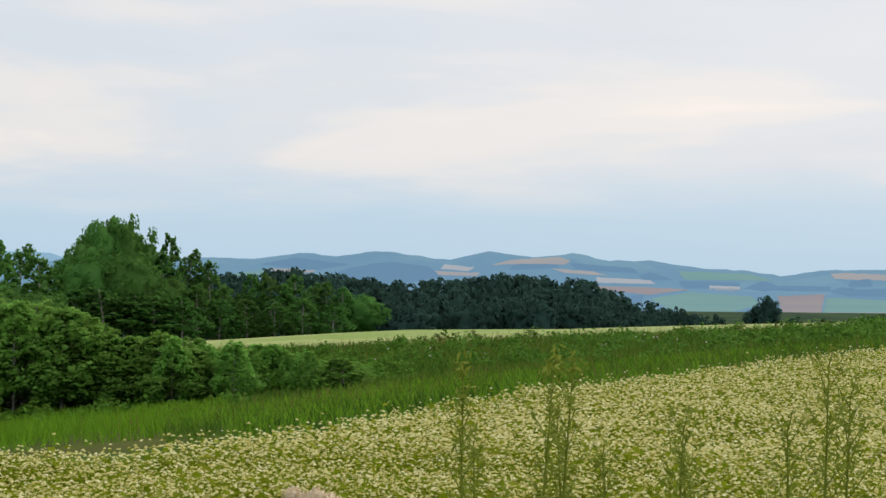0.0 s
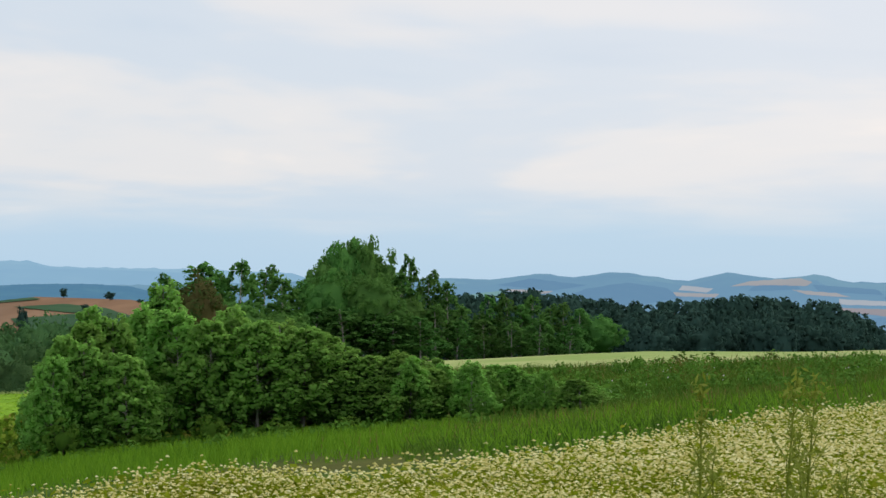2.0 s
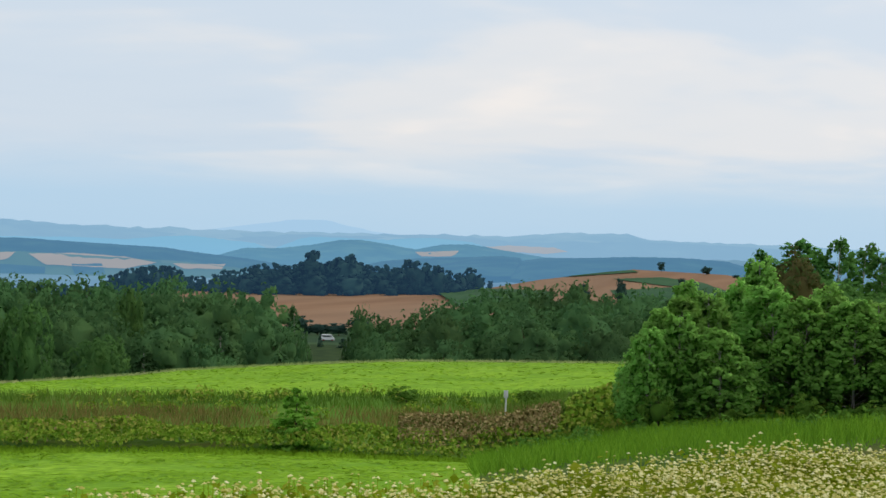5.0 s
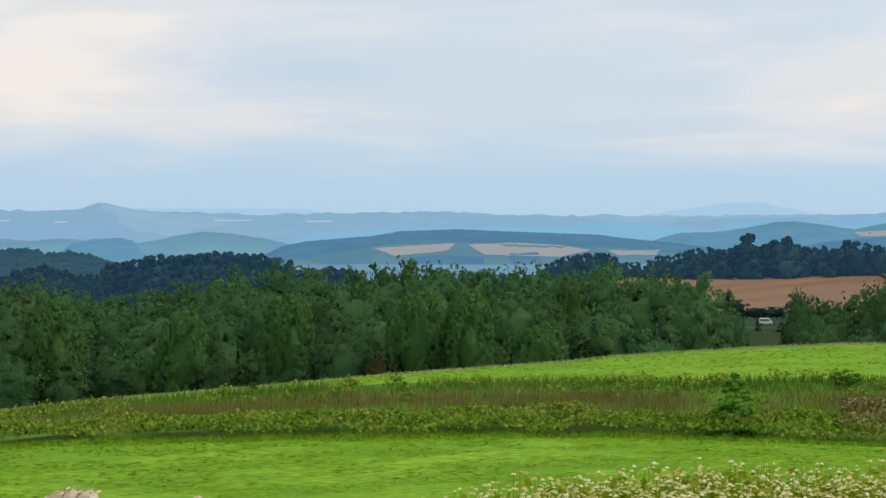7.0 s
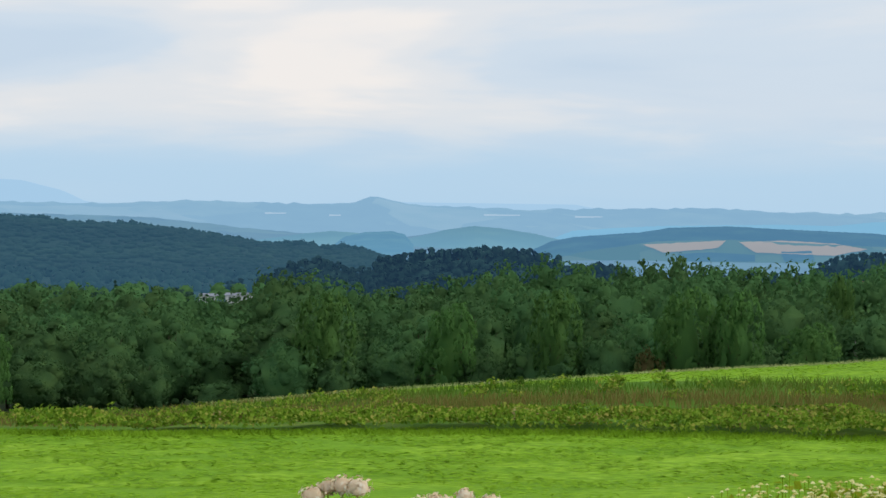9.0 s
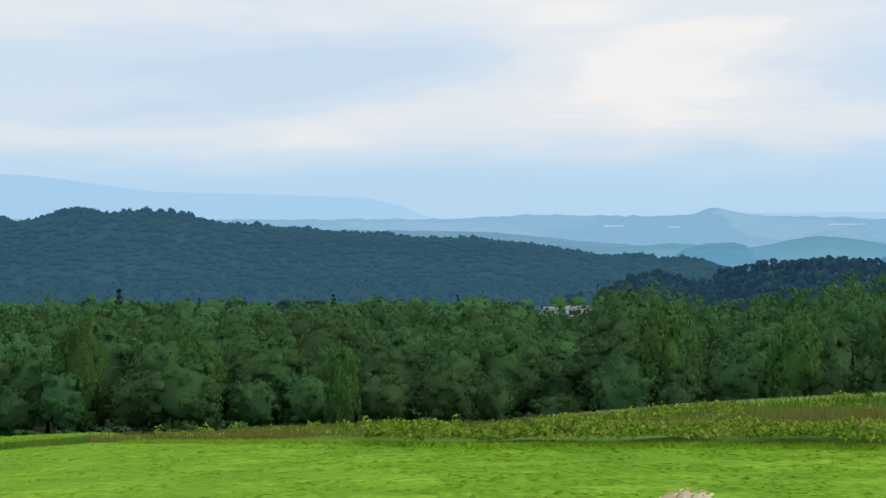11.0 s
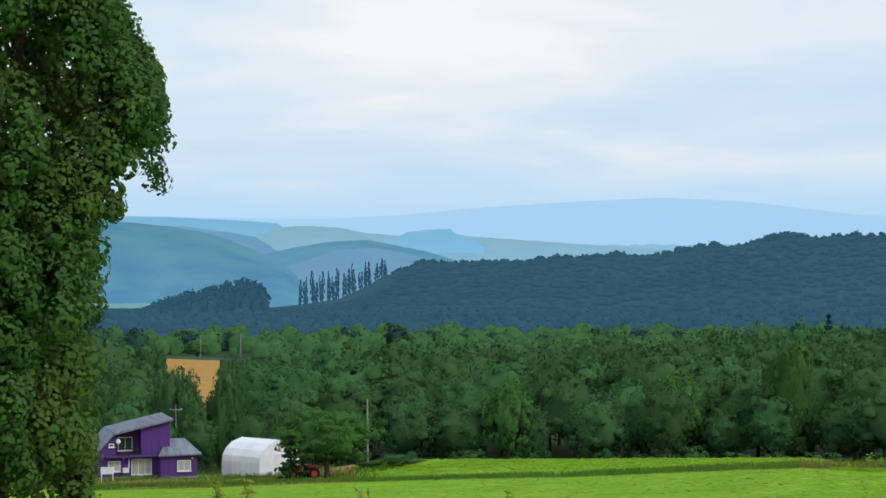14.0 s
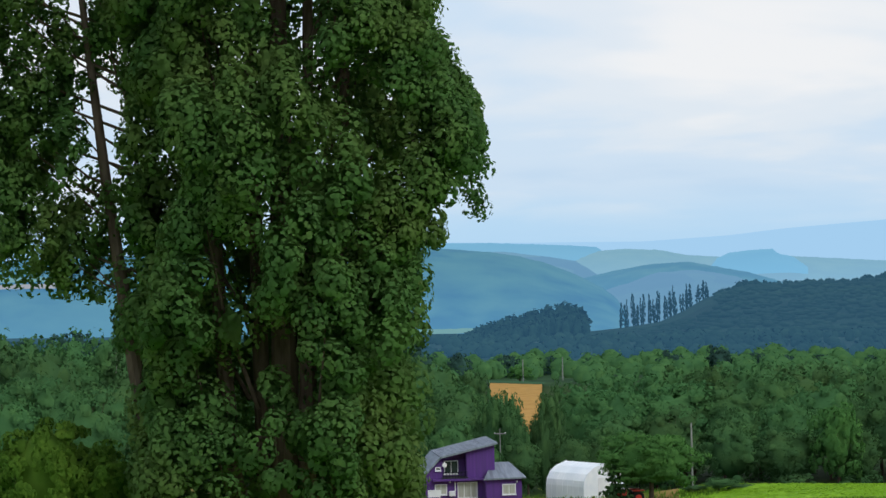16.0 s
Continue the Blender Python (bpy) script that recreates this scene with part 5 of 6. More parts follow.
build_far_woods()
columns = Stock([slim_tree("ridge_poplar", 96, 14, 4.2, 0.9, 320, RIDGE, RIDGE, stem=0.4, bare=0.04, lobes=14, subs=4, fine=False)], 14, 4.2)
for i in range(34):
    az = 89.25 - 0.088 * i + 0.05 * math.sin(i * 7.3) + (0.05 if i % 2 else 0)
    top = float(np.interp(az, [85, 86.47, 87.96, 89.3], [0.19, 0.07, -0.33, -0.47])) + 0.04 * (i % 3)
    columns.plant(az, 1790, max(7.0, height_to(az, 1790, top) * (0.9 + 0.22 * math.sin(i * 5.1))), 4.0 + 1.0 * math.sin(i * 3.7), "far columnar poplar in a row on the ridge", "poplar row on the ridge")


# ---- the great poplar ----
def build_poplar():
    rng = np.random.default_rng(21)
    az0 = 100.3
    root = new("poplar_tree")
    root.location = spot(az0, 42)
    bm = bmesh.new()
    right = Vector((math.cos(radians(az0)), math.sin(radians(az0)), 0))
    away = Vector((-math.sin(radians(az0)), math.cos(radians(az0)), 0))
    for j, (sx, sy, h) in enumerate([(0.0, 0.0, 29.0), (-0.9, 0.5, 26.0), (0.9, -0.4, 27.0), (-5.4, 0.8, 20.0), (2.0, 0.6, 23.0), (-2.2, -0.3, 22.0)]):
        foot = right * (sx * 0.45) + away * sy * 0.6
        pts = [foot * (1 - f) + (right * sx + away * sy) * f ** 0.8 + Vector((0, 0, -0.8 + (h + 0.8) * f)) for f in (0, 0.1, 0.25, 0.45, 0.7, 1)]
        k = 0.7 if j == 0 else 0.45
        tube(bm, pts, [0.62 * k, 0.5 * k, 0.42 * k, 0.3 * k, 0.17 * k, 0.02], 10)
    part("trunk", bm, BARK, root, "dark furrowed bark of several upright stems")
    limbs, crown = bmesh.new(), Crown()

    def half_at(z):
        return 3.2 + 0.05 * z if z < 7 else 3.55 + 0.16 * (z - 7) if z < 10 else 4.05 * (1 - max(0, (z - 14) / 16.5)) ** 0.65

    def shift_at(z):
        return float(np.interp(z, [0, 6, 7.5, 9.5, 11, 13, 16, 30], [-0.3, -0.25, -0.05, 0.75, 0.5, -0.1, -0.2, 0]))

    def at_stem(px, py, z):
        p = np.array(right * px + away * py)
        p[2] = z
        return p

    def plume(px, py, z, fat, tall, n, stem_x, leaf):
        """An upright flame-shaped spray of leaves, bushy below and running to a tip."""
        c, axis = at_stem(px, py, z), at_stem(stem_x, 0.0, z - 1.2)
        out = unit((c - axis)[None])[0] + np.array([0, 0, 0.3])
        size = np.array([fat, fat, tall])
        tufts = 12
        for k in range(tufts):
            f = -0.85 + 1.85 * (k + rng.uniform(0.1, 0.9)) / tufts
            wide = (1 - max(0.0, f) ** 1.4) * 0.75 + 0.08
            a = rng.uniform(0, 2 * math.pi)
            kid = c + np.array([math.cos(a) * fat * wide, math.sin(a) * fat * wide, f * tall])
            if (kid - c) @ out < -0.25:
                kid[:2] = 2 * c[:2] - kid[:2]
            small = np.array([0.38, 0.38, 0.44]) * rng.uniform(0.7, 1.3) * (fat / 0.8)
            p, d = ball_points(rng, n // tufts, kid, small, 0.72)
            v, q = leaf_faces(rng, p, d + np.array([[0, 0, 0.3]]), leaf, 1.25, loose=0.24)
            nor = unit((v - kid) / small) * 0.75 + unit((v - c) / size) * 0.75 + unit((v - axis) / np.array([4.0, 4.0, 5.0])) * 0.3
            nor[:, 2] += 0.45
            crown.bits.append((v, q))
            crown.ways.append(unit(nor))

    for i in range(120):                # the close inner foliage, uneven masses round the stems
        z = 1.2 + 25.0 * i / 120
        ang = i * 2.4 + rng.uniform(-0.4, 0.4)
        rad = half_at(z) * rng.uniform(0.42, 0.58)
        if z < 5.0 and abs(math.cos(ang) * rad) < 1.1 and math.sin(ang) < 0 and (z < 3.4 or i % 2):
            continue                    # opened low on the camera's side, so the stems show
        c = at_stem(math.cos(ang) * rad + shift_at(z), math.sin(ang) * rad, z)
        size = np.array([0.62, 0.62, 0.95]) * rng.uniform(0.8, 1.2)
        crown.add(low_ball(c, size * 0.34, 7, 5, 0.8), c, size, at_stem(shift_at(z), 0, z - 1), (3, 3, 4), 0.2)
        p, d = ball_points(rng, 420 if z < 16 else 90, c, size * 1.2, 0.4)
        crown.add(leaf_faces(rng, p, d, 0.12, 1.3, loose=0.4), c, size, at_stem(shift_at(z), 0, z - 1), (3, 3, 4), 0.2)
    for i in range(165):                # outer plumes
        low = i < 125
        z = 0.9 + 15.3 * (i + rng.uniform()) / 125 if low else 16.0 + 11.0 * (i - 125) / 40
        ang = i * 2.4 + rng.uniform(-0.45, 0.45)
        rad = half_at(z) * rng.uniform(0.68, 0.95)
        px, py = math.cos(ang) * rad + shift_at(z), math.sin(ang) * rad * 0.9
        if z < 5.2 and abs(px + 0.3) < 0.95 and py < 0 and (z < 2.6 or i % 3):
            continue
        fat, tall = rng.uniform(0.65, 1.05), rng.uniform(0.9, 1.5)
        # more and finer leaves low down on the side toward the camera
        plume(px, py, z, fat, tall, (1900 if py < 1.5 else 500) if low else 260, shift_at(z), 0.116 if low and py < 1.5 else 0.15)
        if i % 3 == 0:
            c = at_stem(px, py, z)
            foot = np.array([c[0] * 0.35, c[1] * 0.35, max(0.5, z - rng.uniform(2.5, 4.5))])
            tube(limbs, [foot, foot * 0.4 + c * 0.6 - np.array([0, 0, 0.4]), c + np.array([0, 0, tall * 0.5])], [0.07, 0.04, 0.012], 5)
    hem = EYE - 0.7 - root.location.z   # where the side stem's foliage begins, set from eye height to fit the camera's view
    for i in range(112):                # the leaning side stem, looser
        z = 4.6 + 12.5 * (i + rng.uniform()) / 112
        stem_x = -5.4 * ((z + 0.8) / 20.8) ** 0.8
        half = 2.1 * (1 - abs(z - 11) / 12)
        px = -4.7 - 0.17 * (z - 5) + rng.uniform(-1.15, 1.0) * half
        fat, tall = rng.uniform(0.42, 0.66), rng.uniform(0.8, 1.3)
        if z - tall < hem - 0.46 * (px + 4.3) or (-4.8 < px < -3.5 and i % 5 < 3):
            continue                    # open below, and between the stems
        plume(px, 0.8 + rng.normal(0, 0.6), z, fat, tall, 640, stem_x, 0.108)
        if i % 3 == 0:
            tube(limbs, [at_stem(stem_x * 0.97, 0.7, z - 1.6), at_stem((stem_x + px) / 2, 0.75, z - 0.9), at_stem(px, 0.8, z + 0.3)], [0.05, 0.03, 0.01], 5)
    for px, z in ((4.4, 8.7), (4.5, 9.6), (4.2, 10.6), (3.9, 11.6)):
        plume(px, rng.normal(0, 0.4), z, 0.55, 0.85, 620, 0.75, 0.098)
    part("branch", limbs, BARK, root)
    piece("crown", crown.mesh("crown", LEAF_POPLAR), root)
    tagged(root, "huge old poplar with upright branches and dense dark leaves", "tree")


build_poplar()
BUSH = Stock([broad_tree("shrub", 56 + 13 * i, 3, 3, 0.075, 7000, LEAF_SHRUB, BARK, lobes=34, stem=0.05, bare=0.02, flat=0.5, puff=0.15) for i in range(2)], 3, 3)
for az, r, top, w in ((107.9, 43, -3.9, 2.6), (106.4, 43.5, -4.6, 2.4), (105.3, 44, -5.4, 2.0), (109.5, 45, -5.0, 2.5), (103.2, 41.5, -6.3, 1.4)):
    tagged(BUSH.plant(az, r, height_to(az, r, top), w, "bright green bush beside the great poplar", "bushes by the poplar"), category="shrub")
YARDTREE = broad_tree("yard_tree", 64, 6.6, 9.8, 0.2, 5200, LEAF_FRESH, BARK, lobes=36, stem=0.2, bare=0.14, flat=0.42, puff=0.14)
YARDTREE.matrix_basis = Matrix.Translation(spot(88.4, 152))
YARDTREE.scale = (1, 1, height_to(88.4, 152, -4.75) / 6.6)
tagged(YARDTREE, "broad spreading dark-green tree by the white greenhouse", "tree")
conif = Stock([conifer("yard_conifer", 72, 3.2, 3.4, LEAF_CONIFER, tiers=7, sprays=12, leaf=0.3)], 3.2, 3.4)
conif.plant(89.6, 150, 3.2, 3.0, "low dark conifer beside the greenhouse")
for az, r, top, w in ((86.2, 158, -6.3, 4.5), (87.0, 160, -6.5, 3.0), (85.5, 160, -6.5, 3.0), (97.6, 166, -5.2, 6.0), (96.8, 172, -4.9, 6.0), (93.9, 176, -4.9, 5.0), (92.4, 178, -4.9, 6.0), (91.0, 178, -4.8, 5.0), (94.9, 180, -4.2, 6.0), (93.5, 208, -3.3, 4.2), (93.05, 206, -3.75, 3.8), (92.7, 203, -4.15, 3.4), (91.6, 212, -3.3, 4.0), (91.8, 206, -4.0, 2.6)):
    FOREST.plant(az, r, height_to(az, r, top), w, "leafy tree behind the purple house", "trees round the yard")


# ---- purple house ----
def flat_box(name, x0, x1, y0, y1, z0, z1, mat, parent, label="", bevel=0.0):
    bm = bmesh.new()
    box(bm, x0, x1, y0, y1, z0, z1, bevel)
    return part(name, bm, mat, parent, label)


def prism(bm, outline, y0, y1):
    """An upright slab: the outline in x and z, drawn out from y0 to y1."""
    a = [bm.verts.new((x, y0, z)) for x, z in outline]
    b = [bm.verts.new((x, y1, z)) for x, z in outline]
    bm.faces.new(a)
    bm.faces.new(b[::-1])
    for i in range(len(a)):
        j = (i + 1) % len(a)
        bm.faces.new((a[j], a[i], b[i], b[j]))
    bmesh.ops.recalc_face_normals(bm, faces=bm.faces)


def slab(bm, p, q, y0, y1, thick):
    """A roof slab between two points of the gable (x, z), from y0 to y1."""
    d = Vector((q[0] - p[0], q[1] - p[1])).normalized()
    n = Vector((-d.y, d.x)) * thick
    prism(bm, [(p[0], p[1]), (q[0], q[1]), (q[0] + n.x, q[1] + n.y), (p[0] + n.x, p[1] + n.y)], y0, y1)


def window(name, x0, x1, z0, z1, y, parent, pane, bars=1):
    """A framed window on a wall that faces -y."""
    w = part(name, frame_mesh(x0, x1, z0, z1, y - 0.06, y + 0.02, 0.08), WHITE, parent, "white window frame")
    flat_box("pane", x0 + 0.06, x1 - 0.06, y - 0.02, y + 0.0, z0 + 0.06, z1 - 0.06, pane, w)
    for i in range(bars):
        xc = x0 + (x1 - x0) * (i + 1) / (bars + 1)
        flat_box("glazing_bar", xc - 0.03, xc + 0.03, y - 0.05, y - 0.024, z0 + 0.06, z1 - 0.06, WHITE, w)
    flat_box("sill", x0 - 0.05, x1 + 0.05, y - 0.14, y - 0.062, z0 - 0.07, z0 - 0.004, WHITE, w)
    return w


def frame_mesh(x0, x1, z0, z1, y0, y1, t):
    bm = bmesh.new()
    box(bm, x0, x1, y0, y1, z0, z0 + t)
    box(bm, x0, x1, y0, y1, z1 - t, z1)
    box(bm, x0, x0 + t, y0, y1, z0 + t, z1 - t)
    box(bm, x1 - t, x1, y0, y1, z0 + t, z1 - t)
    return bm


def build_house():
    k = 0.0205
    az, r = 94.62, 163
    root = new("house")
    base = spot(az, r)
    root.matrix_basis = Matrix.Translation(base) @ pose(0, 0, 0, 0, 0, az + 8)
    X = lambda u: (u - 320) * k
    Z = lambda v: (388 - v) * k
    # front gable with its steep left roof edge; the balcony bay is cut out of it
    d = 6.5
    bm = bmesh.new()
    prism(bm, [(X(110), -1.0), (X(478), -1.0), (X(478), Z(140)), (X(348), Z(166)), (X(348), Z(282)), (X(236), Z(282)), (X(236), Z(192)), (X(110), Z(318))], 0, d)
    wall = part("wall", bm, PURPLE, root, "purple boarded walls")
    bm = bmesh.new()
    prism(bm, [(X(236), Z(282)), (X(348), Z(282)), (X(348), Z(166)), (X(236), Z(190))], 1.3, d - 0.01)
    part("wall", bm, PURPLE, root, "shaded purple wall behind the balcony")
    bm = bmesh.new()
    slab(bm, (X(228), Z(190)), (X(492), Z(132)), -0.5, d + 0.4, 0.16)
    roof = part("roof", bm, SLATE, root, "grey metal sheet roof")
    bm = bmesh.new()
    slab(bm, (X(96), Z(332)), (X(229), Z(189)), -0.3, d + 0.4, 0.14)
    part("roof", bm, SLATE, root, "steep grey metal side roof")
    for i in range(9):
        y = -0.4 + i * 0.85
        bm = bmesh.new()
        slab(bm, (X(230), Z(190) + 0.165), (X(490), Z(133) + 0.165), y, y + 0.06, 0.05)
        part("roof_seam", bm, SLATE, roof)
    # balcony
    flat_box("balcony_floor", X(232), X(352), -0.35, 1.3, Z(288), Z(280), DARK, root)
    rail = flat_box("balcony_rail", X(236), X(350), -0.34, -0.29, Z(256), Z(253), DARK, root)
    for i in range(9):
        xc = X(238) + i * (X(348) - X(238)) / 8
        flat_box("baluster", xc - 0.02, xc + 0.02, -0.335, -0.295, Z(280), Z(256), DARK, rail)
    window("window", X(252), X(318), Z(270), Z(208), 1.28, root, GLASS)
    window("window", X(204), X(228), Z(246), Z(230), -0.002, root, GLASS, 0)
    window("window", X(200), X(256), Z(356), Z(308), -0.002, root, CURTAIN)
    window("window", X(304), X(396), Z(374), Z(302), -0.002, root, CURTAIN, 2)
    # lower hall and annex in front
    flat_box("eave", X(190), X(420), -0.7, -0.004, Z(292), Z(284), PURPLE, root)
    bm = bmesh.new()
    prism(bm, [(X(425), -1.0), (X(588), -1.0), (X(588), Z(288)), (X(425), Z(288))], -1.6, 2.4)
    annex = part("annex", bm, PURPLE, root, "purple lower annex")
    bm = bmesh.new()
    a = [Vector((X(412), -2.0, Z(287))), Vector((X(606), -2.0, Z(284))), Vector((X(560), 1.9, Z(232))), Vector((X(480), 1.9, Z(232)))]
    lo = [bm.verts.new(p) for p in a]
    hi = [bm.verts.new(p + Vector((0, 0, 0.14))) for p in a]
    bm.faces.new(lo[::-1])
    bm.faces.new(hi)
    for i in range(4):
        j = (i + 1) % 4
        bm.faces.new((lo[i], lo[j], hi[j], hi[i]))
    part("roof", bm, SLATE, root, "grey metal lean-to roof")
    window("window", X(498), X(560), Z(356), Z(308), -1.602, root, CURTAIN)
    flat_box("plinth", X(108), X(424), -0.06, -0.004, -1.0, Z(380), CONCRETE, root)
    flat_box("plinth", X(424), X(592), -1.66, -1.604, -1.0, Z(380), CONCRETE, root)
    # dish, air conditioner, pipe
    bm = bmesh.new()
    bmesh.ops.create_cone(bm, cap_ends=True, segments=20, radius1=0.24, radius2=0.1, depth=0.1, matrix=Matrix.Translation((X(247), -0.16, Z(221))) @ pose(0, 0, 0, 80, 0, 20))
    part("satellite_dish", bm, WHITE, root, "round white satellite dish")
    flat_box("air_conditioner", X(264), X(292), -0.4, -0.03, Z(362), Z(340), WHITE, root, "white air conditioner box", 0.02)
    flat_box("drain_pipe", X(291), X(296), -0.1, -0.02, Z(340), Z(300), WHITE, root)
    for u in (270, 566):
        flat_box("wall_lamp", X(u - 3), X(u + 3), -0.15 if u < 400 else -1.75, -0.008 if u < 400 else -1.608, Z(302), Z(296), WHITE, root)
    tagged(root, "purple two-storey house with grey metal roofs and a balcony", "house")
    # antenna mast behind
    return base


build_house()


def build_sign(az, r, w, h, z, label):
    root = new("sign_board")
    root.matrix_basis = Matrix.Translation(spot(az, r)) @ pose(0, 0, 0, 0, 0, az)
    flat_box("board", -w / 2, w / 2, -0.03, 0.03, z, z + h, WHITE, root, "blank white board", 0.01)
    for x in (-w / 2 + 0.08, w / 2 - 0.08):
        flat_box("post", x - 0.04, x + 0.04, 0.032, 0.1, -0.4, z + h - 0.1, WHITE, root)
    tagged(root, label, "sign")


build_sign(95.5, 157.5, 1.15, 0.65, 0.65, "white board on two posts before the purple house")


def build_greenhouse():
    az, r = 90.55, 165
    root = new("greenhouse")
    root.matrix_basis = Matrix.Translation(spot(az, r)) @ pose(0, 0, 0, 0, 0, az + 47)
    w, L, arc = 2.75, 4.8, [(-1, -0.2), (-1, 0.42), (-0.96, 0.58), (-0.8, 0.76), (-0.5, 0.91), (0, 1), (0.5, 0.91), (0.8, 0.76), (0.96, 0.58), (1, 0.42), (1, -0.2)]
    H = 3.4
    bm = bmesh.new()
    prism(bm, [(x * w, z * H) for x, z in arc], -L / 2, L / 2)
    skin = part("film_cover", bm, FILM, root, "milky white plastic film")
    for i in range(8):
        y = -L / 2 + L * i / 7
        bm = bmesh.new()
        tube(bm, [(x * (w + 0.02), y, z * (H + 0.02)) for x, z in arc], [0.015] * len(arc), 5)
        part("hoop", bm, FILM, root)
    bm = bmesh.new()
    box(bm, -0.8, 0.8, -L / 2 - 0.04, -L / 2 - 0.004, -0.05, 2.1, 0.01)
    part("door", bm, WHITE, root, "white sliding door")
    tagged(root, "white plastic greenhouse tunnel standing by the house", "greenhouse")


build_greenhouse()


def wheel(root, x, y, z, rad, wide):
    bm = bmesh.new()
    bmesh.ops.create_cone(bm, cap_ends=True, segments=18, radius1=rad, radius2=rad, depth=wide, matrix=Matrix.Translation((x, y, z)) @ pose(0, 0, 0, 90))
    bmesh.ops.bevel(bm, geom=[e for e in bm.edges], offset=0.03, segments=1, affect="EDGES")
    wh = part("wheel", bm, RUBBER, root)
    bm = bmesh.new()
    bmesh.ops.create_cone(bm, cap_ends=True, segments=14, radius1=rad * 0.55, radius2=rad * 0.5, depth=wide + 0.04, matrix=Matrix.Translation((x, y, z)) @ pose(0, 0, 0, 90))
    part("rim", bm, RED, wh)


def build_tractor():
    root = new("tractor")
    root.matrix_basis = Matrix.Translation(spot(89.15, 151.0)) @ pose(0, 0, 0, 0, 0, 89 + 18)
    flat_box("bonnet", -1.5, -0.2, -0.35, 0.35, 0.7, 1.25, RED, root, "red bonnet", 0.06)
    flat_box("chassis", -1.4, 1.0, -0.25, 0.25, 0.42, 0.69, DARK, root, "", 0.03)
    flat_box("seat", 0.35, 0.8, -0.25, 0.25, 0.9, 1.0, DARK, root, "black seat", 0.03)
    flat_box("fender", 0.2, 1.2, -0.85, -0.4, 1.12, 1.2, RED, root, "", 0.02)
    flat_box("fender", 0.2, 1.2, 0.4, 0.85, 1.12, 1.2, RED, root, "", 0.02)
    for y in (-0.5, 0.5):
        wheel(root, 0.7, y * 1.2, 0.55, 0.55, 0.32)
        wheel(root, -1.15, y, 0.36, 0.36, 0.22)
    flat_box("roll_bar", 0.9, 0.98, -0.4, 0.4, 2.0, 2.08, DARK, root)
    for y in (-0.4, 0.36):
        flat_box("roll_bar", 0.9, 0.98, y, y + 0.04, 0.7, 1.996, DARK, root)
    tagged(root, "small red tractor parked under the yard tree", "tractor")


build_tractor()


def build_pole(az, r, top, rad=0.11, arm=True, mat=CONCRETE, label="grey utility pole among the trees"):
    root = new("utility_pole")
    root.matrix_basis = Matrix.Translation(spot(az, r)) @ pose(0, 0, 0, 0, 0, az)
    h = height_to(az, r, top)
    bm = bmesh.new()
    tube(bm, [(0, 0, -0.5), (0, 0, h)], [rad, rad * 0.75], 10)
    part("pole", bm, mat, root)
    if arm:
        flat_box("cross_arm", -0.7, 0.7, -0.05, 0.05, h - 0.6, h - 0.5, mat, root)
        for x in (-0.6, 0.0, 0.6):
            bm = bmesh.new()
            tube(bm, [(x, 0, h - 0.5), (x, 0, h - 0.38)], [0.04, 0.05], 8)
            part("insulator", bm, WHITE, root)
    tagged(root, label, "pole")


build_pole(87.05, 160, -4.5, 0.1, False)
build_pole(91.2, 480, -2.3, 0.16, False)
build_pole(92.5, 470, -2.35, 0.14, False)
build_pole(93.3, 200, -4.6, 0.06, True, label="grey aerial mast behind the purple house")


def build_marker(az, r, top, flag):
    root = new("field_marker")
    root.matrix_basis = Matrix.Translation(spot(az, r)) @ pose(0, 0, 0, 0, 0, az)
    h = height_to(az, r, top)
    bm = bmesh.new()
    tube(bm, [(0, 0, -0.3), (0.01, 0, h * 0.8)], [0.035, 0.03], 8)
    part("post", bm, WHITE, root)
    if flag:
        flat_box("plate", -0.09, 0.09, -0.02, 0.02, h * 0.8, h, WHITE, root, "small white plate", 0.005)
    else:
        flat_box("plate", -0.13, 0.13, -0.055, -0.037, h * 0.45, h, WHITE, root, "small white notice with a dark mark", 0.005)
        flat_box("mark", -0.02, 0.04, -0.062, -0.058, h * 0.55, h * 0.85, DARK, root)
    tagged(root, "thin white marker post on the weedy bank" if flag else "small white notice plate on the weedy bank", "post")


build_marker(25.0, 72, -4.43, True)
build_marker(23.97, 71, -5.0, False)


def build_van(az, r):
    root = new("van")
    root.matrix_basis = Matrix.Translation(spot(az, r)) @ pose(0, 0, 0, 0, 0, az)
    bm = bmesh.new()
    prism(bm, [(-1.75, 0.35), (1.75, 0.35), (1.75, 0.95), (1.35, 1.1), (0.95, 1.75), (-1.7, 1.8), (-1.78, 1.2)], -0.75, 0.75)
    bmesh.ops.bevel(bm, geom=list(bm.edges), offset=0.04, segments=1, affect="EDGES")
    part("body", bm, WHITE, root, "white van body")
    for x0, x1 in ((-1.5, -0.5), (-0.42, 0.4), (0.48, 0.95)):
        flat_box("window", x0, x1, -0.775, -0.752, 1.15, 1.6, GLASS, root)
    for x in (-1.15, 1.15):
        for y in (-0.68, 0.68):
            wheel(root, x, y, 0.3, 0.3, 0.2)
    flat_box("headlight", 1.72, 1.78, -0.6, -0.4, 0.75, 0.9, GLASS, root)
    tagged(root, "small white van parked at the foot of the wood", "van")


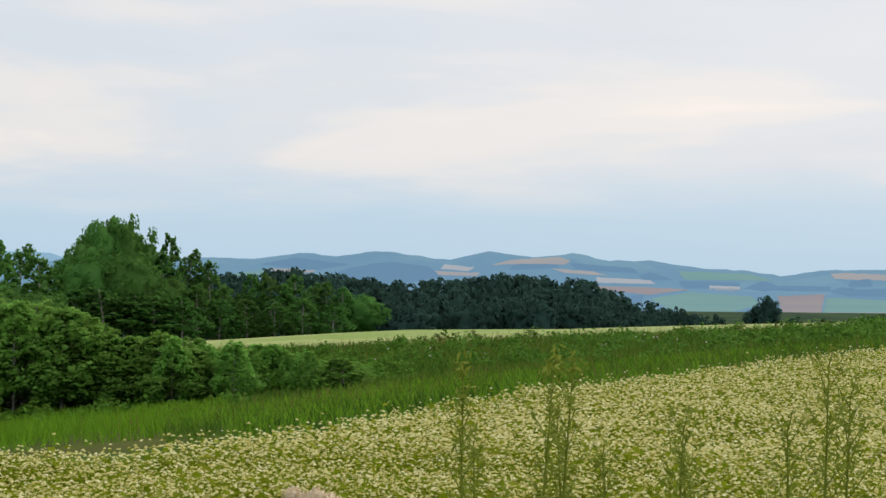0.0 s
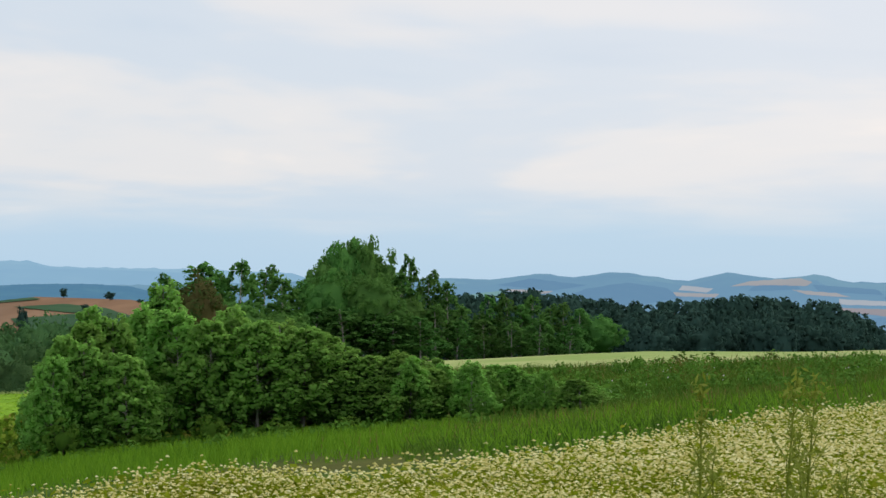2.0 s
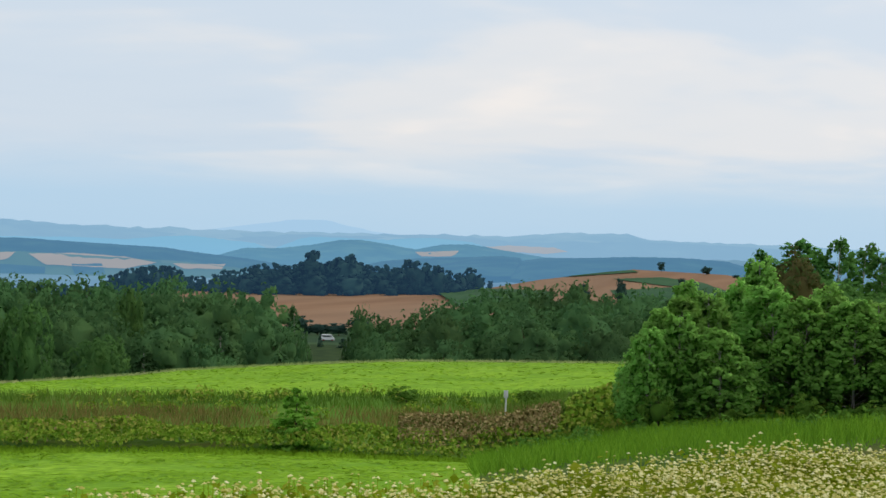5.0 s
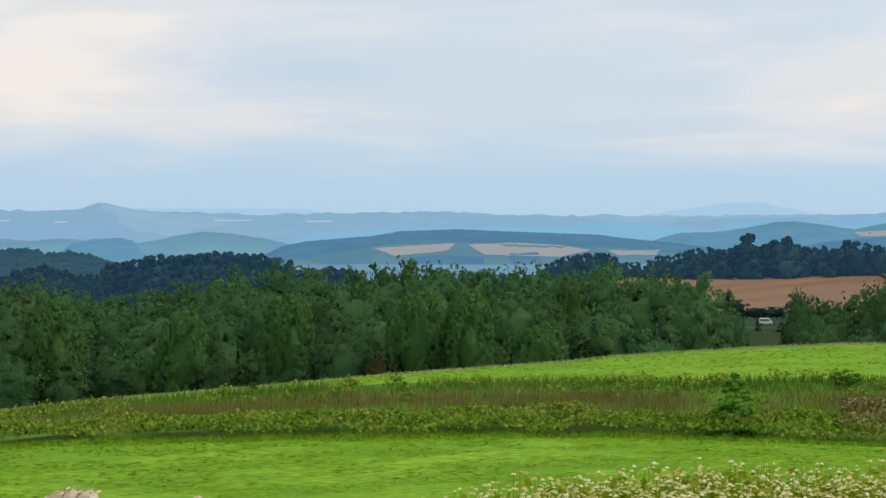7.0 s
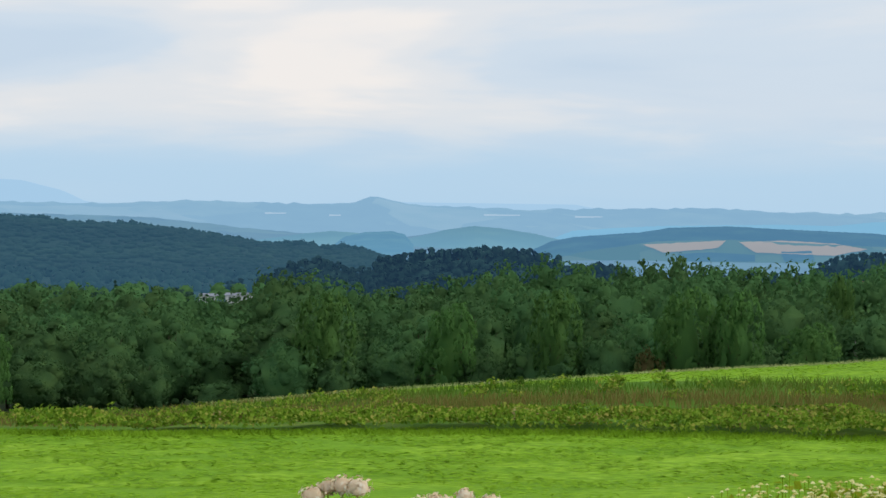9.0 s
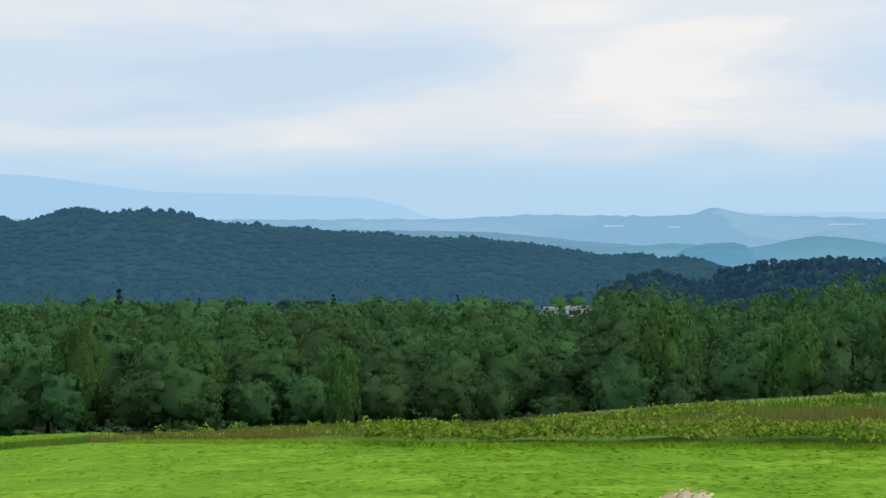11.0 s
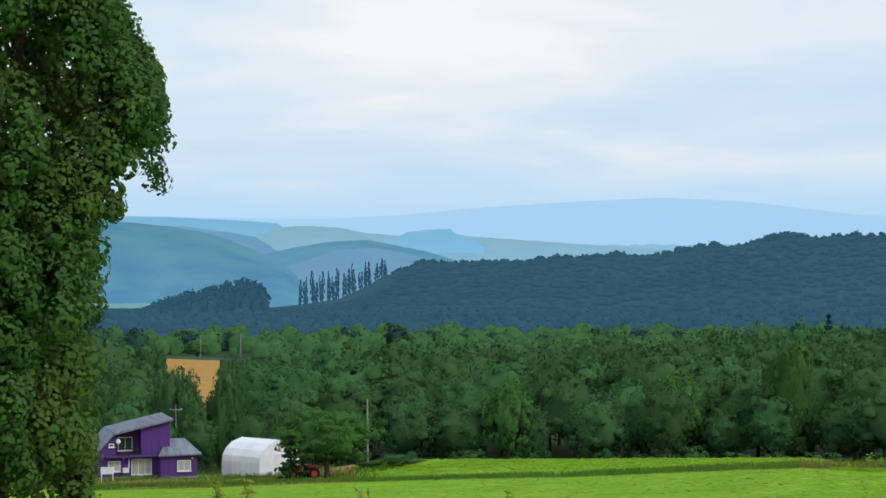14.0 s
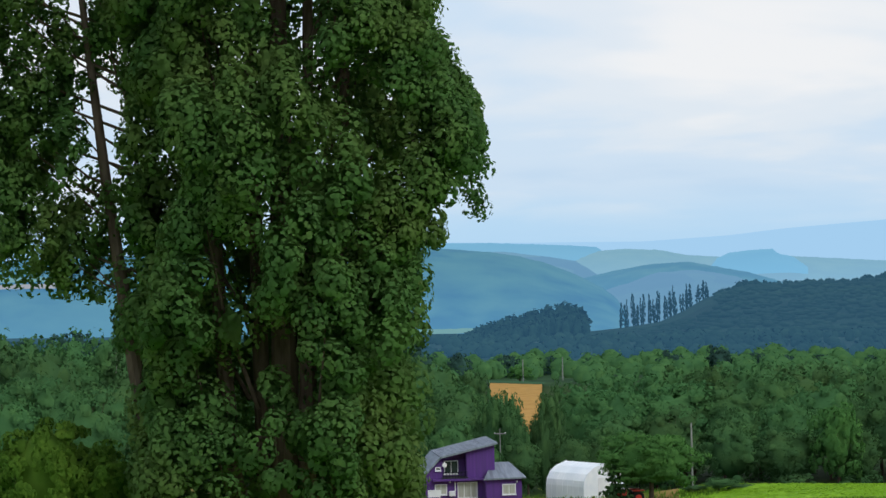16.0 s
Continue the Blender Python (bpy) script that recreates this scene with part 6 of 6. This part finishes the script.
def build_cottage(name, az, r, w, d, wall_h, roof_h, label, lift=0.0, turn=0.0, windows=None):
    root = new(name)
    root.matrix_basis = Matrix.Translation(spot(az, r, lift)) @ pose(0, 0, 0, 0, 0, az + turn)
    flat_box("wall", -w / 2, w / 2, -d / 2, d / 2, -1.0, wall_h, WHITE, root, "white rendered walls")
    bm = bmesh.new()
    vs = [bm.verts.new(p) for p in ((-w / 2 - .4, -d / 2 - .4, wall_h), (w / 2 + .4, -d / 2 - .4, wall_h), (w / 2 + .4, d / 2 + .4, wall_h), (-w / 2 - .4, d / 2 + .4, wall_h), (-w / 2 + .2, 0, wall_h + roof_h), (w / 2 - .2, 0, wall_h + roof_h))]
    for f in ((0, 1, 5, 4), (2, 3, 4, 5), (1, 2, 5), (3, 0, 4), (3, 2, 1, 0)):
        bm.faces.new([vs[i] for i in f])
    part("roof", bm, SLATE, root, "pale grey roof")
    n = max(1, int(w / 2.2)) if windows is None else windows
    for i in range(n):
        x = -w / 2 + w * (i + 0.5) / n
        flat_box("window", x - 0.4, x + 0.4, -d / 2 - 0.04, -d / 2 - 0.002, wall_h - 1.6, wall_h - 0.5, GLASS, root)
    tagged(root, label, "house")


build_van(30.96, 470)
PINES.plant(31.2, 438, height_to(31.2, 438, -2.8), 1.7, "slim dark conifer beside the white van")
PINES.plant(30.45, 436, height_to(30.45, 436, -2.9), 3.0, "dark bushy conifer near the white van")
for az, top in ((29.9, -2.2), (30.6, -2.4), (31.3, -2.45), (31.9, -2.2)):
    WOODS.plant(az, 520, height_to(az, 520, top), 9, "dark tree in the hollow behind the van", "wood in the hollow")
for az, r, top, w in ((38.3, 184, -3.0, 8.0), (42.4, 190, -2.0, 7.0), (40.7, 189, -2.05, 6.0), (37.4, 206, -1.45, 5.0), (64.8, 188, -3.5, 4.5), (54.2, 190, -2.3, 7.0), (50.0, 190, -2.6, 7.0), (69.5, 190, -3.2, 6.0), (46.6, 190, -2.1, 6.0), (77.0, 196, -3.6, 7.0), (82.4, 200, -3.9, 7.0), (73.2, 194, -2.6, 6.5)):
    FRESH.plant(az, r, height_to(az, r, top), w, "light green leafy tree at the front of the wood", "wood beyond the fields")
FRESH.plant(92.6, 474, height_to(92.6, 474, -2.55), 8.5, "round light green tree behind the wheat field")
build_cottage("farm_building", 57.0, 585, 9, 7, height_to(57.0, 585, -2.40), 0.8, "white farm building behind the wood", windows=3)
build_cottage("farm_building", 58.0, 588, 6, 6, height_to(58.0, 588, -2.42), 0.7, "white farm building behind the wood", windows=2)
build_cottage("farm_building", 86.55, 330, 2.5, 4, height_to(86.55, 330, -3.05), 0.7, "small white shed among the trees")


# ---- grasses and weeds ----
def blades(rng, pts, height, width, lean=0.3):
    n = len(pts)
    h = (height * rng.uniform(0.6, 1.25, n))[:, None]
    a = rng.uniform(0, 2 * math.pi, n)
    side = np.stack([np.cos(a), np.sin(a), 0 * a], 1) * width * 0.5
    tip = pts + np.stack([rng.normal(0, lean, n), rng.normal(0, lean, n), np.ones(n)], 1) * h
    v = np.stack([pts - side, pts + side, tip + side * 0.25, tip - side * 0.25], 1).reshape(-1, 3)
    return v, np.arange(4 * n).reshape(-1, 4)


def strewn(rng, n, az0, az1, r_of, patchy=0.0, scale=0.15, bias=0.6):
    """Points on the ground between two headings; r_of(az) gives the near and far distance."""
    az = rng.uniform(az0, az1, n)
    a, b = r_of(az)
    r = a + (b - a) * rng.uniform(0, 1, n) ** bias
    p = spots(az, r)
    if patchy:
        keep = np.array([noise.noise((x * scale, y * scale, 9)) for x, y, _ in p]) > patchy - rng.uniform(0, 0.5, n)
        p = p[keep]
    return p


def ring_gap(k, f0, f1):
    def of(az):
        R, _ = ring_rz(az)
        return R[k] + (R[k + 1] - R[k]) * f0, R[k] + (R[k + 1] - R[k]) * f1
    return of


def spread(name, label, mat, made, category="grass"):
    v, f = joined(made)
    q = v[f]
    face = np.cross(q[:, 2] - q[:, 0], q[:, 3] - q[:, 1])
    turned = (face * q[:, 0]).sum(1) > 0
    f[turned] = f[turned][:, ::-1]
    way = np.zeros_like(v)
    way[f.ravel()] = np.repeat(unit(np.where(turned[:, None], -1, 1) * unit(face) * 0.45 + np.array([[0, 0, 1.0]])), 4, 0)
    return tagged(new(name, mesh_of(name, v, f, mat, normals=way)), label, category, kind="stuff")


rng = np.random.default_rng(50)
spread("grain_blades", "bright green blades of young grain over the field", GRAIN, [
    blades(rng, strewn(rng, 12000, 26, 72, ring_gap(4, -0.10, 0.04), -0.3), 0.15, 0.06, 0.8),
    blades(rng, strewn(rng, 7000, 72, 87.5, ring_gap(5, 0.1, 1.0), 0.05), 0.12, 0.08, 0.8)])


def lodged(n, az0, az1, near, far, size, patchy):
    """Tufts of grain leaves bent over the field, lying in waves."""
    p = strewn(rng, n, az0, az1, lambda az: (near(az), far(az)), patchy, 0.45, 0.55)
    p[:, 2] += rng.uniform(0.02, 0.04, len(p))
    v, f = leaf_faces(rng, p, np.tile([[0.0, 0.0, 1.0]], (len(p), 1)), size, 2.2, loose=0.08)
    return v, f, np.tile([[0.0, 0.0, 1.0]], (len(v), 1)) + rng.normal(0, 0.06, (len(v), 3))


for label, bits in (("bent leaves of young grain lying in waves over the field", [
        lodged(22000, 24, 112, lambda a: edge_r(a) + 2.0, lambda a: at(RINGS[1][0], a), 0.07, 0.05),
        lodged(34000, 26, 112, lambda a: at(RINGS[1][0], a) - 8, lambda a: at(RINGS[2][0], a) - 1, 0.12, 0.05)]),
        ("bent leaves of young grain on the far rise", [
        lodged(8000, 14, 53, lambda a: at(RINGS[3][0], a) + 1, lambda a: at(RINGS[4][0], a), 0.2, 0.05),
        lodged(7000, 72, 87.4, lambda a: at(RINGS[3][0], a) + 1, lambda a: at(RINGS[4][0], a), 0.22, 0.05)])):
    v, f = joined([b[:2] for b in bits])
    tagged(new("grain_leaves", mesh_of("grain_leaves", v, f, GRAIN, normals=unit(np.concatenate([b[2] for b in bits])))), label, "grass", kind="stuff")
crest = strewn(rng, 9000, 20, 58, lambda a: (at(RINGS[4][0], a) - 1.2, at(RINGS[4][0], a) + 0.6))
spread("crest_grass", "pale grass heads along the crest of the field", FIELD_PALE, [blades(rng, crest, 0.22, 0.045, 0.5)])
spread("meadow_grass", "tall dark green wild grass on the meadow", GRASS_DEEP, [
    blades(rng, strewn(rng, 44000, -17, 25, ring_gap(4, -0.3, 0.75), 0.0), 0.38, 0.06, 0.55),
    blades(rng, strewn(rng, 12000, -17, 9, ring_gap(3, -0.4, 1.0), 0.0), 0.34, 0.06, 0.55),
    blades(rng, strewn(rng, 12000, -17, 25, ring_gap(4, 0.7, 0.98), 0.0), 0.26, 0.04, 0.3),
    blades(rng, strewn(rng, 9000, 23, 70, ring_gap(4, 0.68, 1.0), -0.1), 0.36, 0.05, 0.35),
    blades(rng, strewn(rng, 7000, 73, 88, ring_gap(4, 0.0, 1.0), -0.1), 0.3, 0.06, 0.3),
    blades(rng, strewn(rng, 5000, 86.8, 99, ring_gap(4, 0.0, 1.0), 0.1, 0.2), 0.3, 0.09, 0.5),
    blades(rng, strewn(rng, 4000, 86.2, 99, ring_gap(5, 0.0, 1.0), 0.1, 0.2), 0.35, 0.1, 0.5)])
spread("verge_grass", "lush light green grass along the verge", GRASS_LIT, [
    blades(rng, strewn(rng, 22000, 7, 26, ring_gap(3, 0.0, 1.0), -0.1), 0.42, 0.04, 0.35),
    blades(rng, strewn(rng, 9000, -17, 7, ring_gap(3, -0.5, 0.6), 0.1), 0.38, 0.05, 0.45)])
spread("dry_grass", "reddish dry grass on the bank", GRASS_DRY, [
    blades(rng, strewn(rng, 14000, 22, 73, ring_gap(4, 0.30, 0.66), -0.05), 0.40, 0.05, 0.3),
    blades(rng, strewn(rng, 1800, 52, 66, ring_gap(5, 0.0, 1.0), 0.0), 0.25, 0.05, 0.25),
    blades(rng, strewn(rng, 6000, -17, 14, ring_gap(4, 0.2, 0.95), 0.25, 0.1), 0.5, 0.04, 0.4), blades(rng, strewn(rng, 3000, -17, 14, ring_gap(3, 0.0, 1.0), 0.3, 0.1), 0.5, 0.04, 0.25)])


def leafy_band(n, az0, az1, f0, f1, high, size, patchy=-0.2):
    p = strewn(rng, n, az0, az1, ring_gap(4, f0, f1), patchy, 0.3)
    top = np.array([0.75 + 0.5 * noise.noise((x * 0.5, y * 0.5, 4)) for x, y, _ in p]) * high
    p[:, 2] += top * rng.uniform(0.25, 1.0, len(p)) ** 0.5
    return leaf_faces(rng, p, np.tile([[0.0, 0.0, 0.5]], (len(p), 1)), size, 1.3, loose=0.6)


spread("broad_leaf_weeds", "thick band of broad-leaved green weeds below the bank", KNOT, [leafy_band(27000, 26.5, 64, -0.06, 0.2, 0.9, 0.125), leafy_band(5000, 13, 26.5, -0.1, 0.25, 0.8, 0.15), leafy_band(2500, 18, 23, 0.1, 0.5, 1.2, 0.2), leafy_band(2600, 52, 72, 0.3, 1.0, 0.4, 0.12)], "weeds")
spread("withered_weeds", "withered brown leaves among the broad-leaved weeds", KNOT_DRY, [leafy_band(8000, 23.2, 28.5, 0.0, 0.36, 1.15, 0.11, -0.1), leafy_band(2200, 28, 64, 0.0, 0.2, 0.85, 0.15, 0.35)], "weeds")
def clumps(n, az0, az1, k, f0, f1, high, fat, leaf, each_n):
    made = []
    for x, y, z in strewn(rng, n, az0, az1, ring_gap(k, f0, f1)):
        h, w = high * rng.uniform(0.6, 1.3), fat * rng.uniform(0.6, 1.4)
        p, d = ball_points(rng, each_n, (x, y, z + h * 0.45), (w, w, h * 0.6), 0.4)
        made.append(leaf_faces(rng, p, d + np.array([[0, 0, 0.4]]), leaf, 1.8, loose=0.6))
    return joined(made)


spread("meadow_weeds", "dark bushy weed clumps scattered over the meadow", LEAF_SHRUB, [clumps(330, -17, 10, 4, -0.2, 0.8, 0.7, 0.55, 0.10, 80), clumps(70, 6, 25, 3, 0.6, 1.0, 0.6, 0.5, 0.11, 70)], "weeds")
spread("bank_weeds", "leafy weed clumps on the dry bank", KNOT, [clumps(90, 23, 72, 4, 0.5, 1.0, 0.6, 0.5, 0.12, 60)], "weeds")
flecks = strewn(rng, 420, -17, 16, ring_gap(4, -0.3, 0.3), 0.42, 0.12)
flecks[:, 2] += rng.uniform(0.55, 0.9, len(flecks))
spread("wild_flowers", "small white wild flowers dotted over the meadow", FLECK, [leaf_faces(rng, flecks, np.tile([[0.3, -0.6, 0.6]], (len(flecks), 1)), 0.05, 1.1)], "flowers")


# ---- the flowering buckwheat field ----
def build_buckwheat():
    rng = np.random.default_rng(31)
    n = 560000
    az = rng.uniform(-18, 47, n)
    r = np.sqrt(rng.uniform(2.4 ** 2, 23.5 ** 2, n))
    x, y = -r * np.sin(np.radians(az)), r * np.cos(np.radians(az))
    s = (r - edge_r(az)) * 0.6
    ragged = np.array([noise.noise((a * 0.7, b * 0.7, 3)) for a, b in zip(x, y)]) * 0.22
    keep = (s < ragged) & (rng.uniform(0, 1, n) < np.where(r < 9, 0.92, np.clip(1.3 - r * 0.05, 0.4, 1) * 0.7)) & (rng.uniform(0, 1, n) < np.clip(0.35 - (s - ragged) * 3, 0, 1))
    x, y, s, r = x[keep], y[keep], s[keep], r[keep]
    n = len(x)
    tall = 0.64 + np.array([noise.noise((a * 0.9, b * 0.9, 7)) for a, b in zip(x, y)]) * 0.06 + rng.normal(0, 0.03, n) + (rng.uniform(0, 1, n) < 0.012) * rng.uniform(0.02, 0.08, n)
    # each head is a small uneven dome of five petals' width round a raised middle
    size = rng.uniform(0.008, 0.0145, n) * np.where(r < 9, 0.85, 1.0)
    turn = rng.uniform(0, 6.28, n)
    apex = np.stack([x + rng.normal(0, 0.002, n), y + rng.normal(0, 0.002, n), tall + size * rng.uniform(0.35, 0.65, n)], 1)
    ring = []
    for k in range(5):
        a = turn + k * math.pi * 0.4
        q = size * rng.uniform(0.75, 1.2, n)
        ring.append(np.stack([x + np.cos(a) * q, y + np.sin(a) * q, tall - size * rng.uniform(0.0, 0.5, n)], 1))
    v = np.stack([apex] + ring, 1).reshape(-1, 3)
    way = unit(unit(v - np.repeat(np.stack([x, y, tall - size], 1), 6, 0)) + np.array([[0, 0, 0.9]]))
    base = np.arange(n)[:, None, None] * 6
    f = (base + np.array([[0, 1 + k, 1 + (k + 1) % 5] for k in range(5)])[None]).reshape(-1, 3)
    tagged(new("buckwheat_blossom", mesh_of("buckwheat_blossom", v, f, BLOSSOM, smooth=True, normals=way)), "cream-white buckwheat flower heads over the field", "flowers", kind="stuff")
    k = np.where(r < 9, 2, np.where(rng.uniform(0, 1, n) < 0.5, 2, 1))
    p = np.repeat(np.stack([x, y, tall], 1), k, 0)
    p[:, 2] = p[:, 2] * rng.uniform(0.86, 1.0, len(p)) - 0.018
    p[:, :2] += rng.normal(0, 0.035, (len(p), 2))
    v1, f1 = leaf_faces(rng, p, np.tile([[0, 0, 0.8]], (len(p), 1)), rng.uniform(0.022, 0.042, len(p)), 1.3)
    near = r < 9
    x, y, top = x[near], y[near], np.stack([x, y, tall], 1)[near]
    n = len(x)
    a = rng.uniform(0, 6.28, n)
    side = np.stack([np.cos(a) * 0.0022, np.sin(a) * 0.0022, a * 0], 1)
    foot = np.stack([x + rng.normal(0, .03, n), y + rng.normal(0, .03, n), x * 0], 1)
    v2 = np.stack([foot - side, foot + side, top + side * 0.5, top - side * 0.5], 1).reshape(-1, 3)
    v, f = joined([(v1, f1), (v2, np.arange(len(v2)).reshape(-1, 4))])
    tagged(new("buckwheat_leaves", mesh_of("buckwheat_leaves", v, f, STALK)), "yellow-green buckwheat stems and leaves in the field", "plants", kind="stuff")


build_buckwheat()


# ---- tall weeds close to the camera ----
def mugwort(az, r, top, seed, spray=1.0):
    rng = np.random.default_rng(seed)
    root = new("mugwort_plant")
    base = spot(az, r)
    root.location = base
    h = height_to(az, r, top)
    bm, leaves = bmesh.new(), []
    lean = rng.normal(0, 0.05, 2)
    line = [np.array([lean[0] * f, lean[1] * f, h * f]) for f in np.linspace(0, 1, 6)]
    tube(bm, line, [0.009, 0.008, 0.007, 0.006, 0.004, 0.002], 5)
    for i in range(24):
        f = 0.25 + 0.75 * (i + rng.uniform()) / 24
        b = np.array([lean[0] * f, lean[1] * f, h * f])
        reach = (0.035 + 0.12 * (1 - f)) * spray * rng.uniform(0.6, 1.2)
        a = i * 2.4
        tip = b + np.array([math.cos(a) * reach, math.sin(a) * reach, reach * 1.2 + 0.03])
        tube(bm, [b, tip], [0.003, 0.001], 4)
        k = 14
        u = rng.uniform(0.1, 1.05, (k, 1))
        p = b + (tip - b) * u + rng.normal(0, 0.012, (k, 3))
        leaves.append(leaf_faces(rng, p, np.tile([[0, 0, 0.5]], (k, 1)), 0.011, 3.4))
    part("stem", bm, WEED, root)
    v, f = joined(leaves)
    piece("leaves", mesh_of("leaves", v, f, WEED), root)
    tagged(root, "tall green mugwort stalk with feathery narrow leaves", "weed", "tall weeds in the foreground")


for i, (az, r, top, sp) in enumerate([(-1.0, 6.2, -3.2, 1.0), (-3.2, 6.0, -2.98, 1.0), (-3.9, 6.4, -3.05, 1.1), (-1.7, 6.5, -5.6, 1.3), (-7.9, 6.0, -5.0, 1.3), (-8.6, 6.3, -5.9, 1.2), (-12.6, 6.2, -2.9, 1.4), (-13.2, 6.4, -3.9, 1.5),
                                      (-11.6, 6.6, -4.8, 1.3), (-15.5, 6.2, -3.2, 1.3), (-4.6, 6.8, -4.9, 1.0), (-6.2, 6.6, -6.0, 1.0), (91.1, 6.0, -7.3, 0.5), (90.3, 6.0, -7.35, 0.5), (91.8, 6.1, -7.7, 0.5), (86.7, 6.0, -7.9, 0.4), (83.0, 6.0, -8.0, 0.4)]):
    mugwort(az, r, top, 200 + i, sp)


def plume_plant(az, r, top, width, seed):
    """A tall herb with flat clusters of fluffy flower heads."""
    rng = np.random.default_rng(seed)
    root = new("fluffy_herb")
    root.location = spot(az, r)
    h = height_to(az, r, top)
    bm = bmesh.new()
    n = max(3, int(width / 0.035))
    right = np.array([math.cos(radians(az)), math.sin(radians(az)), 0])
    away = np.array([-right[1], right[0], 0])
    for i in range(n):
        c = right * (width * ((i + 0.5) / n - 0.5)) + away * rng.normal(0, 0.03)
        c[2] = h - 0.03 - rng.uniform(0, 0.05)
        tube(bm, [np.array([0, 0, 0.0]), np.array([0, 0, h * 0.6]), c * np.array([0.6, 0.6, 0.9]), c - np.array([0, 0, 0.02])], [0.006, 0.005, 0.003, 0.002], 5)
        size = np.array([0.032, 0.032, 0.026]) * rng.uniform(0.8, 1.3)
        p, d = ball_points(rng, 170, c, size, 0.5)
        tuft = Crown()
        tuft.add(leaf_faces(rng, p, d, 0.008, 1.8), c, size, up=0.5)
        tuft.add(low_ball(c, size * 0.7, 8, 6), c, size, up=0.5)
        piece("flower_head", tuft.mesh("flower_head", FLUFF), root)
    part("stem", bm, WEED, root)
    leaf, wayup = [], []
    for i in range(14):
        leaf.append((rng.normal(0, 0.05), rng.normal(0, 0.05), h * rng.uniform(0.2, 0.8)))
    v, f = leaf_faces(rng, np.array(leaf), np.tile([[0, 0, 1.0]], (14, 1)), 0.06, 2.0)
    piece("leaves", mesh_of("leaves", v, f, WEED), root)
    tagged(root, "tall herb with fluffy cream-pink seed heads", "weed", "fluffy herbs in the foreground")


for i, (az, r, top, w) in enumerate([(3.7, 5.0, -6.65, 0.14), (2.7, 5.0, -7.2, 0.05), (53.1, 4.6, -8.2, 0.16), (49.8, 4.6, -8.6, 0.10), (48.6, 4.6, -8.45, 0.14), (72.8, 4.6, -8.25, 0.09), (70.7, 4.6, -8.55, 0.08)]):
    plume_plant(az, r, top, w, 300 + i)
